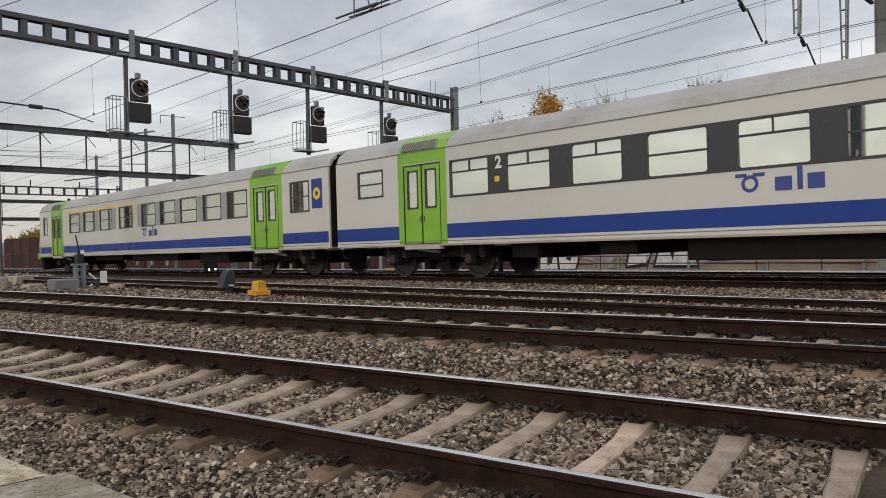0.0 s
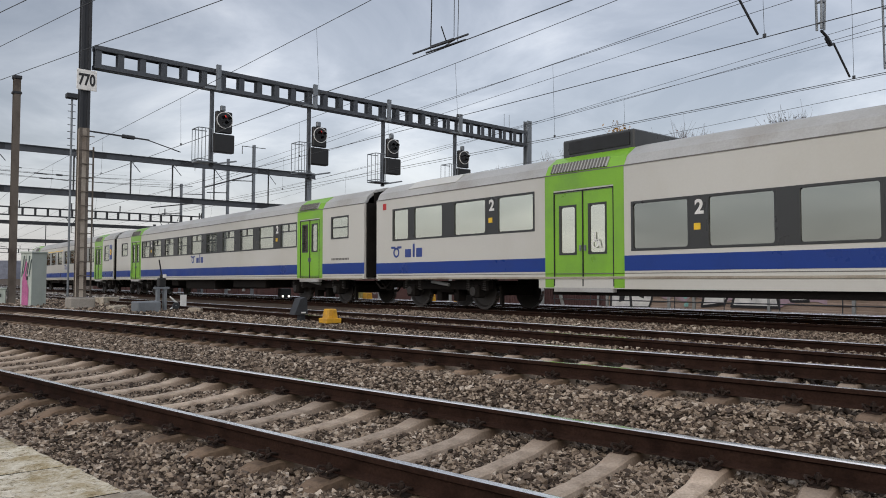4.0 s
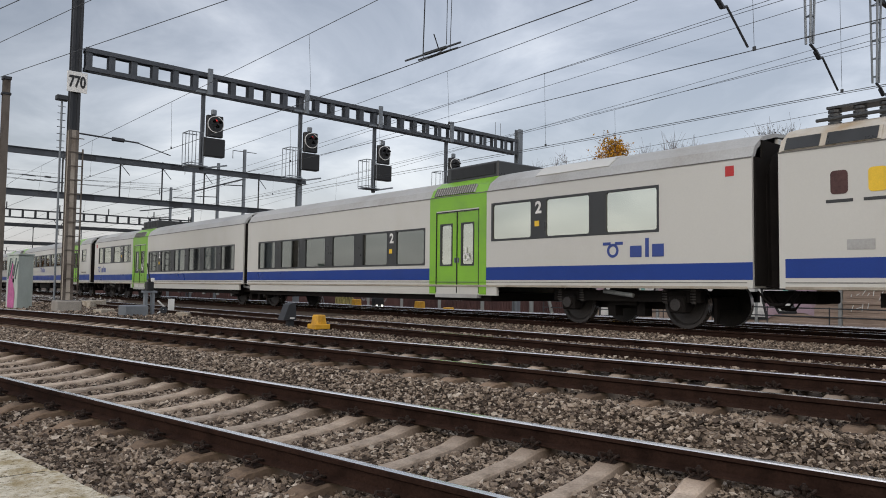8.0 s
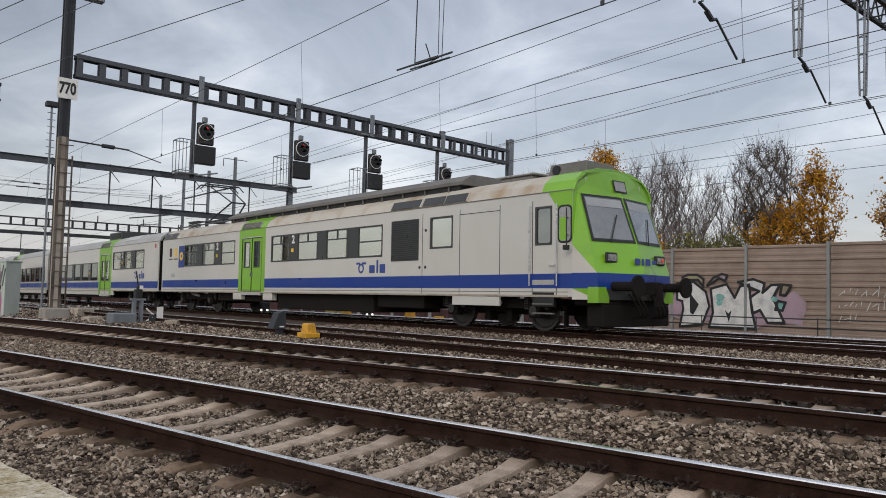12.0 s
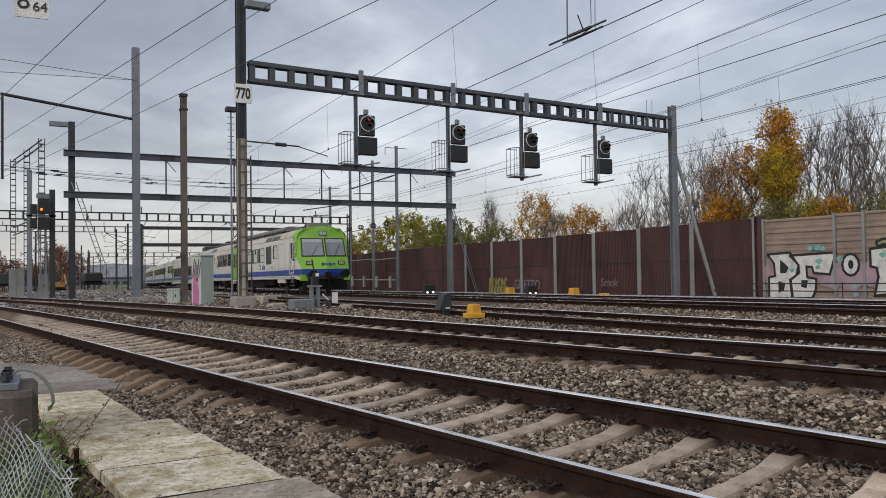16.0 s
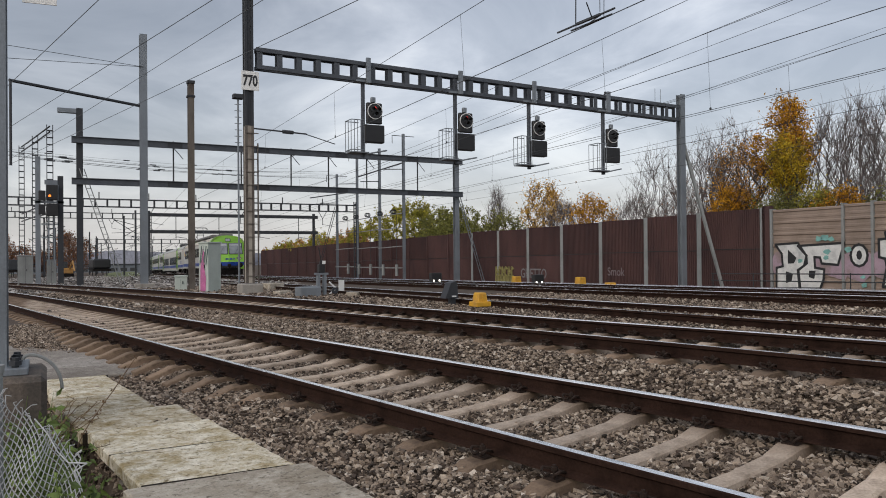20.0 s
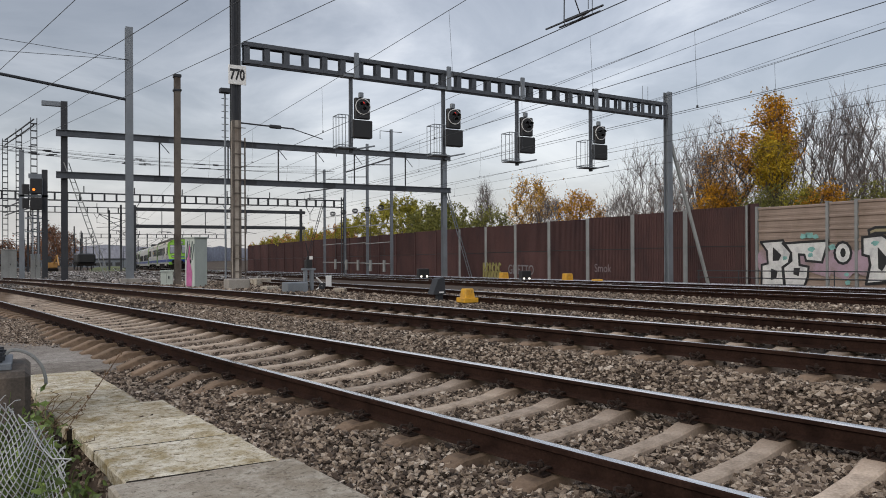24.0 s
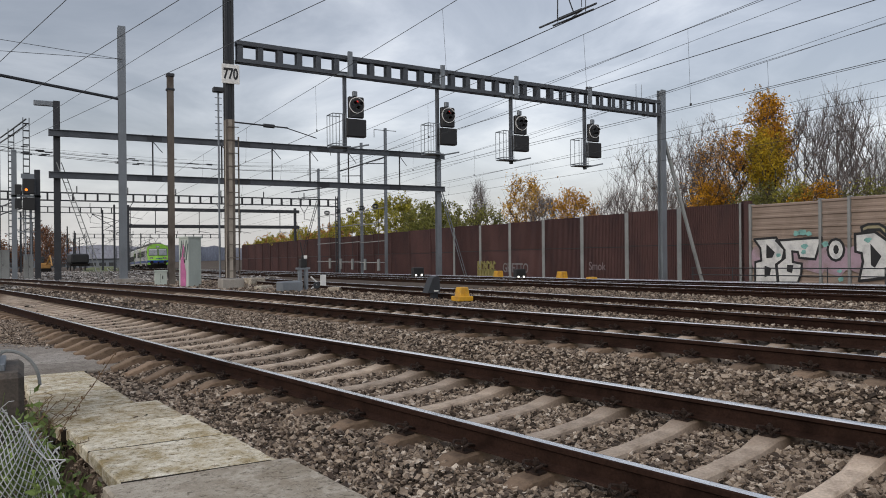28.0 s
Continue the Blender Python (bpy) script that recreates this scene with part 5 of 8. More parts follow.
    # buffers, coupling, hoses, ploughs
    for sx in (-0.88, 0.88):
        bm = bmesh.new()
        rod(bm, (sx, y + way * 0.5, 1.0), (sx, y + way * 1.2, 1.0), 0.1, 12)
        rod(bm, (sx, y + way * 1.2, 1.0), (sx, y + way * 1.25, 1.0), 0.22, 14)
        part("buffer", bm, M_UNDER, car)
    part("coupling", boxes((-0.12, 0.12, *sorted((y + way * 0.7, y + way * 1.1)), 0.85, 1.1), (-0.05, 0.05, *sorted((y + way * 1.05, y + way * 1.2)), 0.6, 1.08)), M_UNDER, car)
    bm = bmesh.new()
    for x in (-0.5, -0.35, -0.2, 0.25, 0.4, 0.55):
        p = Vector((x, y + way * 0.75, 0.85))
        for i in range(7):
            a = math.pi * i / 6
            q = Vector((x + 0.12 * (1 - math.cos(a)) / 2, y + way * (0.75 + 0.2 * math.sin(a)), 0.85 - 0.5 * math.sin(a / 2)))
            if i:
                rod(bm, p, q, 0.025, 5)
            p = q
    part("hose", bm, M_UNDER, car)
    part("plough", boxes((-1.2, 1.2, *sorted((y + way * 0.2, y + way * 0.62)), 0.16, 0.62), (-1.25, 1.25, *sorted((y - way * 0.1, y + way * 0.6)), 0.60, 0.72), bevel=0.03), M_UNDER, car)
    part("skirt", boxes((-1.36, -1.0, *sorted((y + way * 0.35, y + way * 0.62)), 0.66, 0.98)), M_GREEN, car)
    part("skirt", boxes((1.0, 1.36, *sorted((y + way * 0.35, y + way * 0.62)), 0.66, 0.98)), M_GREEN, car)


TAIL_RED = glow("tail_lamp_red", (0.5, 0.07, 0.03), 0.25)


def car_coach():
    def lay(car):
        holes, doors = [], []
        for k in range(10):
            a = 11.80 - 1.653 * k
            holes.append(car_window(car, a, a - 1.14, 1.88, 2.66, style="half" if k in (3, 5, 8) else "vent"))
        holes.append(car_window(car, 15.15, 14.2, 2.05, 2.68, style="half"))
        holes.append(car_window(car, -6.5, -7.45, 2.05, 2.68, style="half"))
        doors += car_door(car, 13.6, 11.95, 0.78, 2.7)
        doors += car_door(car, -4.3, -5.95, 0.78, 2.7)
        return holes, doors
    car = shell("passenger_coach", "white passenger coach with black window band and green doors", -8.35, 16.1, lay)
    d = [(13.6, 11.95), (-4.3, -5.95)]
    stripe(car, rest_of(-8.35, 16.1, d), 0.93, 1.26, M_BLUE, label="blue waist stripe")
    for k in range(9):
        a = 11.80 - 1.653 * k - 1.14
        part("window_band", boxes((-HALF - 0.005, -HALF, a - 0.478, a - 0.035, 1.845, 2.695)), M_BAND, car, "black window band")
    class_two(car, 10.36)
    class_two(car, -2.85)
    emblem(car, 5.2, 4.0, 1.62)
    for k in range(12):
        part("vehicle_mark", boxes((-HALF - 0.005, -HALF, -7.5 + 0.085 * k, -7.44 + 0.085 * k, 1.36, 1.42)), M_HOOD, car)
    bogie(car, 12.8)
    bogie(car, -5.1)
    under_boxes(car, ((3.0, 6.2, 0.38), (7.2, 8.0, 0.5), (-1.6, 1.2, 0.46), (9.5, 10.2, 0.45)))
    gangway(car, -8.99, -8.33)
    return car


def articulated(name, label, hi0, hi1, end, low_wins, hi_wins, door, bogies, logo, two_low, two_hi, lowspan):
    def lay(car):
        holes, doors = [], []
        for a in low_wins:
            holes.append(car_window(car, a, a - 1.22, 1.34, 2.24, style="plain", glass=M_LOWGLASS))
        for a, b in hi_wins:
            holes.append(car_window(car, a, b, 1.86, 2.68, style="plain"))
        doors += car_door(car, *door, 0.58, 2.66, low=True)
        return holes, doors
    car = shell(name, label, hi0, hi1, lay, low=[(*lowspan, 0.56)])
    stripe(car, rest_of(hi0, hi1, [door]), 0.92, 1.22, M_BLUE, label="blue waist stripe")
    ws = sorted(low_wins, reverse=True)
    for a, b in zip(ws, ws[1:]):
        part("window_band", boxes((-HALF - 0.005, -HALF, b + 0.035, a - 1.22 - 0.035, 1.305, 2.275)), M_BAND, car, "dark window band")
    hs = sorted(hi_wins, reverse=True)
    for (a, b), (c, d) in zip(hs, hs[1:]):
        part("window_band", boxes((-HALF - 0.005, -HALF, c + 0.035, b - 0.035, 1.825, 2.715)), M_BAND, car, "dark window band")
    emblem(car, *logo, 1.5)
    class_two(car, two_low, 2.05)
    class_two(car, two_hi)
    for b in bogies:
        bogie(car, b)
    dm = 0.5 * (door[0] + door[1])
    part("air_unit", boxes((-1.0, 1.0, dm - 1.0, dm + 0.9, 3.4, 3.82), bevel=0.03), M_BAND, car, "black roof air unit")
    part("air_unit_grille", boxes((-1.02, -1.0, dm - 0.9, dm + 0.7, 3.5, 3.76)), M_BLACK, car)
    sign = part("wheelchair_sign", ring(bmesh.new(), 0, 0, 0, 0.065, 0.085, 0.003, 16), M_WHITE, car, "white wheelchair symbol on the door pane", m=Matrix.Translation((-HALF - 0.004, dm - 0.32, 1.48)) @ Matrix.Rotation(math.pi / 2, 4, "Z"))
    part("stroke", rods(((0.0, 0, 0.05), (0.0, 0, 0.24)), ((0.0, 0, 0.08), (-0.1, 0, 0.08)), ((-0.1, 0, 0.08), (-0.14, 0, -0.08)), r=0.014, n=4), M_WHITE, sign)
    away = -1 if end == hi1 else 1
    part("warning_mark", extrude(bmesh.new(), [(-HALF - 0.006, 2.72), (-HALF - 0.006, 2.9), (-HALF, 2.9), (-HALF, 2.72)], [(0, end + away * 0.32, 0, 0), (0, end + away * 0.48, 0, 0)]), M_SIGNRED, car, "small red warning mark")
    yy = 0.5 * (hi_wins[1][0] + hi_wins[1][1])
    part("roof_hatch", extrude(bmesh.new(), [(-1.315, 3.235), (-1.035, 3.445), (-0.8, 3.51), (-0.8, 3.44), (-1.0, 3.38), (-1.28, 3.2)], [(0, yy - 1.0, 0, 0), (0, yy + 1.0, 0, 0)]), M_CAR, car)
    for a, b in ((lowspan[0], lowspan[1]),):
        part("low_floor_pan", boxes((-1.3, 1.3, min(a, b) + 0.3, max(a, b) - 0.3, 0.42, 0.62)), M_UNDER, car)
    return car


def car_low_front():
    car = articulated("low_floor_car", "white low-floor car section with wide green door", -27.9, -8.98, -8.98,
                      [-17.8 - 1.62 * k for k in range(6)], [(-9.8, -10.5), (-10.75, -11.95), (-12.41, -13.58), (-14.0, -15.15)],
                      (-15.5, -17.6), (-11.6, -27.95), (-9.75, -10.97), -19.25, -13.8, (-27.6, -15.3))
    gangway(car, -28.3, -27.85)
    return car


def car_low_rear():
    car = articulated("low_floor_car", "white low-floor car section with dented grimy end", -47.35, -28.25, -47.35,
                      [-29.15 - 1.63 * k for k in range(6)], [(-41.05, -42.28), (-42.7, -43.9), (-44.3, -45.5)],
                      (-38.75, -40.85), (-44.45,), (-44.28, -45.5), -37.1, -42.5, (-41.2, -28.5))
    gangway(car, -47.75, -47.3)
    return car


def car_motor():
    def lay(car):
        holes, doors = [], []
        for k, (a, b) in enumerate(((-50.26, -51.45), (-51.98, -53.15), (-53.72, -54.88), (-57.7, -58.88), (-59.42, -60.6), (-61.13, -62.3), (-62.82, -63.96))):
            holes.append(car_window(car, a, b, 1.84, 2.66, style="half" if k in (2, 6) else "vent"))
        holes.append(car_window(car, -66.05, -66.85, 1.97, 2.70, style="plain"))
        holes.append(car_window(car, -69.61, -70.02, 1.91, 2.68, style="plain", glass=M_LOWGLASS))
        doors += car_door(car, -55.27, -57.25, 0.78, 2.7)
        return holes, doors
    car = shell("motor_car", "white electric motor car with green cab and pantograph", -70.6, -47.8, lay, top=M_FASCIA)
    stripe(car, rest_of(-70.6, -47.9, [(-55.27, -57.25)]), 0.95, 1.26, M_BLUE, label="blue waist stripe")
    for a, b in ((-51.45, -51.98), (-53.15, -53.72), (-58.88, -59.42), (-60.6, -61.13), (-62.3, -62.82)):
        part("window_band", boxes((-HALF - 0.005, -HALF, b + 0.035, a - 0.035, 1.805, 2.695)), M_BAND, car, "dark window band")
    class_two(car, -53.42)
    class_two(car, -59.15)
    emblem(car, -62.8, -64.0, 1.5)
    part("grille", boxes((-HALF - 0.01, -HALF, -65.57, -64.4, 1.66, 2.74)), M_BAND, car, "black ventilation grille")
    bm = bmesh.new()
    for i in range(20):
        z = 1.7 + i * 0.052
        box(bm, -HALF - 0.022, -HALF - 0.01, -65.52, -64.45, z, z + 0.02)
    part("louvre", bm, M_BLACK, car)
    for a, c in ((-65.55, -64.35), (-66.5, -65.68), (-67.32, -66.55), (-49.3, -48.55), (-48.45, -47.9)):
        g = part("roof_grille", extrude(bmesh.new(), [(-1.425, 3.05), (-1.315, 3.26), (-1.28, 3.235), (-1.37, 3.04)], [(0, a, 0, 0), (0, c, 0, 0)]), M_BAND, car)
        part("rim", extrude(bmesh.new(), [(-1.415, 3.04), (-1.3, 3.265), (-1.28, 3.25), (-1.37, 3.02)], [(0, a - 0.05, 0, 0), (0, c + 0.05, 0, 0)]), M_FASCIA, g)
    bm = bmesh.new()
    for a in (-65.72, -67.14, -68.5, -69.5, -70.18):
        box(bm, -HALF - 0.003, -HALF, a - 0.008, a + 0.008, 0.8, 2.85)
    box(bm, -HALF - 0.003, -HALF, -68.5, -67.14, 2.72, 2.735)
    part("panel_joint", bm, M_UNDER, car)
    for a in (-69.45, -70.22):
        part("grab_rail", rods(((-HALF - 0.05, a, 1.0), (-HALF - 0.05, a, 2.75)), r=0.016), M_TYRE, car)
    part("service_mark", boxes((-HALF - 0.004, -HALF, -50.2, -49.62, 1.78, 2.68)), M_BLUE, car, "blue service mark field")
    part("service_mark", ring(bmesh.new(), 0, 0, 0, 0.07, 0.18, 0.003), M_LOGOYELLOW, car, "yellow service mark", m=Matrix.Translation((-HALF - 0.008, -49.92, 2.25)) @ Matrix.Rotation(math.pi / 2, 4, "Z"))
    for a, mm in ((-48.75, M_WALLDARK), (-49.3, M_LOGOYELLOW)):
        part("crest", rounded(bmesh.new(), a - 0.13, a + 0.13, 2.25, 2.62, -HALF - 0.006, 0.06), mm, car, "painted shield")
        part("crest_bar", boxes((-HALF - 0.006, -HALF, a - 0.2, a + 0.2, 2.12, 2.17)), M_BAND, car)
    part("vent_plate", boxes((-HALF - 0.006, -HALF, -49.25, -48.85, 1.38, 1.54)), M_CARROOF, car)
    bm = bmesh.new()
    for x in (-HALF - 0.005, -HALF - 0.001):
        bm.faces.new([bm.verts.new((x, p, q)) for p, q in ((-69.95, 3.0), (-70.2, 2.65), (-70.4, 2.36), (-70.6, 2.06), (-70.6, 3.0))])
    part("cab_side_field", bm, M_GREEN, car)
    part("cab_roof_field", extrude(bmesh.new(), [(-HALF - 0.004, 3.0), (-1.406, 3.026), (-1.307, 3.23), (-1.03, 3.43), (-0.6, 3.545), (0, 3.585), (0.6, 3.545), (1.03, 3.43), (1.307, 3.23), (1.406, 3.026), (1.38, 3.0), (1.28, 3.2), (1.0, 3.4), (0, 3.55), (-1.0, 3.40), (-1.28, 3.2), (-1.38, 3.0)], [(0, -70.64, 0, 0), (0, -69.75, 0, 0)]), M_GREEN, car)
    w = part("cab_side_window", rounded(bmesh.new(), -70.60, -70.22, 1.90, 2.70, -HALF - 0.012, 0.11, 6), M_BLACK, car, "rounded black window rim")
    part("pane", rounded(bmesh.new(), -70.565, -70.255, 1.94, 2.66, -HALF - 0.016, 0.09, 6), M_LAMPGLASS, w)
    # green reflection in the side glass, painted as a flat patch
    part("blind", rounded(bmesh.new(), -70.45, -70.27, 1.96, 2.44, -HALF - 0.019, 0.03, 3), M_GREEN, w, "green reflection painted on the pane")
    mirror = part("mirror", rods(((-HALF - 0.02, -70.5, 2.42), (-HALF - 0.14, -70.56, 2.42)), ((-HALF - 0.02, -70.5, 2.06), (-HALF - 0.14, -70.56, 2.06)), ((-HALF - 0.14, -70.56, 2.62), (-HALF - 0.14, -70.56, 1.82)), r=0.014), M_BLACK, car, "folding black mirror arm")
    part("mirror_head", boxes((-HALF - 0.2, -HALF - 0.1, -70.62, -70.5, 1.74, 1.84), bevel=0.01), M_BLACK, mirror)
    recess = part("step_recess", boxes((-HALF - 0.006, -HALF + 0.06, -70.12, -69.52, 0.56, 0.86)), M_BLACK, car, "black step recess under the cab door")
    part("step", boxes((-HALF - 0.05, -HALF + 0.04, -70.1, -69.54, 0.60, 0.63)), M_HOOD, recess)
    part("step", boxes((-HALF - 0.05, -HALF + 0.04, -70.1, -69.54, 0.40, 0.43)), M_HOOD, recess)
    part("kick_plate", boxes((-HALF - 0.008, -HALF, -70.12, -69.5, 1.02, 1.13), bevel=0.004), M_CARROOF, car)
    part("door_handle", boxes((-HALF - 0.03, -HALF, -70.14, -69.98, 1.42, 1.45)), M_TYRE, car)
    for a, zz in ((-65.85, 1.48), (-65.62, 1.48), (-65.85, 2.42)):
        part("latch", rods(((-HALF - 0.012, a, zz), (-HALF, a, zz)), r=0.04, n=10), M_BAND, car)
    part("service_hatch", rounded(bmesh.new(), -68.35, -67.6, 1.35, 2.62, -HALF - 0.004, 0.1, 5), M_CAR, car)
    # roof gear
    sec = [(-1.04, 3.54), (-1.12, 3.54), (-1.12, 3.62), (-0.75, 3.82), (0.75, 3.82), (1.12, 3.62), (1.12, 3.54), (1.04, 3.54)]
    part("roof_hood", extrude(bmesh.new(), sec, [(0, -66.87, 0, 0), (0, -53.6, 0, 0)]), M_HOOD, car, "long grimy resistor hood")
    # black filling under the hood stands in for the shadow in the slit
    part("hood_slit", boxes((-1.03, 1.03, -66.7, -53.7, 3.35, 3.54)), M_BLACK, car)
    rail_ = None
    for k in range(14):
        m = Matrix.Translation((-1.06, -66.3 + 0.95 * k, 3.48))
        if rail_ is None:
            rail_ = part("hood_bracket", boxes((-0.02, 0.03, -0.015, 0.015, -0.1, 0.07)), M_HOOD, car, m=m)
        else:
            share("hood_bracket", rail_, car, m)
    part("roof_box", boxes((-0.45, 0.45, -68.6, -67.5, 3.5, 3.68), bevel=0.06), M_HOOD, car)
    part("roof_box", boxes((-0.5, 0.5, -68.7, -67.4, 3.67, 3.71), bevel=0.02), M_CARROOF, car)
    box2 = part("roof_box", box(bmesh.new(), -0.55, 0.55, -70.3, -69.15, 3.5, 3.80, bevel=0.02, taper=0.06), M_HOOD, car, "grey blower housing")
    part("blower_mouth", rods(((-0.56, -69.42, 3.65), (-0.4, -69.42, 3.65)), r=0.11, n=16), M_BLACK, box2)
    part("insulator_bar", rods(((-0.9, -53.4, 3.56), (-0.9, -48.2, 3.56)), r=0.03), M_BAND, car)
    bm = bmesh.new()
    for a in (-48.3, -48.7, -49.1):
        for i in range(4):
            rod(bm, (-0.4, a, 3.55 + 0.07 * i), (-0.4, a, 3.59 + 0.07 * i), 0.11, 10)
    box(bm, -0.5, -0.1, -49.2, -48.2, 3.82, 3.86)
    part("insulator", bm, M_BAND, car)
    pan = part("pantograph", rods(((-0.55, -50.5, 3.72), (-0.3, -52.1, 4.42), 0.035), ((0.55, -50.5, 3.72), (0.3, -52.1, 4.42), 0.035), ((-0.3, -52.1, 4.42), (-0.45, -50.3, 5.25), 0.028), ((0.3, -52.1, 4.42), (0.45, -50.3, 5.25), 0.028), ((-0.3, -52.1, 4.42), (0.3, -52.1, 4.42), 0.03), ((-0.7, -52.2, 3.7), (0.7, -52.2, 3.7), 0.05), ((-0.7, -50.5, 3.7), (0.7, -50.5, 3.7), 0.05), ((-0.6, -52.2, 3.7), (-0.6, -50.4, 3.7), 0.04), ((0.6, -52.2, 3.7), (0.6, -50.4, 3.7), 0.04), ((-0.6, -50.4, 3.5), (-0.6, -50.4, 3.7), 0.06), ((0.6, -50.4, 3.5), (0.6, -50.4, 3.7), 0.06), ((-0.6, -52.1, 3.5), (-0.6, -52.1, 3.7), 0.06), ((0.6, -52.1, 3.5), (0.6, -52.1, 3.7), 0.06)), M_DARKSTEEL, car, "raised pantograph")
    part("contact_strip", rods(((-0.75, -50.05, 5.3), (0.75, -50.05, 5.3), 0.03), ((-0.75, -50.55, 5.3), (0.75, -50.55, 5.3), 0.03), ((-0.75, -50.05, 5.3), (-0.95, -50.05, 5.1), 0.025), ((0.75, -50.05, 5.3), (0.95, -50.05, 5.1), 0.025), ((-0.75, -50.55, 5.3), (-0.95, -50.55, 5.1), 0.025), ((0.75, -50.55, 5.3), (0.95, -50.55, 5.1), 0.025), ((-0.45, -50.6, 5.26), (-0.45, -50.0, 5.26), 0.02), ((0.45, -50.6, 5.26), (0.45, -50.0, 5.26), 0.02)), M_DARKSTEEL, pan)
    nose(car, -70.6, -1)
    bogie(car, -51.0, 2.7)
    bogie(car, -68.0, 2.7)
    under_boxes(car, ((-57.9, -63.4, 0.26), (-63.6, -65.6, 0.42), (-53.2, -57.6, 0.46)))
    part("skirt_panel", boxes((-HALF - 0.004, -HALF + 0.05, -68.5, -66.9, 0.55, 0.8)), M_CAR, car)
    for a in (-55.2, -57.5):
        part("step_box", boxes((-HALF - 0.004, -HALF + 0.2, a - 0.3, a + 0.35, 0.52, 0.8), bevel=0.02), M_CAR, car)
    return car


CARS = [(car_control(), 16.45, 40.9, 19.3, 37.6), (car_coach(), -8.35, 16.1, -5.1, 12.8), (car_low_front(), -27.9, -8.98, -27.95, -11.6), (car_low_rear(), -47.35, -28.25, -44.45, -28.0), (car_motor(), -70.6, -47.8, -68.0, -51.0)]


# ---- masts, portals and overhead line ----
def on_bed(x, y, dz=-0.05):
    return bed(x, y) + dz


def h_mast(x, y, top, material, label, w=0.26, turn=0.0, footing=0.0, name="overhead_line_mast"):
    m = thing(name, label, "mast", pose(x, y, on_bed(x, y)))
    z0 = on_bed(x, y)
    bm = bmesh.new()
    hbeam(bm, 0, 0, footing * 0.9, top - z0, w, w, 0.022, turn)
    part("post", bm, material, m)
    if footing:
        part("footing", boxes((-0.45, 0.45, -0.4, 0.4, -0.3, footing), bevel=0.02), M_CONC, m, "concrete footing")
    return m


def lattice_post(bm, x, y, z0, z1, w=0.22, d=0.18, pitch=0.45):
    for dx in (-w / 2, w / 2):
        box(bm, x + dx - 0.03, x + dx + 0.03, y - d / 2, y + d / 2, z0, z1)
    z, k = z0 + 0.2, 0
    while z < z1 - 0.1:
        box(bm, x - w / 2 + 0.03, x + w / 2 - 0.03, y - d / 2, y - d / 2 + 0.02, z, z + 0.07)
        box(bm, x - w / 2 + 0.03, x + w / 2 - 0.03, y + d / 2 - 0.02, y + d / 2, z, z + 0.07)
        z += pitch
    return bm


def ladder_strut(parent, a, b, material, name="strut"):
    """A raking strut of two bars joined by rungs."""
    a, b = Vector(a), Vector(b)
    side = Vector((0.9, 0.43, 0)) * 0.15
    bm = rods((a - side, b - side), (a + side, b + side), r=0.035, n=4)
    n = int((b - a).length / 0.4)
    for i in range(1, n):
        p = a.lerp(b, i / n)
        rod(bm, p - side, p + side, 0.022, 4)
    return part(name, bm, material, parent)


brown = h_mast(5.57, 33.6, 8.4, M_RUSTSTEEL, "weathered grey-brown steel mast beside the line", 0.25, 0.0)
part("cap", boxes((-0.16, 0.16, -0.16, 0.16, 9.0, 9.14), bevel=0.02), M_DARKSTEEL, brown)
part("collar", boxes((-0.17, 0.17, -0.15, 0.15, 8.4, 8.5), bevel=0.02), M_DARKSTEEL, brown)
grey = h_mast(4.24, 39.1, 11.85, M_STEEL, "tall pale grey steel mast on a concrete footing", 0.34, 0.0, 0.28)
part("cross_arm", rods(((-0.1, 0, 9.0), (-5.6, -2.9, 9.1)), r=0.07, n=6), M_DARKSTEEL, grey, "long horizontal tube")
part("drop_tube", rods(((-5.55, -2.9, 9.1), (-5.55, -2.9, 5.5)), r=0.06, n=6), M_DARKSTEEL, grey)
part("stay", rods(((0, -0.2, 10.9), (-9, -4, 10.5)), ((0, -0.2, 10.9), (-7, -3.2, 9.9)), r=0.012), M_WIRE, grey)


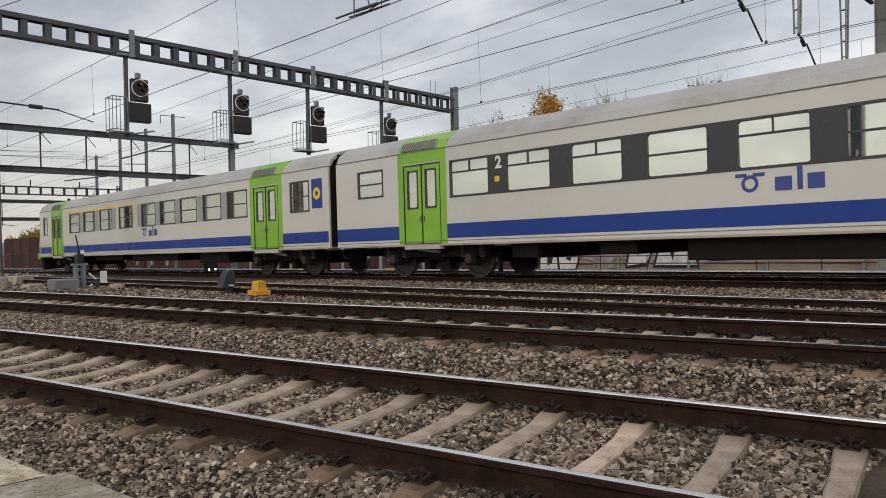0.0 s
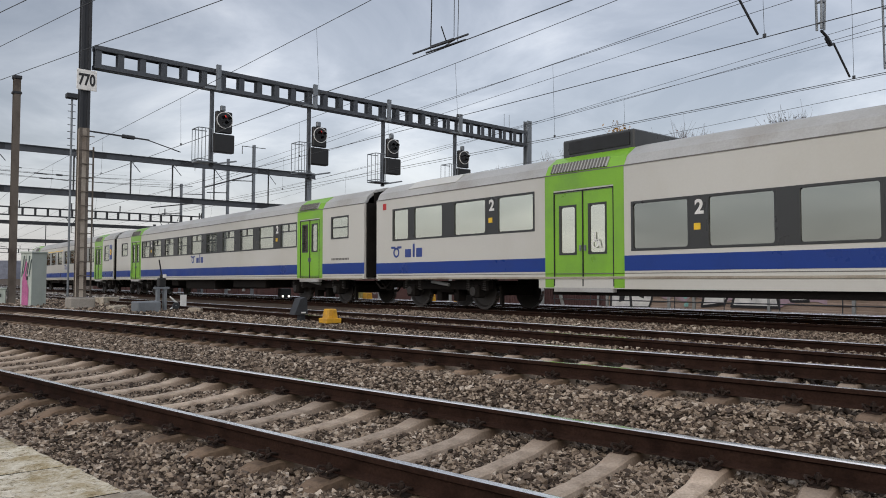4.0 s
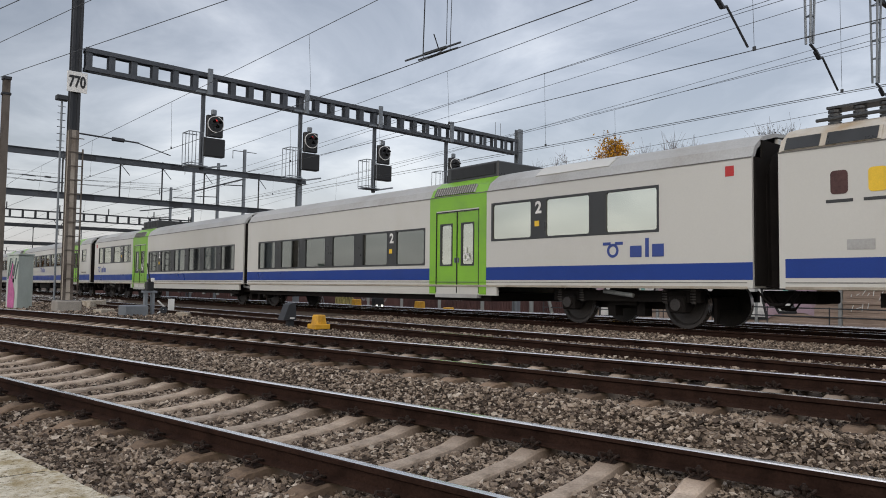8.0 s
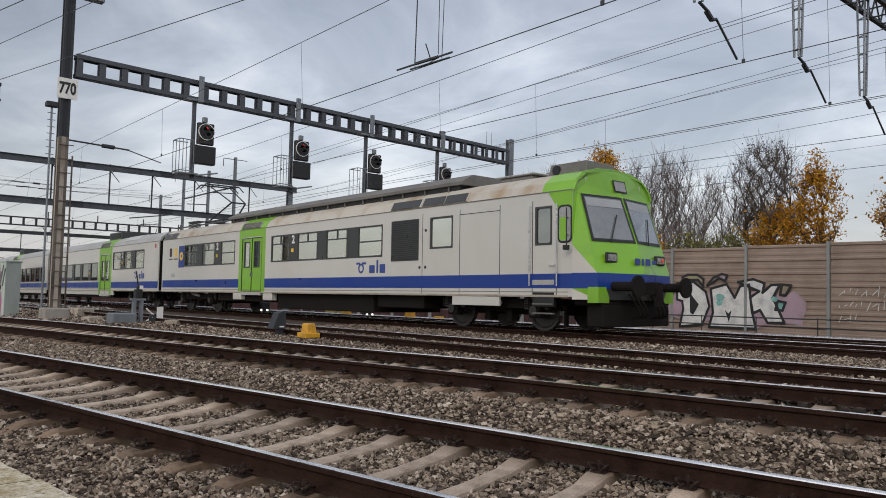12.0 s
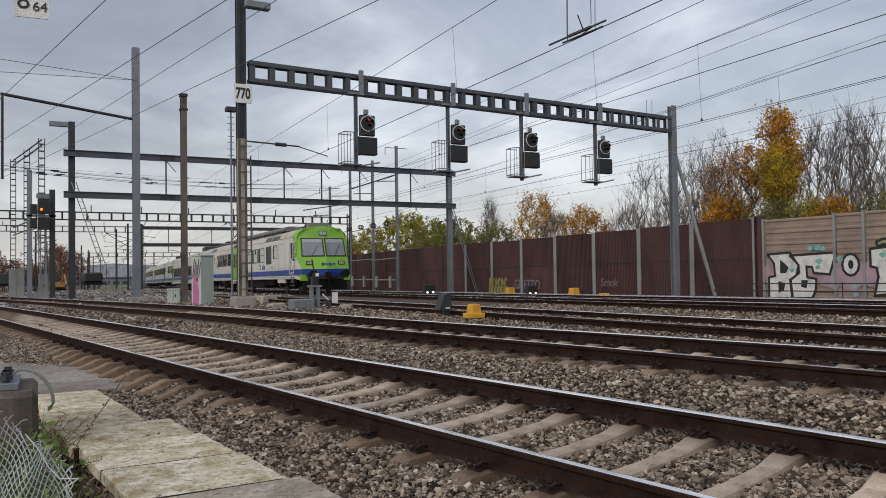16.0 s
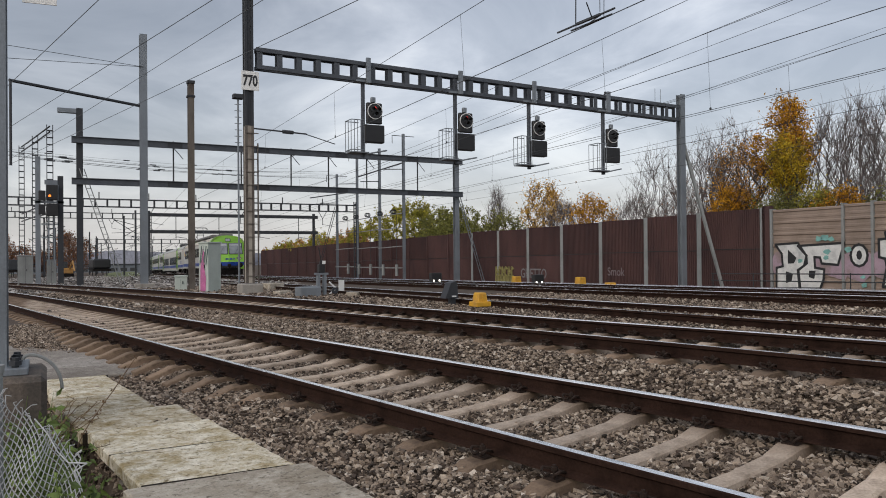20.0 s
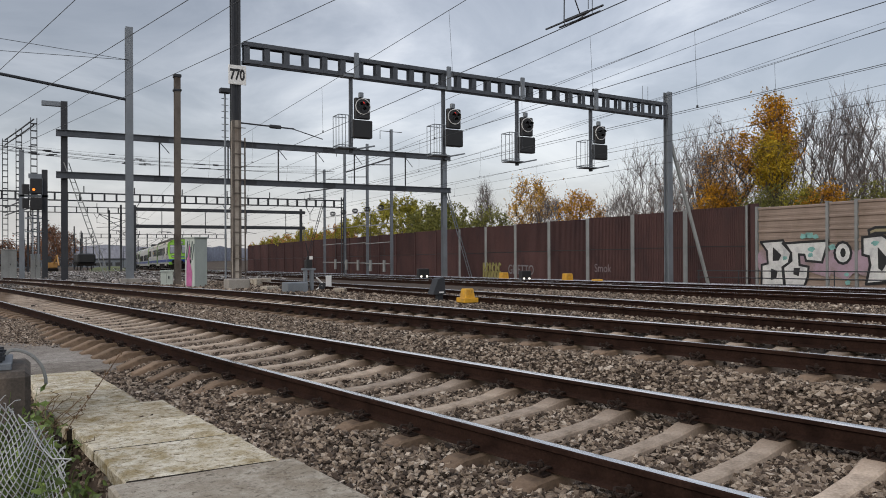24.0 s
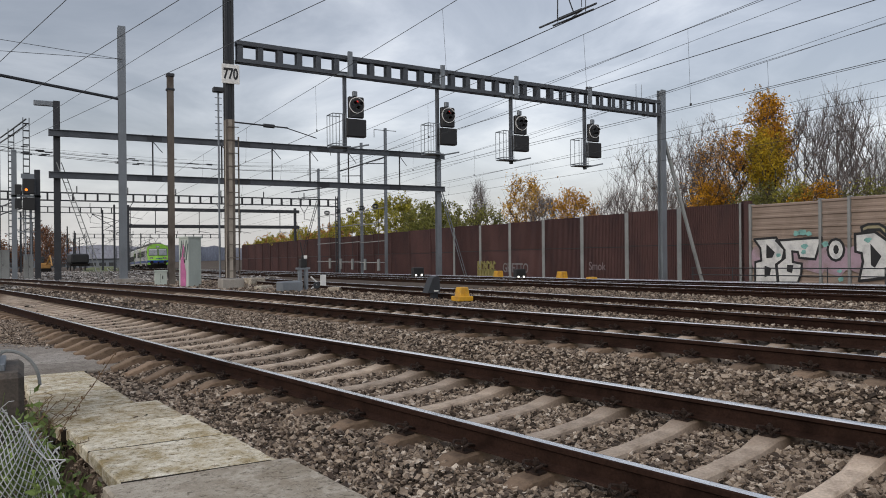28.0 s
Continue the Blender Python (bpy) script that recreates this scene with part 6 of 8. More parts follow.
def double_portal():
    g = thing("line_portal", "wide steel portal with two crossbeams over all the lines", "portal")
    Y = 50.0
    for x, top, mm in ((1.8, 9.95, M_DARKSTEEL), (27.9, 8.35, M_STEEL)):
        bm = bmesh.new()
        hbeam(bm, x, Y, on_bed(x, Y) - 0.3, top, 0.36, 0.36, 0.03)
        part("post", bm, mm, g)
    for z in (7.85, 5.35):
        z -= 0.03
        part("crossbeam", boxes((1.35, 28.3, Y - 0.36, Y - 0.34, z + 0.03, z + 0.36), (1.35, 28.3, Y - 0.45, Y - 0.2, z, z + 0.03), (1.35, 28.3, Y - 0.45, Y - 0.2, z + 0.36, z + 0.39)), M_GIRDER, g)
        for k in range(4):
            part("splice_plate", boxes((6.8 + 5.6 * k, 7.7 + 5.6 * k, Y - 0.375, Y - 0.36, z + 0.05, z + 0.34)), M_DARKSTEEL, g)
    ladder_strut(g, (1.9, Y - 0.1, 6.3), (4.2, Y - 0.1, on_bed(4.2, Y)), M_WPOST)
    ladder_strut(g, (28.0, Y, 5.9), (31.0 - 0.6, Y, on_bed(30, Y) - 0.2), M_STEEL)
    part("lamp_arm", boxes((0.6, 1.8, Y - 0.12, Y + 0.12, 9.62, 9.92), bevel=0.03), M_STEEL, g, "boxy yard lamp")
    for x in (7.2, 11.5, 14.9, 17.6, 20.5, 24.6):
        part("drop_bracket", rods(((x, Y, 5.5), (x, Y, 8.3), 0.05), ((x, Y - 0.2, 5.6), (x + 1.3, Y - 0.2, 5.35), 0.02), ((x, Y, 7.9), (x + 0.6, Y, 7.2), 0.025)), M_DARKSTEEL, g)
    return g


double_portal()
lamp = thing("yard_lamp", "thin climbing-rung mast with a boxy yard lamp", "lamp", pose(9.05, 40.0, on_bed(9.05, 40)))
part("pole", rods(((0, 0, 0), (0, 0, 10.0)), r=0.05, n=8), M_STEEL, lamp)
part("lamp_head", boxes((-0.28, 0.28, -0.2, 0.2, 9.95, 10.2), bevel=0.03), M_DARKSTEEL, lamp)
for k in range(7):
    part("rung", boxes((-0.18, 0.18, -0.012, 0.012, 7.6 + 0.34 * k, 7.63 + 0.34 * k)), M_DARKSTEEL, lamp)


def truss_portal(Y, x0, x1, z, depth, pitch, label, posts):
    g = thing("truss_portal", label, "portal")
    part("bottom_chord", boxes((x0, x1, Y - 0.15, Y + 0.15, z, z + 0.1)), M_DARKSTEEL, g)
    part("top_chord", boxes((x0, x1, Y - 0.15, Y + 0.15, z + depth - 0.1, z + depth)), M_DARKSTEEL, g)
    first = None
    x = x0 + 0.2
    while x < x1:
        m = Matrix.Translation((x, Y, z))
        if first is None:
            first = part("batten", boxes((-0.07, 0.07, -0.12, 0.12, 0.1, depth - 0.1)), M_DARKSTEEL, g, m=m)
        else:
            share("batten", first, g, m)
        x += pitch
    for px, top in posts:
        bm = bmesh.new()
        lattice_post(bm, px, Y, on_bed(px, Y) - 0.3, top)
        part("post", bm, M_DARKSTEEL, g)
    for k in range(int((x1 - x0) / 4)):
        px = x0 + 2 + 4 * k
        part("insulator", rods(((px, Y, z + depth), (px, Y, z + depth + 0.55)), r=0.05), M_DARKSTEEL, g)
        if k % 2:
            part("drop_bracket", rods(((px - 0.4, Y, z), (px, Y, z - 0.7), 0.03), ((px + 0.4, Y, z), (px, Y, z - 0.7), 0.03), ((px, Y, z - 0.7), (px, Y, z - 1.3), 0.03), ((px, Y, z - 1.25), (px + 1.2, Y, z - 1.45), 0.02)), M_DARKSTEEL, g)
    return g


truss_portal(70, -6, 27.4, 5.25, 0.75, 0.95, "far grey truss portal across the yard", ((27.4, 6.3),))
truss_portal(112, -22, 13, 6.3, 0.85, 1.3, "distant truss portal across the yard", ((13, 7.4), (-22, 7.4)))
truss_portal(150, 8, 34, 3.6, 0.8, 1.6, "distant truss portal across the yard", ((8, 4.6), (34, 4.6)))


def far_portal(Y, x0, x1, z1, z2):
    g = thing("line_portal", "distant steel portal with two crossbeams", "portal", group="distant portals")
    for x in (x0, x1):
        part("post", boxes((x - 0.15, x + 0.15, Y - 0.15, Y + 0.15, on_bed(x, Y) - 0.3, z1 + 0.7)), M_DARKSTEEL, g)
    for z in (z1, z2):
        part("crossbeam", boxes((x0 - 0.5, x1 + 0.5, Y - 0.35, Y - 0.17, z, z + 0.42)), M_DARKSTEEL, g)
    ladder_strut(g, (x1 + 0.1, Y, z1 - 1.2), (x1 + 2.0, Y, on_bed(x1, Y)), M_WPOST)
    for k in range(4):
        x = x0 + (k + 0.6) * (x1 - x0) / 4
        part("drop_bracket", rods(((x, Y, z2 - 0.6), (x, Y, z1 + 0.3), 0.05), ((x, Y, z2 - 0.4), (x + 1.3, Y, z2 - 0.6), 0.03)), M_DARKSTEEL, g)


far_portal(98, 11.2, 32.3, 6.0, 3.9)


def tension_masts():
    """The cluster of anchor masts in front of the barrier, tied by rails and carrying the weights."""
    g = thing("anchor_mast_row", "row of tall anchor masts tied by rails with tension weights", "mast")
    spots = [(28.6, 78.5, 10.0), (28.6, 72.4, 11.6), (28.6, 66.5, 11.3), (28.6, 61.0, 11.9)]
    for x, y, top in spots:
        bm = bmesh.new()
        hbeam(bm, x, y, on_bed(x, y) - 0.3, top, 0.22, 0.22)
        part("post", bm, M_STEEL, g)
    for (x, y, _), (x2, y2, _) in zip(spots, spots[1:]):
        for z in (1.6, 3.3, 4.6):
            part("tie_rail", rods(((x - 0.2, y, z), (x2 - 0.2, y2, z + 0.12)), r=0.05, n=4), M_WPOST, g)
        part("tie_rail", rods(((x - 0.2, y, 0.0 - 0.3), (x2 - 0.2, y2, -0.25)), r=0.06, n=4), M_WPOST, g)
    for k in range(5):
        y = 62 + 3.1 * k
        part("tension_weight", rods(((28.3, y, -1.0), (28.3, y, 0.05)), r=0.14, n=8), M_WPOST, g, "pale stack of tension weights")
        part("weight_rope", rods(((28.3, y, 0.05), (28.3, y, 4.6)), r=0.02, n=4), M_WIRE, g)
        bm = bmesh.new()
        for i in range(3):
            ring(bm, 28.2 - 0.1 * i, y + 0.2, 4.9, 0.16, 0.22, 0.04, 12)
        part("tension_wheel", bm, M_DARKSTEEL, g)
    for (x, y, top), dx in zip(spots, (1.2, 0.9, 0.0, 1.1)):
        part("bracket", rods(((x - dx, y, top - 0.2), (x + dx, y, top - 0.2), 0.03), ((x - dx, y, top - 0.2), (x - dx, y, top - 0.9), 0.03), ((x, y, top - 3.2), (x - 2.0, y, top - 3.3), 0.04)), M_DARKSTEEL, g)
    part("boom", rods(((28.6, 61, 9.3), (26.2, 66, 8.4)), r=0.07, n=4), M_DARKSTEEL, g)
    part("boom", rods(((28.6, 72.4, 7.6), (24, 74, 6.9)), r=0.07, n=4), M_DARKSTEEL, g)
    ladder_strut(g, (28.5, 78.6, 6.4), (28.0, 84.0, -1.6), M_DARKSTEEL)
    return g


tension_masts()


def signal_cluster_left():
    """Lattice masts with a falling crossbeam, and a yard signal showing yellow."""
    g = thing("lattice_portal", "dark lattice masts joined by a sloping crossbeam", "portal")
    spots = [(0.27, 66.0, 11.4), (-0.82, 72.5, 11.4), (-2.02, 80.0, 11.5)]
    for x, y, top in spots:
        bm = bmesh.new()
        lattice_post(bm, x, y, on_bed(x, y) - 0.3, top, 0.42, 0.3, 0.55)
        part("post", bm, M_DARKSTEEL, g)
    for (x, y, t), (x2, y2, t2_) in zip(spots, spots[1:]):
        for dz in (-0.1, -0.55):
            part("crossbeam", rods(((x, y, t + dz), (x2, y2, t2_ + dz)), r=0.06, n=4), M_DARKSTEEL, g)
        part("gantry_walk", rods(((x, y, 5.2), (x2, y2, 5.1)), ((x, y, 4.5), (x2, y2, 4.4)), r=0.06, n=4), M_DARKSTEEL, g)
    s = thing("yard_signal", "black yard signal on a grey post showing a yellow light", "railway signal", pose(0.2, 58, on_bed(0.2, 58)))
    z0 = on_bed(0.2, 58)
    part("post", boxes((-0.86, -0.54, -0.1, 0.1, 0, 7.9 - z0)), M_STEEL, s)
    part("post", boxes((0.5, 0.86, -0.1, 0.1, 0, 6.6 - z0)), M_DARKSTEEL, s)
    head = part("head", boxes((-0.18, 0.52, -0.35, -0.15, 4.92 - z0, 5.95 - z0), bevel=0.03), M_BLACK, s)
    part("rim", boxes((-0.22, 0.56, -0.15, -0.1, 4.88 - z0, 5.99 - z0)), M_STEEL, head)
    part("lit_lens", rods(((0.02, -0.39, 5.19 - z0), (0.02, -0.36, 5.19 - z0)), r=0.085, n=12), glow("yellow_lens", (1.0, 0.22, 0.02), 1.6), head, "lit yellow lens")
    part("route_box", boxes((-0.2, 0.54, -0.4, -0.1, 3.8 - z0, 4.66 - z0), bevel=0.03), M_BLACK, s)
    for lo, hi in ((4.85, 5.55), (3.9, 4.6)):
        part("side_head", boxes((-0.66, -0.25, -0.3, -0.1, lo - z0, hi - z0), bevel=0.03), M_BLACK, s)
    for a, b, c, d in ((-0.9, 0.9, 4.7, 4.84), (-0.3, 0.5, 6.0, 6.3), (-0.1, 0.0, 0.4, 4.0), (0.24, 0.34, 0.4, 4.0), (-0.5, 0.6, 3.2, 3.3), (-0.5, 0.6, 2.3, 2.38)):
        part("bracket", boxes((a, b, -0.1, 0.1, c - z0, d - z0)), M_STEEL, s)
    return g


signal_cluster_left()


def cabinet(x, y, w, d, h, material, label, graffiti=False, turn=0.0):
    c = thing("switch_cabinet", label, "cabinet", pose(x, y, on_bed(x, y), 0, 0, turn))
    part("body", boxes((-w / 2, w / 2, -d / 2, d / 2, 0, h), bevel=0.015), material, c)
    part("lid", boxes((-w / 2 - 0.03, w / 2 + 0.03, -d / 2 - 0.03, d / 2 + 0.03, h, h + 0.06), bevel=0.01), material, c)
    part("door_joint", boxes((-0.006, 0.006, -d / 2 - 0.003, -d / 2, 0.15, h - 0.08)), M_BLACK, c)
    part("handle", boxes((0.06, 0.1, -d / 2 - 0.03, -d / 2, h * 0.5, h * 0.5 + 0.14)), M_BLACK, c)
    if graffiti:
        bm = bmesh.new()
        pts = [(-0.32, 0.05), (0.25, 0.05), (0.30, 0.6), (0.1, 1.0), (0.22, 1.5), (-0.05, 1.75), (-0.2, 1.3), (-0.3, 0.9)]
        bm.faces.new([bm.verts.new((a * w, -d / 2 - 0.012, b)) for a, b in pts])
        part("graffiti", bm, surf("pink_spray", (0.48, 0.13, 0.30), 0.6, vary=0.3, scale=5, bump=0), c, "pink spray paint")
        bm = bmesh.new()
        for k in range(5):
            a = -0.35 + 0.16 * k
            rod(bm, (a * w, -d / 2 - 0.008, 1.1 + 0.1 * (k % 2)), ((a + 0.2) * w, -d / 2 - 0.008, 1.85 - 0.12 * (k % 3)), 0.022, 4)
        part("graffiti", bm, surf("grey_spray", (0.12, 0.16, 0.15), 0.6, vary=0.2, bump=0), c, "grey-green tag")
    return c


M_CABINET = surf("pale_green_cabinet", (0.42, 0.47, 0.43), 0.55, vary=0.12, scale=2, fine=30, bump=0.05, streak=0.6)
cabinet(5.73, 30.4, 0.58, 0.62, 1.95, M_CABINET, "pale green trackside cabinet with pink graffiti", True, -63)
cabinet(5.15, 33.8, 0.5, 0.4, 0.62, M_CABINET, "low pale green trackside cabinet", False, -10)
cabinet(-1.3, 60, 0.95, 0.6, 2.1, M_WPOST, "pale grey trackside cabinet with a tag")
cabinet(0.32, 60.2, 0.62, 0.5, 1.75, M_WPOST, "grey trackside cabinet on legs")


def yellow_box(x, y, s=0.42, h=0.42, dz=0.02):
    c = thing("track_equipment_box", "yellow painted trackside equipment cover on the ballast", "equipment box", pose(x, y, on_bed(x, y, dz)), group="yellow covers")
    part("cover", box(bmesh.new(), -s / 2, s / 2, -s / 2, s / 2, 0.04, h, bevel=0.02, taper=0.025), M_YELLOW, c)
    part("foot", boxes((-s / 2 - 0.05, s / 2 + 0.05, -s / 2 - 0.04, s / 2 + 0.04, -0.04, 0.06), bevel=0.01), M_YELLOW, c)
    part("ridge", boxes((-0.012, 0.012, -s / 2 - 0.006, -s / 2 + 0.03, 0.06, h - 0.03)), M_YELLOW, c)


yellow_box(8.0, 13.35, 0.25, 0.25, 0.07)
for x, y in ((19.1, 28.6), (19.3, 24.2), (19.5, 22.6)):
    yellow_box(x, y, 0.36, 0.40 if y != 22.6 else 0.2)


def dwarf_hood():
    c = thing("dwarf_signal", "grey sheet-metal dwarf signal seen from behind", "dwarf signal", pose(7.95, 14.6, on_bed(7.95, 14.6, 0.04)))
    sec = [(-0.16, 0.12), (-0.02, 0.46), (0.10, 0.50), (0.14, 0.46), (0.16, 0.12)]
    part("hood", extrude(bmesh.new(), sec, [(0, -0.12, 0, 0), (0, 0.14, 0, 0)]), M_DARKSTEEL, c)
    part("stem", boxes((0.0, 0.13, -0.06, 0.06, -0.1, 0.2)), M_DARKSTEEL, c)
    part("plate", boxes((0.0, 0.11, -0.126, -0.12, 0.15, 0.18)), M_WHITE, c)
    s = thing("dwarf_signal", "small black dwarf signal showing two white lights", "dwarf signal", pose(14.9, 28.6, on_bed(14.9, 28.6)))
    s2 = thing("dwarf_signal", "small black dwarf signal showing two white lights", "dwarf signal", pose(18.6, 26.2, on_bed(18.6, 26.2)))
    for q in (s, s2):
        part("housing", boxes((-0.26, 0.26, -0.1, 0.12, 0.1, 0.55), (-0.1, 0.1, -0.05, 0.05, -0.1, 0.1), bevel=0.02), M_BLACK, q)
        for dx in (-0.14, 0.14):
            part("lit_lens", rods(((dx, -0.13, 0.22), (dx, -0.1, 0.22)), r=0.04, n=10), LAMP_WHITE, q)


LAMP_WHITE = glow("white_lens", (1.0, 0.95, 0.85), 2.0)
dwarf_hood()


def point_lever():
    c = thing("point_machine", "grey point machine with an upright lantern stand", "point machine", pose(7.45, 21.9, on_bed(7.45, 21.9)))
    part("motor_box", boxes((-0.75, -0.1, -0.3, 0.3, 0, 0.34), bevel=0.02), M_STEEL, c)
    part("stand", boxes((-0.14, -0.06, -0.08, 0.08, 0.0, 0.75), (0.06, 0.14, -0.08, 0.08, 0.0, 0.75), (-0.2, 0.2, -0.1, 0.1, 0.7, 0.76)), M_STEEL, c)
    part("lantern", boxes((-0.1, 0.1, -0.1, 0.1, 0.76, 1.02), (-0.05, 0.05, -0.05, 0.05, 1.02, 1.12), bevel=0.02), M_BLACK, c)
    part("glass", boxes((0.0, 0.1, -0.115, -0.1, 1.03, 1.13)), M_WHITE, c)
    part("counter_arm", rods(((0.02, 0, 1.0), (-0.08, 0, 1.55)), r=0.02), M_BLACK, c)
    part("counterweight", ring(bmesh.new(), 0.45, 0.0, 0.2, 0.03, 0.1, 0.08, 14), M_DARKSTEEL, c)
    w = thing("marker_board", "white board with a black arrow beside the points", "sign", pose(8.25, 22.6, on_bed(8.25, 22.6)))
    part("board", boxes((0.02, 0.2, -0.02, 0.02, 0.0, 0.5)), M_WHITE, w)
    part("arrow", rods(((-0.3, 0, 0.45), (-0.08, 0, 0.25)), ((-0.3, 0, 0.05), (-0.08, 0, 0.25)), r=0.03, n=4), M_WHITE, w)
    for x, y, sx, sy, sz in ((8.2, 30.2, 0.35, 0.3, 0.3), (8.3, 21.0, 0.28, 0.25, 0.16), (8.05, 17.9, 0.9, 0.35, 0.05), (7.0, 24.6, 0.25, 0.2, 0.16)):
        b = thing("cable_pit_cover", "weathered concrete cable pit cover in the ballast", "concrete block", pose(x, y, on_bed(x, y), 0, 0, 20), group="concrete covers")
        part("block", boxes((-sx, sx, -sy, sy, -0.1, sz), bevel=0.02), M_SLAB, b)


point_lever()


def overhead_line():
    """Contact wire, carrying wire and droppers above every through line; the carrying wire's heights at 10, 25 and 40 m along."""
    for fn, y1, h, rise in ((t3, 160, 5.35, (7.0, 6.95, 6.9)), (t4, 220, 5.4, (7.1, 6.7, 6.5)), (t5, 220, 5.4, (7.95, 7.4, 6.75)), (t6, 220, 5.45, (7.6, 7.0, 6.7)), (t7, 220, 5.4, (7.0, 6.6, 6.3))):
        w = thing("overhead_line", "dark contact wire hung from a carrying wire by droppers", "overhead wire", group="overhead wires")
        ys = [-5 + k * 3.0 for k in range(int((y1 + 5) / 3) + 1)]
        low, high = [], []
        for y in ys:
            wob = 0.25 * math.cos(2 * math.pi * (y - 7) / 86)
            x = fn(y)
            z = level(x, y)
            u = (min(y, 50) - 10) / 15
            up = rise[0] + (rise[1] - rise[0]) * u + (rise[2] - 2 * rise[1] + rise[0]) * u * (u - 1) / 2
            if y > 50:
                up += (6.2 - up) * min(1, (y - 50) / 20)
            low.append((x + wob, y, z + h))
            high.append((x + wob * 0.5, y, z + up))
        part("contact_wire", cable(bmesh.new(), low, 0.0095), M_WIRE, w)
        part("carrying_wire", cable(bmesh.new(), high, 0.008), M_WIRE, w)
        for k in range(1, len(ys) - 1, 3):
            if ys[k] < 60:
                part("dropper", rods((low[k], high[k]), r=0.005, n=3), M_WIRE, w)
                part("clamp", boxes((low[k][0] - 0.015, low[k][0] + 0.015, ys[k] - 0.03, ys[k] + 0.03, low[k][2] - 0.01, low[k][2] + 0.07)), M_WIRE, w)
    # single wires: places across at 10 and 40 m along, height over the rails
    for xa, xb, h in ((2.05, -4.6, 5.9), (3.7, -3.8, 5.75), (5.85, -1.65, 5.75), (5.9, -0.3, 7.0), (18.6, 20.9, 7.9), (17.95, 18.0, 5.4), (22.2, 26.5, 8.1), (23.0, 25.3, 8.1), (16.9, 18.3, 7.5), (29.4, 29.6, 7.0)):
        w = thing("feeder_wire", "thin dark feeder wire along the line", "overhead wire", group="overhead wires")
        pts = [(xa + (xb - xa) * (y - 10) / 30, y, level(min(31, xa + (xb - xa) * (y - 10) / 30), y) + h) for y in range(-5, 63, 4)]
        part("wire", cable(bmesh.new(), pts, 0.0075), M_WIRE, w)
    # cross-span wires over the yard beyond the double portal
    rng = random.Random(31)
    for k in range(9):
        w = thing("cross_span_wire", "thin sagging wire slung across the far yard", "overhead wire", group="overhead wires")
        a = Vector((-9 + rng.uniform(-1, 1), 53 + 1.3 * k, 8.0 + 0.2 * k))
        b = Vector((24 + rng.uniform(-2, 2), 64 + 1.4 * k, 7.9 + 0.26 * k))
        pts = []
        for i in range(17):
            u = i / 16
            p = a.lerp(b, u)
            pts.append((p.x, p.y, p.z - (0.5 + 0.12 * (k % 4)) * 4 * u * (1 - u)))
        part("wire", cable(bmesh.new(), pts, 0.011), M_WIRE, w)
        for i in (5, 8, 11):
            part("insulator", rods((Vector(pts[i]) - Vector((0.25, 0.05, 0)), Vector(pts[i]) + Vector((0.25, 0.05, 0))), r=0.045, n=6), M_WIRE, w)
    s = thing("section_insulator", "slender section insulator in the contact wire with hanger wires", "insulator", pose(9.05, 11.0, level(9, 11) + 5.3))
    part("runner", rods(((-0.12, -0.85, 0.0), (-0.1, 0.85, 0.02)), ((0.12, -0.5, 0.03), (0.12, 0.7, 0.05)), r=0.02, n=5), M_WIRE, s)
    part("insulating_rod", rods(((0, -0.3, 0.06), (0, 0.35, 0.07)), r=0.035, n=6), M_WIRE, s)
    part("horn", rods(((-0.1, -0.2, 0.02), (-0.35, -0.35, 0.22)), ((0.1, 0.2, 0.02), (0.3, 0.0, 0.2)), r=0.012, n=4), M_WIRE, s)
    part("hanger", rods(((-0.12, -0.45, 0.05), (-0.12, -0.45, 2.2)), ((0.1, -0.3, 0.05), (0.1, -0.35, 2.2)), ((-0.05, 0.35, 0.05), (-0.05, 0.3, 2.2)), ((0.12, 0.55, 0.05), (0.12, 0.5, 2.2)), r=0.007, n=4), M_WIRE, s)


overhead_line()


M_SOOT = surf("sooty_concrete", (0.13, 0.105, 0.085), 0.9, vary=0.5, scale=2.5, fine=40, bump=0.4, tint=(0.05, 0.042, 0.036), streak=0.8)


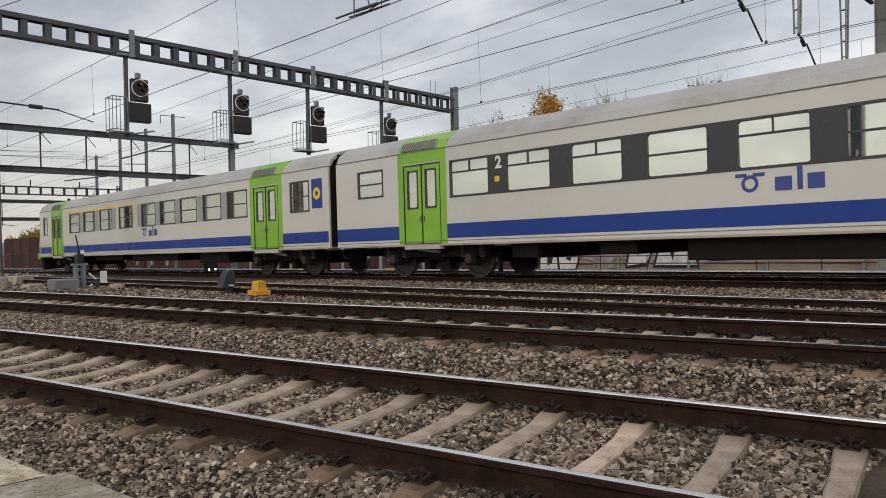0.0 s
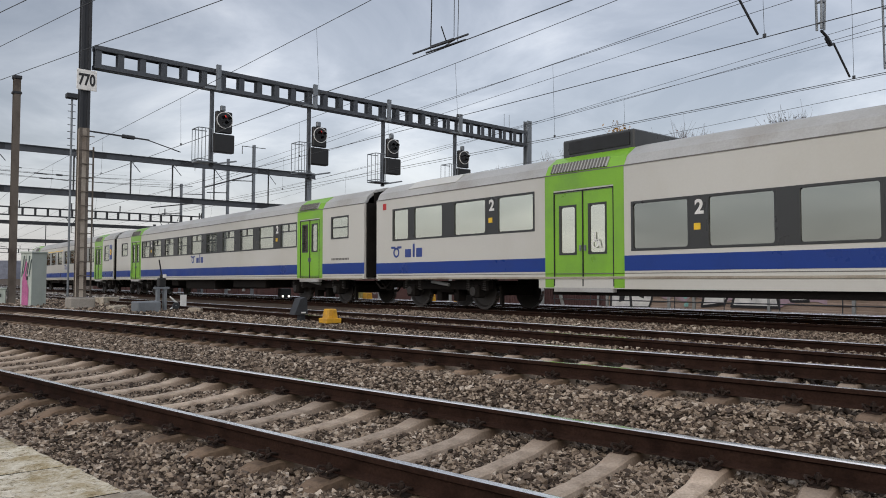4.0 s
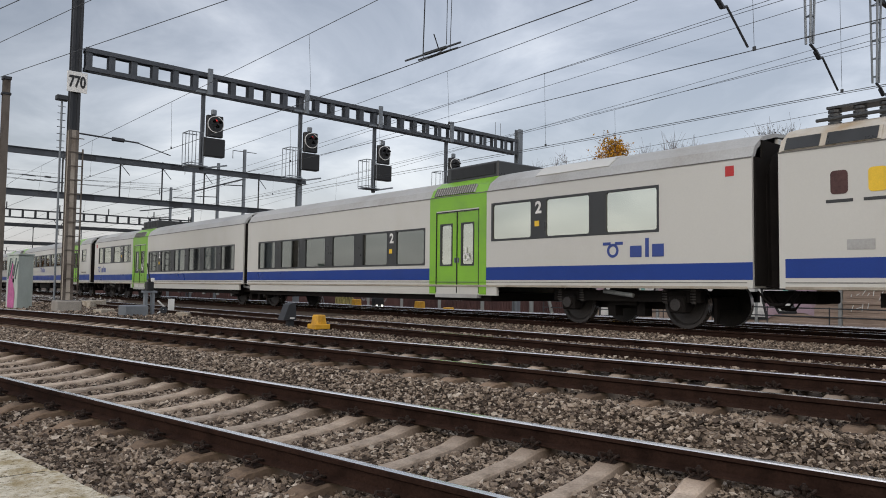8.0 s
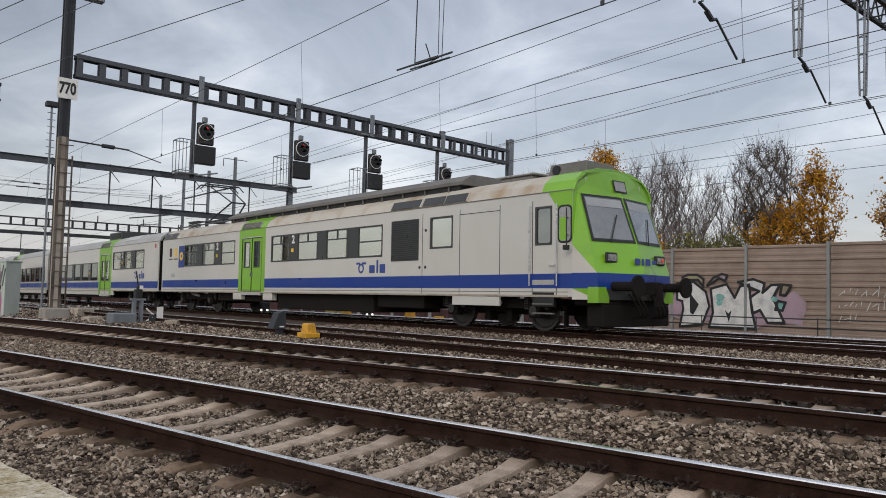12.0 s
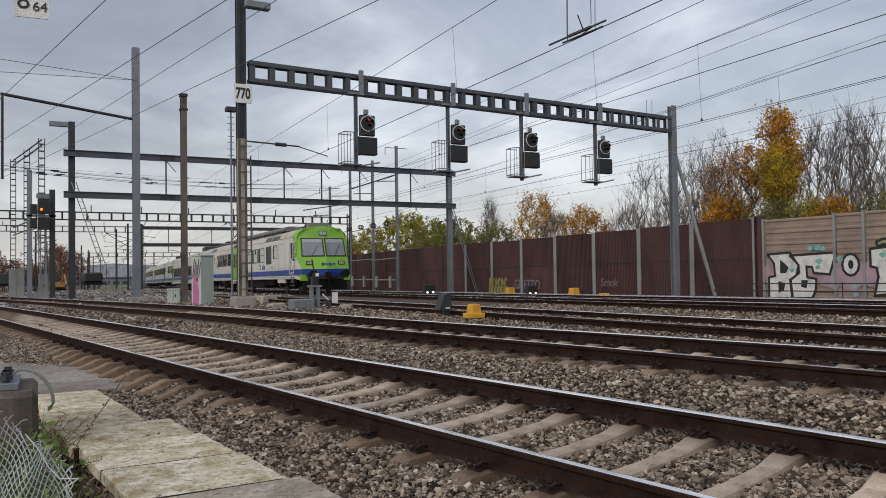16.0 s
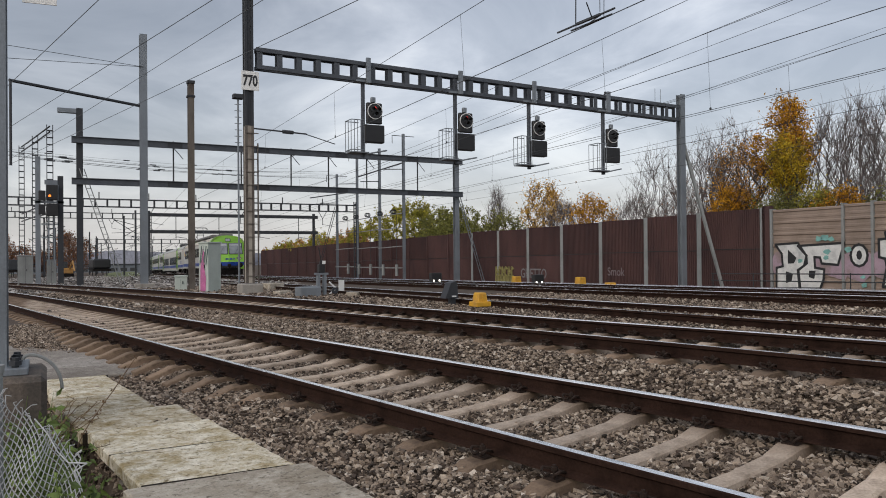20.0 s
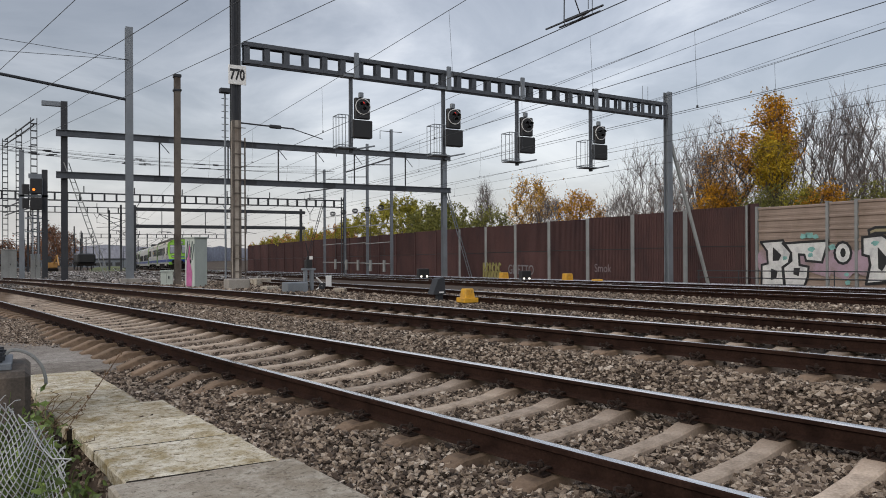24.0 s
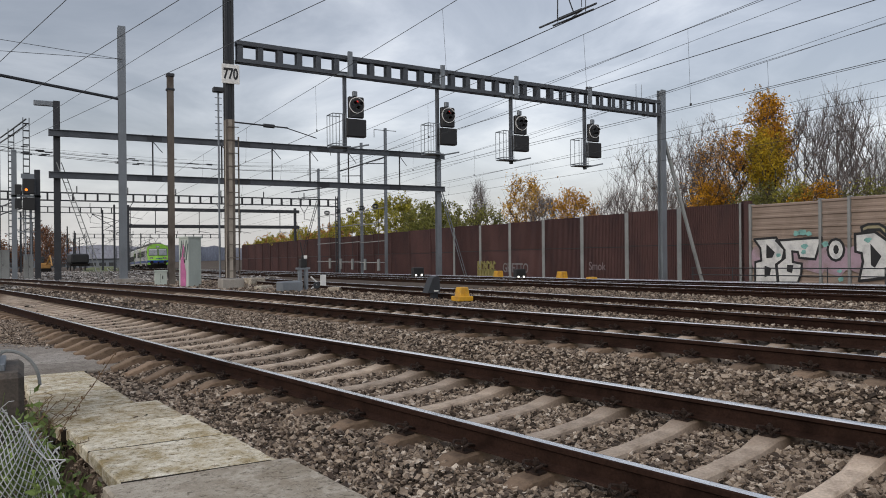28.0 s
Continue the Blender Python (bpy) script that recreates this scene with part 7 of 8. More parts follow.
def near_portal():
    """The portal whose foot stands beside the lens; its beam passes overhead."""
    g = thing("line_portal", "grey steel portal with lattice beam and hanging registration tubes", "portal")
    Y = 7.0
    bm = bmesh.new()
    hbeam(bm, -0.46, Y, -0.02, 9.0, 0.36, 0.34, 0.03)
    part("post", bm, M_STEEL, g)
    part("base_plate", boxes((-0.85, -0.13, Y - 0.3, Y + 0.3, -0.07, -0.015), bevel=0.006), M_STEEL, g)
    bm = bmesh.new()
    for dx, dy in ((-0.22, -0.2), (-0.22, 0.05), (-0.22, 0.22)):
        rod(bm, (dx, Y + dy, -0.02), (dx, Y + dy, 0.06), 0.03, 6)
        rod(bm, (dx, Y + dy, 0.0), (dx, Y + dy, 0.035), 0.05, 6)
    part("bolt", bm, M_DARKSTEEL, g)
    part("footing", boxes((-0.95, 0.0, Y - 0.45, Y + 0.45, -1.5, -0.07), bevel=0.04), M_SOOT, g, "blackened concrete footing")
    bm = bmesh.new()
    p = None
    for i in range(15):
        w = i / 14 * math.pi
        q = Vector((-0.17 + 0.14 * (1 - math.cos(w)), Y - 0.12, 0.03 + 0.075 * math.sin(w) - 0.26 * (i / 14) ** 2))
        if p is not None:
            rod(bm, p, q, 0.013, 6)
        p = q
    part("earth_cable", bm, M_WPOST, g)
    bm = bmesh.new()
    hbeam(bm, 27.5, Y, level(27.5, Y) - 0.6, 9.2, 0.42, 0.42, 0.03)
    part("post", bm, M_WPOST, g)
    bm = bmesh.new()
    for dy in (-0.3, 0.3):
        for z in (8.3, 8.95):
            box(bm, -0.3, 27.4, Y + dy - 0.05, Y + dy + 0.05, z, z + 0.09)
    part("beam_chord", bm, M_DARKSTEEL, g)
    bm = bmesh.new()
    for k in range(40):
        x = 0.2 + 0.68 * k
        for dy in (-0.3, 0.3):
            rod(bm, (x, Y + dy, 8.35), (x + 0.34, Y + dy, 8.98), 0.025, 4)
            rod(bm, (x + 0.34, Y + dy, 8.98), (x + 0.68, Y + dy, 8.35), 0.025, 4)
        rod(bm, (x, Y - 0.3, 8.34), (x, Y + 0.3, 8.34), 0.025, 4)
    tagged(part("beam_lacing", bm, M_DARKSTEEL, g), kind="stuff")
    for x in (9.0, 13.5, 17.6, 21.3, 25.0):
        xt, zb = x - 1.45, level(x, Y) + 6.15
        bm = bmesh.new()
        for dx, dy in ((-0.12, -0.1), (0.12, -0.1), (0, 0.12)):
            rod(bm, (xt + dx, Y + dy, 8.4), (xt + dx * 0.55, Y + dy * 0.55, zb), 0.028, 5)
        for i in range(5):
            z = zb + 0.15 + i * 0.45
            f = 0.55 + 0.45 * (z - zb) / (8.4 - zb)
            for (dx, dy), (ex, ey) in (((-0.12, -0.1), (0.12, -0.1)), ((0.12, -0.1), (0, 0.12)), ((0, 0.12), (-0.12, -0.1))):
                rod(bm, (xt + dx * f, Y + dy * f, z), (xt + ex * f, Y + ey * f, z), 0.016, 4)
        part("drop_tube", bm, M_STEEL, g, "lattice drop tube")
        bm = rods(((xt + 0.05, Y, zb), (xt + 0.3, Y - 0.02, zb - 0.1), 0.03), ((xt + 0.3, Y, zb - 0.1), (xt + 0.5, Y, zb - 0.22), 0.05), ((xt + 0.5, Y, zb - 0.22), (xt + 0.66, Y, zb - 0.16), 0.03), ((xt + 0.66, Y, zb - 0.16), (x - 0.1, Y - 0.05, zb - 0.78), 0.022))
        part("registration_arm", bm, M_DARKSTEEL, g)
    p = thing("kilometre_plate", "pale plate with black kilometre numbers", "sign", pose(-0.04, Y - 0.1, 3.09, 0, 0, -6))
    part("plate", boxes((-0.125, 0.125, -0.012, 0.0, -0.16, 0.16)), M_WHITE, p)
    lettering("8", 0.2, M_BLACK, p, Matrix.Translation((-0.06, -0.016, -0.03)) @ FACE)
    lettering("64", 0.11, M_BLACK, p, Matrix.Translation((0.06, -0.016, -0.07)) @ FACE)


near_portal()


# ---- cable trough, fence and weeds beside the lens ----
def slabs():
    t = thing("cable_trough", "concrete cable trough with mossy weathered cover slabs", "cable trough", kind="structure")
    rng = random.Random(21)

    def slab(a, b, x0, x1, dz, material, label, thick=0.085):
        """A cover with chipped, slightly wavy edges; it follows the skew of the trough."""
        bm = bmesh.new()
        z = lid(0.5 * (a + b)) + dz
        s = 0.115 * (b - a) / 2
        n = 7
        loop = []
        for (xa, ya), (xb, yb) in (((x0 + s, a), (x1 + s, a)), ((x1 + s, a), (x1 - s, b)), ((x1 - s, b), (x0 - s, b)), ((x0 - s, b), (x0 + s, a))):
            for i in range(n):
                u = i / n
                loop.append((xa + (xb - xa) * u + rng.uniform(-0.006, 0.006), ya + (yb - ya) * u + rng.uniform(-0.005, 0.005)))
        cx, cy = 0.5 * (x0 + x1), 0.5 * (a + b)
        tilt = rng.uniform(-0.006, 0.006)
        rings = []
        for dz_, k in ((-thick, 0.0), (-0.012, 0.0), (0.0, 0.012)):
            rings.append([bm.verts.new((x + (cx - x) * k / 0.4, y + (cy - y) * k / 0.4, z + dz_ + tilt * (x - cx))) for x, y in loop])
        for lo, hi in zip(rings, rings[1:]):
            for i in range(len(loop)):
                bm.faces.new((lo[i], lo[(i + 1) % len(loop)], hi[(i + 1) % len(loop)], hi[i]))
        bm.faces.new(rings[-1])
        bm.faces.new(rings[0][::-1])
        part("cover_slab", bm, material, t, label)
    for k in range(10):
        a = 9.73 + 0.47 * k
        e = trough_edge(a)
        slab(a, a + 0.452, e - 0.05 + rng.uniform(-0.02, 0.02), e + (1.18 if k < 2 else 1.02) + rng.uniform(-0.02, 0.02), 0.005 + rng.uniform(-0.004, 0.004), M_PLANK, "grey weathered slab strip", 0.07)
    for a, b, x0, x1, dz in ((8.71, 9.69, 0.00, 0.67, 0), (8.19, 8.67, 0.03, 0.76, 0), (7.26, 8.15, 0.08, 0.83, 0.004), (6.38, 7.24, 0.18, 1.12, -0.002), (5.54, 6.34, 0.32, 1.23, 0.006), (4.65, 5.50, 0.42, 1.35, 0)):
        slab(a + 0.007, b - 0.007, x0, x1, dz, M_MOSSY, "yellowed mossy slab with pale crusts")
    for y, x0, x1 in ((9.71, 0.00, 0.64), (8.69, 0.04, 0.67), (8.17, 0.06, 0.76), (7.25, 0.13, 0.84), (6.36, 0.24, 1.14), (5.52, 0.37, 1.24), (4.63, 0.48, 1.36)):
        z = lid(y)
        # a dark strip in each joint stands in for the shade of a narrow gap
        part("joint_fill", boxes((x0, x1, y - 0.02, y + 0.02, z - 0.09, z - 0.004)), M_JOINT_SHADE, t, "dark strip for the shade in the joint")
    for a, b, x0, x1 in ((3.18, 4.61, 0.46, 1.56), (1.52, 3.14, 0.64, 1.73)):
        slab(a + 0.002, b - 0.002, x0, x1, -0.003, M_SLAB, "large grey worn slab", 0.1)
    for a, b, xa, xb in ((1.5, 4.57, 0.53, 0.48), (4.6, 9.65, 0.57, 0.05)):
        bm = bmesh.new()
        v = [bm.verts.new(c) for c in ((xa, a, -1.25), (xb, b, -1.25), (xb, b, lid(b) - 0.1), (xa, a, lid(a) - 0.1), (xa + 0.1, a, -1.25), (xb + 0.1, b, -1.25), (xb + 0.1, b, lid(b) - 0.1), (xa + 0.1, a, lid(a) - 0.1))]
        for q in ((0, 1, 2, 3), (4, 5, 6, 7), (0, 1, 5, 4), (3, 2, 6, 7), (0, 3, 7, 4), (1, 2, 6, 5)):
            bm.faces.new([v[i] for i in q])
        part("trough_wall", bm, M_CONC, t)


slabs()


def fence():
    f = thing("chain_link_fence", "sagging galvanised chain-link fence with a torn edge", "fence", kind="")
    M = surf("galvanised_wire", (0.52, 0.53, 0.54), 0.5, 0.3, vary=0.25, bump=0)
    part("post", rods(((-0.255, 4.72, -1.5), (-0.255, 4.72, 0.22)), r=0.045, n=12), M_WPOST, f)
    part("post_cap", rods(((-0.255, 4.72, 0.22), (-0.255, 4.72, 0.265)), r=0.052, n=12), M_WPOST, f)
    rng = random.Random(7)
    bm = bmesh.new()
    pw, ph = 0.0135, 0.027

    def top(x):
        return 0.13 - 0.95 * max(0.0, x + 0.23) + 0.02 * math.sin(x * 47)

    def p(c, k):
        """Node k down column c; the net sags and bulges."""
        x = -0.75 + pw * c
        z = 0.16 - ph * k
        return Vector((x + 0.012 * math.sin(k * 0.41 + c * 0.2), 4.6 + 0.05 * math.sin(c * 0.31 + k * 0.1) + 0.03 * math.sin(k * 0.23), z - 0.02 * math.sin(c * 0.5)))
    for c in range(68):
        for k in range(0, 34):
            if (c + k) % 2:
                continue
            a = p(c, k)
            if a.z > top(a.x):
                continue
            for dc in (-1, 1):
                b = p(c + dc, k + 1)
                if dc == 1 and b.x > 0.17:
                    continue
                o = Vector((0, 0.004 * dc, 0))
                rod(bm, a + o, b + o, 0.0032, 4)
            if a.z > top(a.x) - ph * 1.8:
                # cut ends of the wires
                q = a + Vector((rng.uniform(-0.03, 0.035), rng.uniform(-0.02, 0.02), rng.uniform(0.015, 0.05)))
                rod(bm, a, q, 0.0026, 4)
                rod(bm, q, q + Vector((rng.uniform(-0.03, 0.03), 0.0, rng.uniform(-0.02, 0.01))), 0.0026, 4)
    tagged(part("mesh", bm, M, f), kind="stuff")
    bm = bmesh.new()
    pts = [Vector((-0.06, 4.58, -0.02)), Vector((0.0, 4.55, -0.10)), Vector((0.05, 4.52, -0.20)), Vector((0.10, 4.5, -0.26)), Vector((0.19, 4.48, -0.27)), Vector((0.13, 4.5, -0.31)), Vector((0.16, 4.5, -0.40)), Vector((0.19, 4.5, -0.5))]
    for a, b in zip(pts, pts[1:]):
        rod(bm, a, b, 0.004, 5)
    part("tension_wire", bm, M, f)


fence()


def leaf_cloud(name, spots, size, material, parent=None, seed=1, label="", kind="", droop=0.4):
    rng = np.random.default_rng(seed)
    n = len(spots)
    at = np.array(spots)
    th, ph = rng.uniform(0, 2 * np.pi, n), rng.normal(0, 0.7, n)
    u = np.stack([np.cos(th) * np.cos(ph), np.sin(th) * np.cos(ph), np.sin(ph)], 1)
    w = rng.normal(size=(n, 3))
    w -= (w * u).sum(1)[:, None] * u
    w /= np.linalg.norm(w, axis=1)[:, None]
    s = size * rng.uniform(0.6, 1.4, (n, 1))
    bend_ = np.cross(u, w) * s * droop * 0.5
    v = np.stack([at - u * s, at + w * s * 0.55 + bend_, at + u * s, at - w * s * 0.55 + bend_], 1).reshape(-1, 3)
    k = 4 * np.arange(n)[:, None]
    fs = np.concatenate([k + [0, 1, 2], k + [0, 2, 3]], 0)
    me = bpy.data.meshes.new(name)
    me.from_pydata(v.tolist(), [], fs.tolist())
    me.materials.append(material)
    ob = new(name, me)
    ob.parent = parent
    if label or kind:
        tagged(ob, label, "", "", kind)
    return ob


M_WEED = surf("weed_leaf", (0.13, 0.19, 0.045), 0.7, vary=0.3, scale=8, bump=0, island=0.5)
M_DRY = surf("dry_stem", (0.13, 0.075, 0.035), 0.8, vary=0.3, scale=8, bump=0)


def weeds():
    rng = random.Random(5)
    t = thing("weed_clump", "green weeds and dry brown stems beside the trough", "weeds")
    spots, stems = [], bmesh.new()
    for k in range(70):
        y = rng.uniform(4.2, 6.6)
        x = 0.36 - 0.1156 * (y - 3.65) - rng.uniform(0.0, 0.42)
        base = Vector((x, y, -0.85))
        tip = base + Vector((rng.uniform(-0.10, 0.16), rng.uniform(-0.15, 0.15), rng.uniform(0.28, 0.66)))
        rod(stems, base, tip, 0.004, 3, 0.002)
        for i in range(16):
            u = rng.uniform(0.3, 1.0)
            spots.append(tuple(base.lerp(tip, u) + Vector((rng.gauss(0, 0.05), rng.gauss(0, 0.05), rng.gauss(0, 0.03)))))
    leaf_cloud("leaves", spots, 0.034, M_WEED, t, 3, kind="stuff")
    tagged(part("stem_tuft", stems, M_WEED, t), kind="stuff")
    dry = bmesh.new()
    for k in range(11):
        a = Vector((rng.uniform(-0.08, 0.06), rng.uniform(5.2, 6.2), -0.44))
        dirn = Vector((rng.uniform(0.01, 0.06), rng.uniform(-0.06, 0.06), rng.uniform(0.01, 0.05)))
        for i in range(6):
            b = a + dirn + Vector((rng.gauss(0, 0.012), rng.gauss(0, 0.02), rng.gauss(0, 0.012)))
            rod(dry, a, b, 0.003, 3)
            if i > 2:
                rod(dry, b, b + Vector((rng.gauss(0, 0.03), rng.gauss(0, 0.03), rng.uniform(0.0, 0.04))), 0.0022, 3)
            a = b
    # one tall seed stalk with its beads
    a, d = Vector((0.17, 5.3, -0.36)), Vector((0.045, 0.03, 0.062))
    for i in range(8):
        b = a + d + Vector((rng.gauss(0, 0.006), 0, rng.gauss(0, 0.006)))
        rod(dry, a, b, 0.003, 4)
        for s in range(3):
            c = b + Vector((rng.gauss(0, 0.014), rng.gauss(0, 0.014), rng.gauss(0, 0.01)))
            rod(dry, c, c + Vector((0.004, 0, 0.012)), 0.006, 4)
        a = b
    tagged(part("dry_tuft", dry, M_DRY, t, "dry brown stems"), kind="stuff")


weeds()


# ---- trees behind the barrier ----
M_BARK = surf("bark", (0.085, 0.068, 0.055), 0.9, vary=0.35, scale=5, fine=30, bump=0.4)
M_BAREBARK = surf("bare_twig_bark", (0.135, 0.115, 0.11), 0.9, vary=0.3, scale=5, fine=30, bump=0.3)
def leafy(name, base, tint):
    """Thin autumn leaves: part of the light passes through them."""
    m = surf(name, base, 0.65, vary=0.3, scale=0.5, bump=0, island=0.45, tint=tint, spec=0.25)
    t = m.node_tree
    p = t.nodes["Principled BSDF"]
    tr = t.nodes.new("ShaderNodeBsdfTranslucent")
    t.links.new(p.inputs["Base Color"].links[0].from_socket, tr.inputs["Color"])
    mx = t.nodes.new("ShaderNodeMixShader")
    mx.inputs[0].default_value = 0.45
    t.links.new(p.outputs[0], mx.inputs[1])
    t.links.new(tr.outputs[0], mx.inputs[2])
    t.links.new(mx.outputs[0], t.nodes["Material Output"].inputs[0])
    return m


LEAF = {
    "gold": leafy("gold_leaf", (0.60, 0.31, 0.025), (0.42, 0.19, 0.02)),
    "yellow": leafy("yellow_leaf", (0.58, 0.42, 0.035), (0.36, 0.27, 0.03)),
    "pale": leafy("pale_gold_leaf", (0.68, 0.42, 0.10), (0.48, 0.27, 0.06)),
    "amber": leafy("amber_leaf", (0.50, 0.27, 0.08), (0.30, 0.16, 0.06)),
    "dusk": leafy("alder_cone", (0.06, 0.045, 0.035), (0.09, 0.065, 0.04)),
    "olive": leafy("olive_leaf", (0.24, 0.24, 0.065), (0.13, 0.14, 0.045)),
    "lemon": leafy("lemon_leaf", (0.42, 0.38, 0.06), (0.26, 0.25, 0.05)),
    "russet": leafy("russet_leaf", (0.26, 0.12, 0.06), (0.15, 0.07, 0.04)),
}


def tree(x, y, low, top, wide, leaf, leaves, seed, label, bark=None, size=0.075, limbs=170, twigs=4, upright=0.35, deep=1.0):
    """Limbs reach for points spread through the crown, each from the nearest lower limb; low and top are heights over the yard, wide the crown's half width."""
    rng = np.random.default_rng(seed)
    z0 = level(34, y) - 1.1
    t = thing("tree", label, "tree", pose(x, y, z0))
    H, L = top - z0, low - z0
    mid, half = 0.5 * (H + L), 0.5 * (H - L)
    # points in an egg-shaped crown, broader above the middle for bare trees
    d = rng.normal(size=(limbs, 3))
    d /= np.linalg.norm(d, axis=1)[:, None]
    d *= rng.uniform(0.15, 1, (limbs, 1)) ** 0.45
    edge = 1 + 0.22 * np.sin(3 * np.arctan2(d[:, 1], d[:, 0]) + seed) + rng.normal(0, 0.12, limbs)
    goal = np.stack([d[:, 0] * wide * deep * edge, d[:, 1] * wide * edge, mid + d[:, 2] * half], 1)
    goal[:, :2] *= (1.0 - 0.35 * np.clip(d[:, 2:3], 0, 1))
    nodes = [np.array((0.0, 0.0, -0.3))]
    par = [0]
    steps = int((L + 0.55 * (H - L)) / 0.5) + 1
    for k in range(steps):
        nodes.append(nodes[-1] + np.array((rng.normal(0, 0.03), rng.normal(0, 0.03), 0.5)))
        par.append(len(nodes) - 2)
    order = np.argsort(np.linalg.norm(goal - np.array((0, 0, L * 0.7)), axis=1))
    tips = []
    for g in goal[order]:
        have = np.array(nodes)
        off = g - have
        dist = np.linalg.norm(off, axis=1)
        flat_ = np.linalg.norm(off[:, :2], axis=1)
        cost = dist + 3.0 * np.maximum(0, upright * 2.2 * flat_ - off[:, 2])
        k = int(np.argmin(cost))
        n = max(1, int(dist[k] / 0.45))
        p = have[k]
        for i in range(n):
            u = (i + 1) / n
            q = have[k] + off[k] * u + (rng.normal(0, 0.02, 3) if i < n - 1 else 0) - np.array((0, 0, 0.05 * dist[k] * upright * math.sin(math.pi * u)))
            par.append(k if i == 0 else len(nodes) - 1)
            nodes.append(q)
        tips.append(len(nodes) - 1)
    load = np.zeros(len(nodes))
    load[tips] = 1
    for i in range(len(nodes) - 1, 0, -1):
        load[par[i]] += load[i]
    rad = np.clip((0.0070 if upright > 0.5 else 0.0105) * np.sqrt(load) * (H / 10) ** 0.5, 0.008, None)
    verts, faces = [], []

    def tube(p, q, r, r2, n):
        a = Vector(q) - Vector(p)
        s = a.orthogonal().normalized()
        w = a.normalized().cross(s)
        o = len(verts)
        for c, rr in ((p, r), (q, r2)):
            for i in range(n):
                e = 2 * math.pi * i / n
                verts.append(tuple(Vector(c) + (s * math.cos(e) + w * math.sin(e)) * rr))
        for i in range(n):
            faces.append((o + i, o + (i + 1) % n, o + n + (i + 1) % n, o + n + i))
    for i in range(1, len(nodes)):
        if np.linalg.norm(nodes[i] - nodes[par[i]]) > 0.01:
            tube(nodes[par[i]], nodes[i], rad[par[i]] if par[i] else rad[i] * 1.25, rad[i], 6 if rad[i] > 0.06 else 3)
    ends = []
    for i in tips:
        way = nodes[i] - nodes[par[i]]
        way /= np.linalg.norm(way) + 1e-6
        for _ in range(twigs):
            e = nodes[i] - way * rng.uniform(0, 0.3)
            f = e + (way * 0.5 + rng.normal(0, 0.38, 3) + np.array((0, 0, 0.5 * upright + 0.15))) * rng.uniform(0.35, 0.95)
            tube(e, f, 0.0075, 0.005, 3)
            ends.append((e, f))
    me = bpy.data.meshes.new("trunk")
    me.from_pydata(verts, [], faces)
    me.materials.append(bark or M_BARK)
    tr = new("trunk", me)
    tr.parent = t
    if leaves:
        pick = rng.integers(0, len(ends), leaves)
        us = rng.uniform(0, 1, leaves)
        jit = rng.normal(0, 0.13, (leaves, 3))
        spots = [tuple(ends[i][0] * (1 - u) + ends[i][1] * u + j) for i, u, j in zip(pick, us, jit)]
        leaf_cloud("crown", spots, size, LEAF[leaf], t, seed, kind="stuff")
    return t


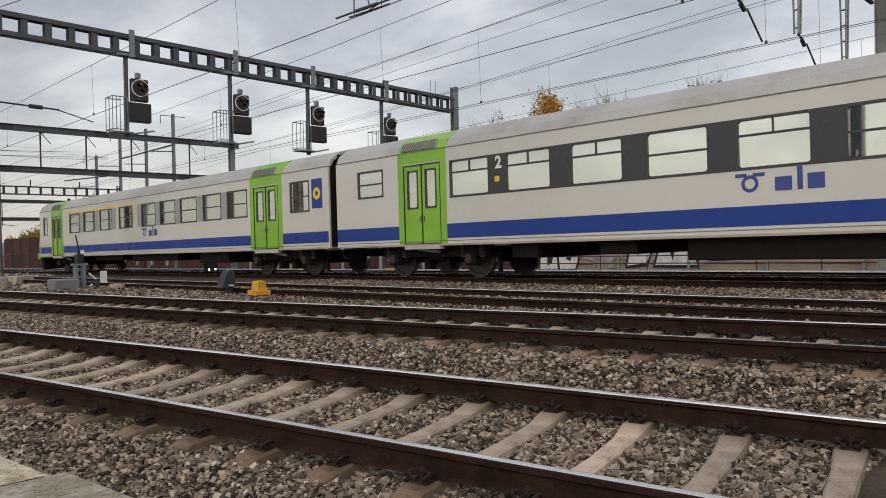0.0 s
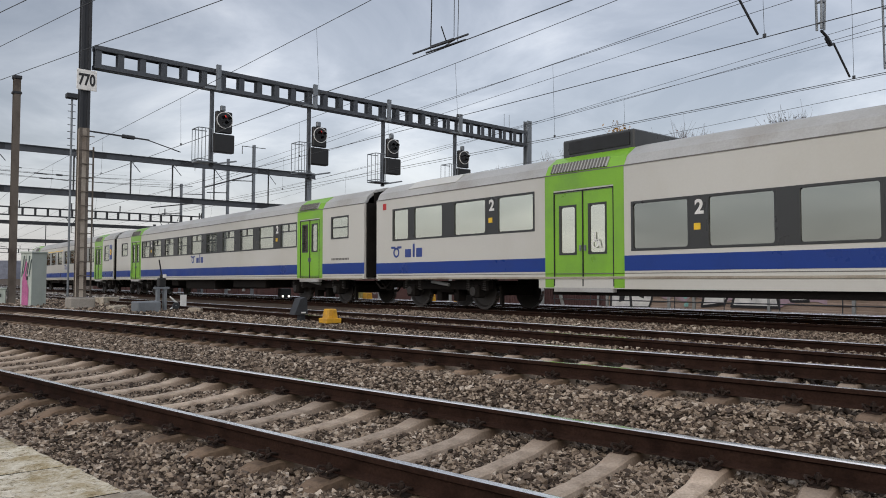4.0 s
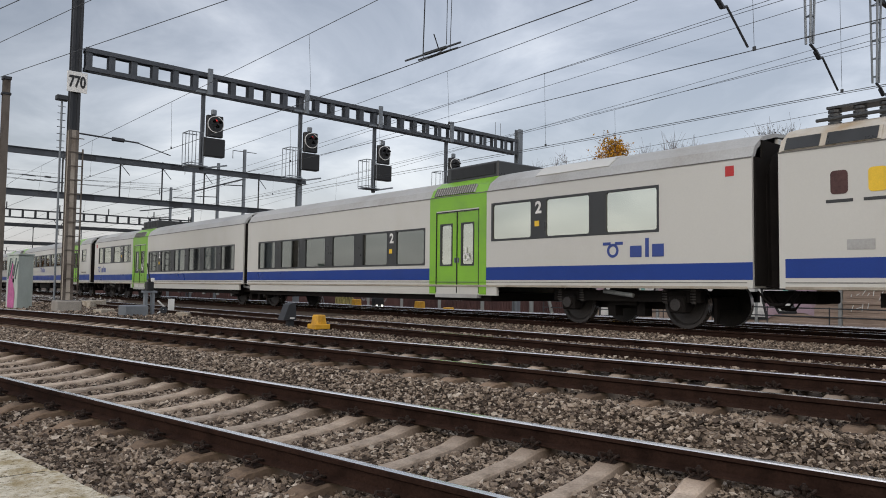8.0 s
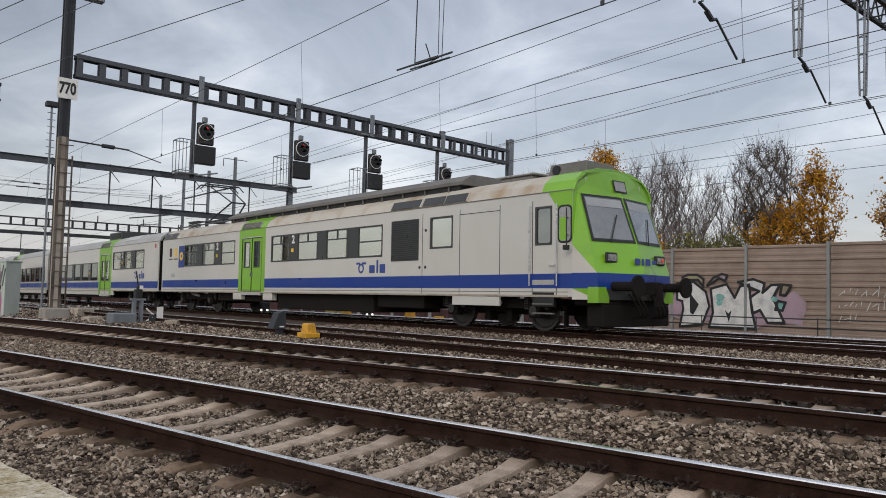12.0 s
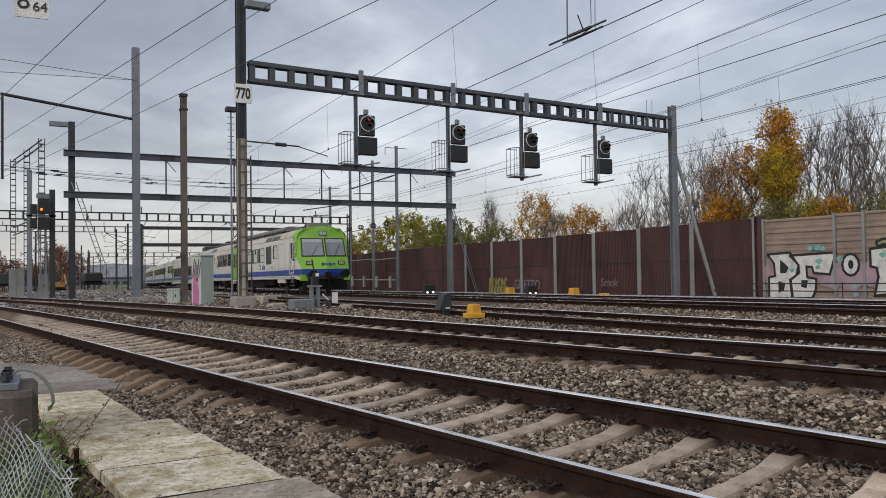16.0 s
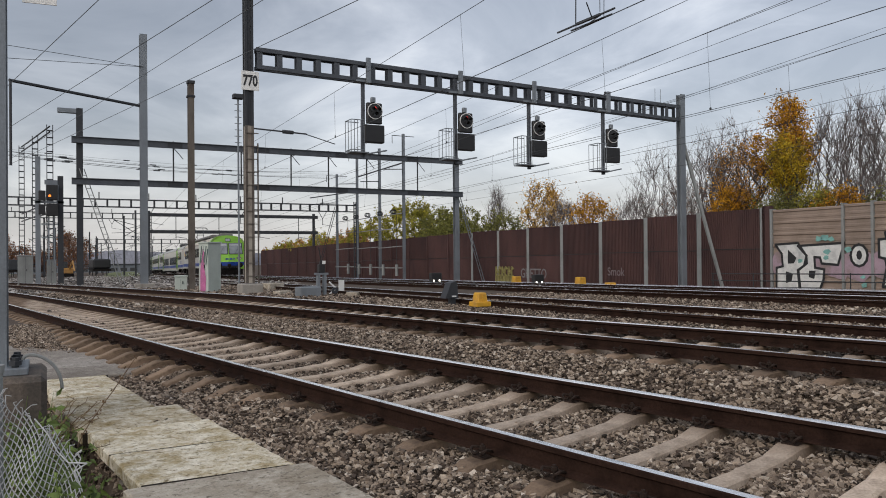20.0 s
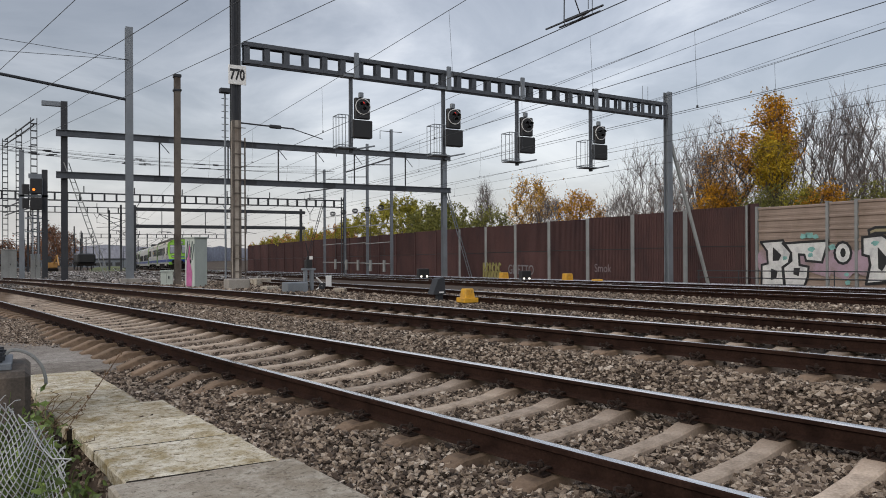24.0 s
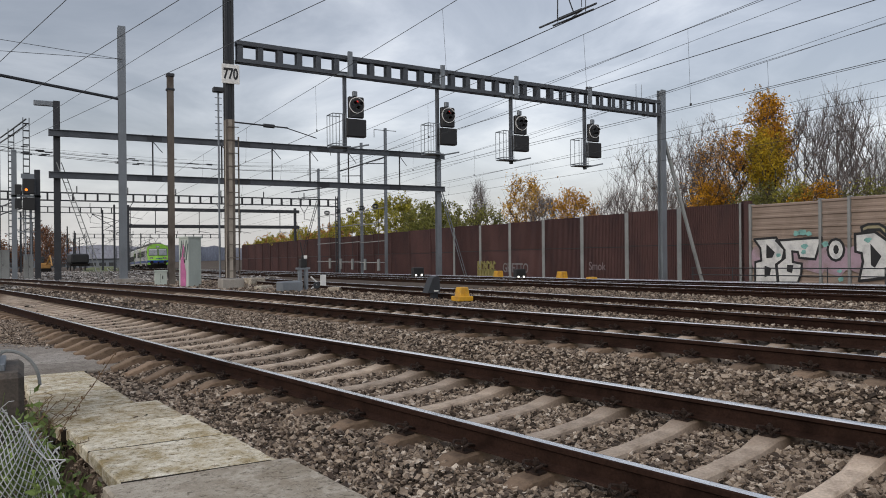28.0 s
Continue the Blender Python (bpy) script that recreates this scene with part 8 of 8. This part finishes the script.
def grove():
    rows = (
        (38.5, 29.0, 3.6, 10.1, 1.65, "gold", 9500, "tall golden autumn tree behind the barrier", 0.075, 200),
        (37.4, 28.1, 3.8, 7.6, 1.15, "yellow", 4200, "bright yellow tree in front of the golden one", 0.075, 110),
        (37.5, 31.5, 3.0, 7.9, 1.9, "amber", 2300, "thinning amber autumn tree behind the barrier", 0.075, 170),
        (36.5, 31.4, 2.4, 4.9, 1.3, "gold", 3200, "low golden shrub over the barrier", 0.075, 80),
        (36.0, 27.6, 1.8, 4.1, 1.3, "olive", 3800, "olive-green shrub over the barrier", 0.07, 90),
        (36.0, 25.2, 1.8, 4.15, 1.2, "lemon", 3200, "yellow-green shrub over the barrier", 0.07, 90),
        (36.0, 23.7, 1.8, 4.0, 1.0, "gold", 2400, "yellow-green shrub fading to amber", 0.07, 80),
        (36.0, 21.4, 1.8, 4.0, 1.1, "olive", 1800, "olive-green shrub over the barrier", 0.07, 80),
        (36.2, 19.2, 1.8, 3.9, 1.3, "olive", 2000, "olive-green shrub over the barrier", 0.07, 90),
        (38.0, 17.4, 2.2, 5.5, 1.7, "gold", 5200, "low golden tree in front of a dark alder", 0.075, 130),
        (38.0, 15.5, 3.0, 7.8, 1.0, "gold", 3800, "slim golden autumn tree behind the barrier", 0.075, 110),
        (37.5, 11.0, 2.8, 6.3, 1.8, "amber", 3600, "amber autumn tree with an open crown", 0.08, 140),
        (37.0, 6.0, 2.4, 6.0, 2.0, "olive", 3400, "olive-green tree behind the barrier", 0.08, 140),
        (39.0, 54.0, 2.6, 7.3, 2.2, "pale", 4200, "slim pale golden birch behind the barrier", 0.085, 170),
        (39.0, 47.6, 2.4, 5.7, 1.7, "gold", 2600, "small golden-brown tree behind the barrier", 0.085, 100),
        (39.0, 80.5, 1.6, 7.1, 5.6, "lemon", 9500, "broad yellow-green tree behind the barrier", 0.14, 220),
        (39.5, 70.5, 1.8, 6.1, 4.2, "olive", 4500, "broad olive tree fading to brown", 0.13, 180),
        (38.0, 59.0, 1.8, 4.9, 2.6, "olive", 2600, "low thinning shrub behind the barrier", 0.10, 110),
        (38.0, 43.8, 2.4, 4.0, 0.5, "amber", 500, "small amber sapling over the barrier", 0.07, 30),
    )
    for k, (x, y, low, top, wide, leaf, n, label, size, limbs) in enumerate(rows):
        tree(x, y, low, top, wide, leaf, n, 20 + k, label, None, size, limbs, 4)
    bare = ((40, 27.5, 2.4, 9.4, 1.3, 60), (40.3, 25.8, 2.2, 9.6, 1.3, 30), (40, 24.2, 2.0, 9.0, 1.3, 20), (41.5, 26.4, 2.4, 9.6, 1.5, 40), (40.5, 22.6, 2.0, 8.0, 1.2, 20), (40, 36.4, 1.8, 9.0, 2.0, 200), (40, 34.2, 1.8, 9.6, 2.0, 260), (38.5, 33.6, 1.8, 7.4, 1.6, 420), (39, 40.0, 1.8, 8.4, 2.4, 40), (40, 43.5, 1.8, 5.2, 1.8, 100), (39, 51.2, 1.8, 5.4, 1.5, 140), (39, 61.6, 2.6, 7.4, 0.9, 50), (38.2, 36.8, 1.6, 5.4, 1.8, 420), (41, 30.8, 2.4, 8.6, 1.8, 300), (41, 20.6, 2.0, 6.6, 1.4, 60), (42, 10, 2, 8.4, 2.2, 120), (41, 5, 2, 8.2, 2.2, 120))
    for k, (x, y, low, top, wide, n) in enumerate(bare):
        tree(x, y, low, top, wide, "russet", n, 60 + k, "bare grey-brown tree with a few russet leaves", M_BAREBARK, 0.06, 190, 6, 0.65)
    tree(38.6, 18.3, 3.6, 9.3, 2.1, "dusk", 2600, 85, "dark bare alder with level branches and small cones", M_BARK, 0.045, 300, 9, 0.38)
    for k, (y, top, leaf) in enumerate(((89, 4.9, "lemon"), (97, 4.4, "amber"), (105, 4.1, "lemon"), (113, 3.8, "amber"), (121, 3.4, "lemon"), (129, 3.0, "amber"), (66, 4.6, "olive"))):
        tree(36.5 + 1.2 * (k % 2), y, 0.0, top, 4.4, leaf, 3800, 90 + k, "hedge-like shrub in faded autumn leaf over the barrier", None, 0.15, 90, 4)


grove()


# ---- graffiti on the barrier ----
M_SPRAYW = surf("white_spray", (0.62, 0.62, 0.60), 0.7, vary=0.2, scale=2.5, bump=0, tint=(0.42, 0.42, 0.42))
M_SPRAYK = surf("black_spray", (0.015, 0.015, 0.016), 0.6, vary=0.2, bump=0)
M_SPRAYT = surf("teal_spray", (0.20, 0.42, 0.385), 0.7, vary=0.3, scale=4, bump=0)
M_SPRAYP = surf("mauve_spray", (0.36, 0.26, 0.31), 0.7, vary=0.3, scale=1.2, bump=0, tint=(0.24, 0.18, 0.17))
M_SPRAYO = surf("dull_olive_spray", (0.33, 0.29, 0.17), 0.7, vary=0.35, scale=1.6, bump=0, tint=(0.24, 0.20, 0.15))
M_SPRAYY = surf("mustard_spray", (0.26, 0.23, 0.08), 0.7, vary=0.25, scale=3, bump=0)


def graffiti():
    X = WALL_X - 0.106
    wash = thing("graffiti_wash", "faded mauve and teal spray wash on the tan barrier", "graffiti")
    zb = wall_base(20)
    base = zb + 0.05
    rng = random.Random(3)
    for k in range(9):
        a0 = 0.75 + k * 1.2
        pts = [(a0 + 0.75 * math.cos(w) * rng.uniform(0.8, 1.2), 1.35 + 0.75 * math.sin(w) * rng.uniform(0.7, 1.2)) for w in [2 * math.pi * i / 14 for i in range(14)]]
        bm = bmesh.new()
        bm.faces.new([bm.verts.new((X - 0.0005 * (k + 1), 24.1 - a, zb + b)) for a, b in pts])
        bm.normal_update()
        bmesh.ops.triangulate(bm, faces=bm.faces)
        part("wash", bm, M_SPRAYP, wash)
    # block letters: a white body, thick black strokes along its edges, black counters
    letters = (
        (((0.18, 2.22), (1.39, 2.28), (1.82, 1.68), (1.69, 1.22), (1.36, 1.01), (1.44, 0.16), (0.21, 0.12), (0.23, 1.11), (0.57, 1.19), (0.52, 1.78)),
         (((0.86, 1.97), (1.31, 1.59), (1.17, 1.33), (0.84, 1.31)), ((0.74, 0.95), (1.11, 0.84), (1.03, 0.49), (0.73, 0.39)))),
        (((1.38, 2.14), (3.67, 2.24), (3.36, 1.27), (2.58, 1.33), (2.50, 1.60), (2.22, 1.62), (2.25, 1.14), (2.70, 1.06), (2.66, 0.6), (2.49, 0.19), (1.49, 0.16), (1.4, 1.01), (1.84, 1.33), (1.82, 1.7)),
         (((1.95, 1.0), (2.28, 1.0), (2.2, 0.62), (1.93, 0.7)),)),
        ([(4.33 + 0.38 * math.cos(i * math.pi / 6), 1.69 + 0.47 * math.sin(i * math.pi / 6)) for i in range(12)], ([(4.34 + 0.13 * math.cos(i * math.pi / 4), 1.7 + 0.21 * math.sin(i * math.pi / 4)) for i in range(8)],)),
        (((5.2, 2.35), (6.04, 2.43), (6.65, 1.99), (6.82, 1.35), (6.48, 0.52), (5.35, 0.37), (5.53, 1.18), (5.47, 1.54), (5.21, 1.61)), (((5.85, 1.94), (6.31, 1.41), (6.03, 0.93), (5.87, 1.04)),)),
        (((6.89, 2.13), (7.64, 2.34), (8.01, 1.76), (8.27, 2.27), (8.66, 2.33), (8.78, 1.25), (8.96, 0.46), (6.81, 0.43), (7.0, 1.07)), (((7.55, 1.23), (7.75, 0.68), (7.87, 1.21), (7.72, 1.06)),)),
        (((8.16, 2.44), (8.85, 2.57), (9.33, 2.4), (9.25, 2.0), (9.62, 2.33), (9.98, 2.35), (9.69, 1.8), (10.17, 0.77), (9.47, 0.74), (9.14, 1.26), (8.83, 1.12), (8.71, 1.79), (9.11, 2.06)), ()),
        (((10.07, 2.35), (10.45, 2.32), (10.22, 1.91), (10.0, 1.93)), ()),
        (((5.48, 2.64), (5.76, 2.75), (6.23, 2.75), (6.53, 2.56), (6.53, 2.23), (6.26, 2.52), (5.76, 2.52), (5.52, 2.42)), ()),
        (((6.71, 2.27), (7.01, 2.62), (7.42, 2.79), (7.66, 2.73), (7.57, 2.48), (7.28, 2.62), (6.98, 2.41)), ()),
        (((10.22, 1.61), (10.09, 1.28), (9.8, 1.3), (9.89, 1.67)), ()),
    )
    for k, (pts, counters) in enumerate(letters):
        g = thing("graffiti_piece", "white block graffiti letter shape with thick black outline on the barrier", "graffiti", group="graffiti")
        pts = list(pts)
        bm = bmesh.new()
        bm.faces.new([bm.verts.new((X - 0.008 - 0.0006 * k, 24.1 - a, base + b)) for a, b in pts])
        bm.normal_update()
        bmesh.ops.triangulate(bm, faces=bm.faces, ngon_method="EAR_CLIP")
        part("fill", bm, M_SPRAYW if k < 5 else M_SPRAYT if k == 9 else M_SPRAYW if k == 5 else M_SPRAYP if k == 8 else M_SPRAYO, g)
        for m, (p, q) in enumerate(zip(pts, pts[1:] + pts[:1])):
            p, q = Vector(p), Vector(q)
            e = (q - p).normalized()
            n = Vector((-e.y, e.x)) * 0.055
            bm = bmesh.new()
            bm.faces.new([bm.verts.new((X - 0.0145 - 0.0006 * k - 0.00003 * m, 24.1 - c.x, base + c.y)) for c in (p - e * 0.04 - n, q + e * 0.04 - n, q + e * 0.04 + n, p - e * 0.04 + n)])
            part("stroke", bm, M_SPRAYK, g)
        for c in counters:
            bm = bmesh.new()
            bm.faces.new([bm.verts.new((X - 0.0135 - 0.0006 * k, 24.1 - a, base + b)) for a, b in c])
            part("counter", bm, M_SPRAYK, g)
    tl = thing("graffiti_splash", "teal spray splashes on the graffiti", "graffiti")
    for a, b, r in ((2.45, 2.45, 0.2), (2.75, 2.5, 0.24), (3.05, 2.42, 0.18), (2.85, 1.85, 0.2), (2.8, 1.6, 0.16), (1.5, 1.45, 0.16), (3.85, 1.95, 0.2), (4.5, 0.75, 0.14), (4.55, 0.4, 0.16), (5.75, 2.1, 0.18), (7.35, 1.75, 0.26), (7.3, 1.5, 0.2), (9.75, 1.75, 0.18)):
        bm = bmesh.new()
        n = 22
        ph = [random.uniform(0.6, 1.0) for _ in range(n)]
        bm.faces.new([bm.verts.new((X - 0.0215, 24.1 - a - r * ph[i] * math.cos(2 * math.pi * i / n), base + b + r * 0.75 * ph[i] * math.sin(2 * math.pi * i / n))) for i in range(n)])
        part("splash", bm, M_SPRAYT, tl)
    t = thing("graffiti_tag", "thin pale scribbled tag on the barrier", "graffiti", group="tags")
    bm = bmesh.new()
    rng = random.Random(8)
    for k in range(26):
        a, b = 12.3 + 0.2 * (k % 11), (2.0, 1.45, 0.95)[k // 11 if k < 33 else 2]
        rod(bm, (X - 0.012, 24.1 - a, base + b + rng.uniform(-0.1, 0.1)), (X - 0.012, 24.1 - a - rng.uniform(0.0, 0.22), base + b + rng.uniform(0.1, 0.35)), 0.016, 4)
    part("strokes", bm, M_SPRAYW, t)
    # tags on the dark panels
    word = thing("graffiti_tag", "pale spray-painted word on the dark barrier", "graffiti", pose(WALL_X - 0.012, 44.2, wall_base(44) + 0.85, 0, 0, -90), group="tags")
    lettering("GHETTO", 0.95, surf("grey_tag", (0.165, 0.15, 0.155), 0.7, vary=0.2, bump=0), word, FACE @ Matrix.Diagonal((0.85, 1.0, 1, 1)), bold=0.012)
    faint = surf("faint_tag", (0.17, 0.135, 0.14), 0.7, vary=0.2, bump=0)
    for words, y, z, size, wide in (("Smok", 35.4, -0.28, 0.72, 0.95), ("P", 32.75, -0.2, 0.95, 0.8)):
        g = thing("graffiti_tag", "faint pale spray-painted word on the dark barrier", "graffiti", pose(WALL_X - 0.012, y, z, 0, 0, -90), group="tags")
        lettering(words, size, faint, g, FACE @ Matrix.Diagonal((wide, 1.0, 1, 1)), bold=0.006)
    y, z, w, h, n = 49.2, wall_base(49.2) + 0.15, 2.6, 1.25, 6
    g = thing("graffiti_tag", "mustard-yellow block tag on the dark barrier", "graffiti", group="tags")
    for i in range(n):
        a = w * i / n
        bm = bmesh.new()
        for p, q in (((0, 0), (0.02, h)), ((0.02, h), (0.3 * w / n * 2, h * (0.85 if i % 2 else 0.6))), ((0, h * 0.5), (0.6 * w / n, h * 0.45)), ((0.6 * w / n, h * 0.45), (0.65 * w / n, 0.02)), ((0, 0.02), (0.5 * w / n, 0))):
            rod(bm, (WALL_X - 0.008, y - a - p[0], z + p[1]), (WALL_X - 0.008, y - a - q[0], z + q[1]), 0.085, 4)
        part("stroke", bm, M_SPRAYY, g)


graffiti()


# ---- the far end of the yard ----
M_GRASS = surf("rough_grass", (0.10, 0.125, 0.035), 0.9, vary=0.35, scale=0.6, fine=14, bump=0.5, tint=(0.14, 0.12, 0.05))
# the haze over the far woods is mixed into their pale blue-grey
M_HAZY_WOODS = surf("hazy_distant_woods", (0.20, 0.21, 0.25), 0.95, vary=0.3, scale=0.05, fine=0.4, bump=0, tint=(0.15, 0.16, 0.20))


def distance():
    bm = bmesh.new()
    prev = None
    for k in range(121):
        x = -500 + 10 * k
        y = 620 + 40 * math.sin(k * 0.4)
        h = 8 + 4 * noise.noise(Vector((k * 0.16, 0, 0))) + 2.5 * noise.noise(Vector((k * 0.9, 3, 0)))
        if 20 < x < 700:
            h += 4
        a = [bm.verts.new((x, y, -12)), bm.verts.new((x, y, -6 + h)), bm.verts.new((x, y + 60, -6 + h * 0.8)), bm.verts.new((x, y + 60, -12))]
        if prev:
            for i in range(3):
                bm.faces.new((prev[i], a[i], a[i + 1], prev[i + 1]))
        prev = a
    tagged(put(bm, "backdrop", M_HAZY_WOODS, smooth=True), "distant wooded ridge beyond the yard", "woods", kind="structure")
    for x0, x1, y0, y1 in ((3.2, 11, 100, 330), (-30, -9, 80, 300), (31.5, 80, -30, 300)):
        bm = bmesh.new()
        nx, ny = 10, 40
        g = [[bm.verts.new((x0 + (x1 - x0) * i / nx + (bend(y0 + (y1 - y0) * j / ny) if x0 > 0 else 0), y0 + (y1 - y0) * j / ny, bed(min(31, x0 + (x1 - x0) * i / nx), y0 + (y1 - y0) * j / ny) + (0.1 + 0.1 * noise.noise(Vector((i * 0.7, j * 0.7, 1))) if 0 < i < nx else -0.1))) for i in range(nx + 1)] for j in range(ny + 1)]
        for r, s in zip(g, g[1:]):
            for i in range(nx):
                bm.faces.new((r[i], r[i + 1], s[i + 1], s[i]))
        tagged(put(bm, "grass_strip", M_GRASS, smooth=True), "rough grass strip beside the lines", "grass", kind="structure")
    # slim masts of the far yard
    rng = random.Random(11)
    proto = None
    for k in range(34):
        y = rng.uniform(95, 330)
        x = rng.choice((-14, -8, -3, 2.5, 7, 11.2, 15.5)) + bend(y) + rng.uniform(-1, 1) - max(0, 0.12 * (y - 110)) * (rng.random() < 0.4)
        h = rng.uniform(7.5, 10)
        if proto is None:
            proto = thing("overhead_line_mast", "slim distant overhead-line mast with a cantilever arm", "mast", pose(x, y, on_bed(x, y)), group="distant masts")
            part("post", boxes((-0.11, 0.11, -0.11, 0.11, 0, 8.5)), M_DARKSTEEL, proto)
            part("cantilever", rods(((0, 0, 6.6), (2.6, 0, 7.3), 0.04), ((0, 0, 5.6), (2.6, 0, 7.3), 0.04), ((0.4, 0, 5.7), (2.8, 0, 5.6), 0.03)), M_DARKSTEEL, proto)
        else:
            copy_thing(proto, pose(x, y, on_bed(x, y), 0, 0, rng.choice((0, 180))))
    for x, y, n in ((-4.5, 150, 2), (-9, 118, 1)):
        for i in range(n):
            w = thing("freight_wagon", "dark parked freight wagon in the far yard", "wagon", pose(x + i * 0.5, y + i * 14, on_bed(x, y) + 0.05), group="parked wagons")
            part("deck", boxes((-1.35, 1.35, -6.3, 6.3, 1.0, 1.35)), M_UNDER, w)
            part("load", boxes((-1.3, 1.3, -6.0, 6.0, 1.35, 3.1), bevel=0.1), M_DARKSTEEL if n == 2 else M_RUSTSTEEL, w)
            for dy in (-4.6, 4.6):
                for dx in (-0.75, 0.75):
                    part("wheel", rods(((dx - 0.06, dy, 0.47), (dx + 0.06, dy, 0.47)), r=0.46, n=16), M_WHEEL, w)
    for x, y, low, top, wide in ((3.4, 150, -1.5, 5.8, 2.3), (3.2, 158, -1.5, 6.2, 2.8), (6.6, 172, -1.5, 5.6, 2.6), (-6.5, 150, -1.5, 5.0, 2.6), (-0.6, 166, -2, 2.6, 2.4), (-4.0, 160, -2, 3.4, 3.0)):
        tree(x, y, low, top, wide, "russet", 1700, int(200 + y + x), "bare brown thicket at the far end of the yard", M_BAREBARK, 0.16, 200, 6, 0.5)
    w = thing("freight_wagon", "dark parked tank wagon end at the far yard", "wagon", pose(7.2, 126, on_bed(7.2, 126)), group="parked wagons")
    part("deck", boxes((-1.25, 1.25, -6, 6, 0.9, 1.25)), M_UNDER, w)
    part("load", boxes((-1.2, 1.2, -5.8, 5.8, 1.25, 2.7), bevel=0.2), M_BLACK, w)
    for dy in (-4.4, 4.4):
        for dx in (-0.75, 0.75):
            part("wheel", rods(((dx - 0.06, dy, 0.47), (dx + 0.06, dy, 0.47)), r=0.46, n=16), M_WHEEL, w)
    e = thing("rail_excavator", "small orange excavator parked in the far yard", "excavator", pose(2.6, 120, on_bed(2.6, 120)))
    part("tracks", boxes((-0.9, 0.9, -1.2, 1.2, 0, 0.6), bevel=0.1), M_UNDER, e)
    part("body", boxes((-0.8, 0.8, -0.9, 1.0, 0.6, 1.4), bevel=0.1), surf("machine_orange", (0.42, 0.22, 0.06), 0.6, vary=0.2, bump=0.05), e)
    part("cab", boxes((-0.75, 0.0, -0.9, 0.3, 1.4, 2.3), bevel=0.06), M_BAND, e)
    part("boom", rods(((0.3, -0.8, 1.2), (0.7, -2.0, 2.4), 0.12), ((0.7, -2.0, 2.4), (0.9, -3.0, 1.0), 0.1)), MATS["machine_orange"], e)
    b = thing("far_building", "long grey low building beyond the yard", "building", pose(-2, 360, -6.2))
    part("wall", boxes((-50, 40, 0, 14, 0, 4.2)), M_STEEL, b)
    part("roof", boxes((-50.6, 40.6, -0.6, 14.6, 4.2, 4.6)), M_DARKSTEEL, b)
    win = None
    for k in range(22):
        for z in (1.4,):
            m = Matrix.Translation((-47.5 + 4 * k, -0.04, z))
            if win is None:
                win = part("window", boxes((-1.4, 1.4, -0.03, 0.04, 0, 1.5)), M_BAND, b, m=m)
            else:
                share("window", win, b, m)


distance()


# ---- motion ----
TRAVEL = ((0, 0.0), (1.6, 10.64), (3, 19.95), (4.4, 29.26), (6.6, 44.2), (8, 53.5), (9.1, 60.7), (10.3, 68.8), (11.5, 76.9), (13.5, 90.9), (15, 101.8), (17, 116.0), (20, 136.6), (21, 143.0), (22, 148.8), (24, 161.0), (26, 172.0), (28, 182.0))


def travelled(t):
    for (a, pa), (b, pb) in zip(TRAVEL, TRAVEL[1:]):
        if t <= b:
            return pa + (pb - pa) * (t - a) / (b - a)
    return TRAVEL[-1][1]


def motions():
    """Every car rides on its two bogie pivots along the fourth line."""
    times = sorted({0.0, 0.1, 27.9, 28.0, *[0.5 * k for k in range(57)]})
    for car, y0, y1, ba, bb in CARS:
        rows = []
        for t in times:
            s = travelled(t)
            pa, pb = ba + s, bb + s
            a = Vector((t4(pa), pa, level(t4(pa), pa)))
            b = Vector((t4(pb), pb, level(t4(pb), pb)))
            d = b - a
            turn = Matrix.Rotation(math.atan2(-d.x, d.y), 4, "Z") @ Matrix.Rotation(math.atan2(d.z, math.hypot(d.x, d.y)), 4, "X")
            rows.append((t, Matrix.Translation(a) @ turn @ Matrix.Translation((0, -ba, 0))))
        walk(car, rows)


motions()
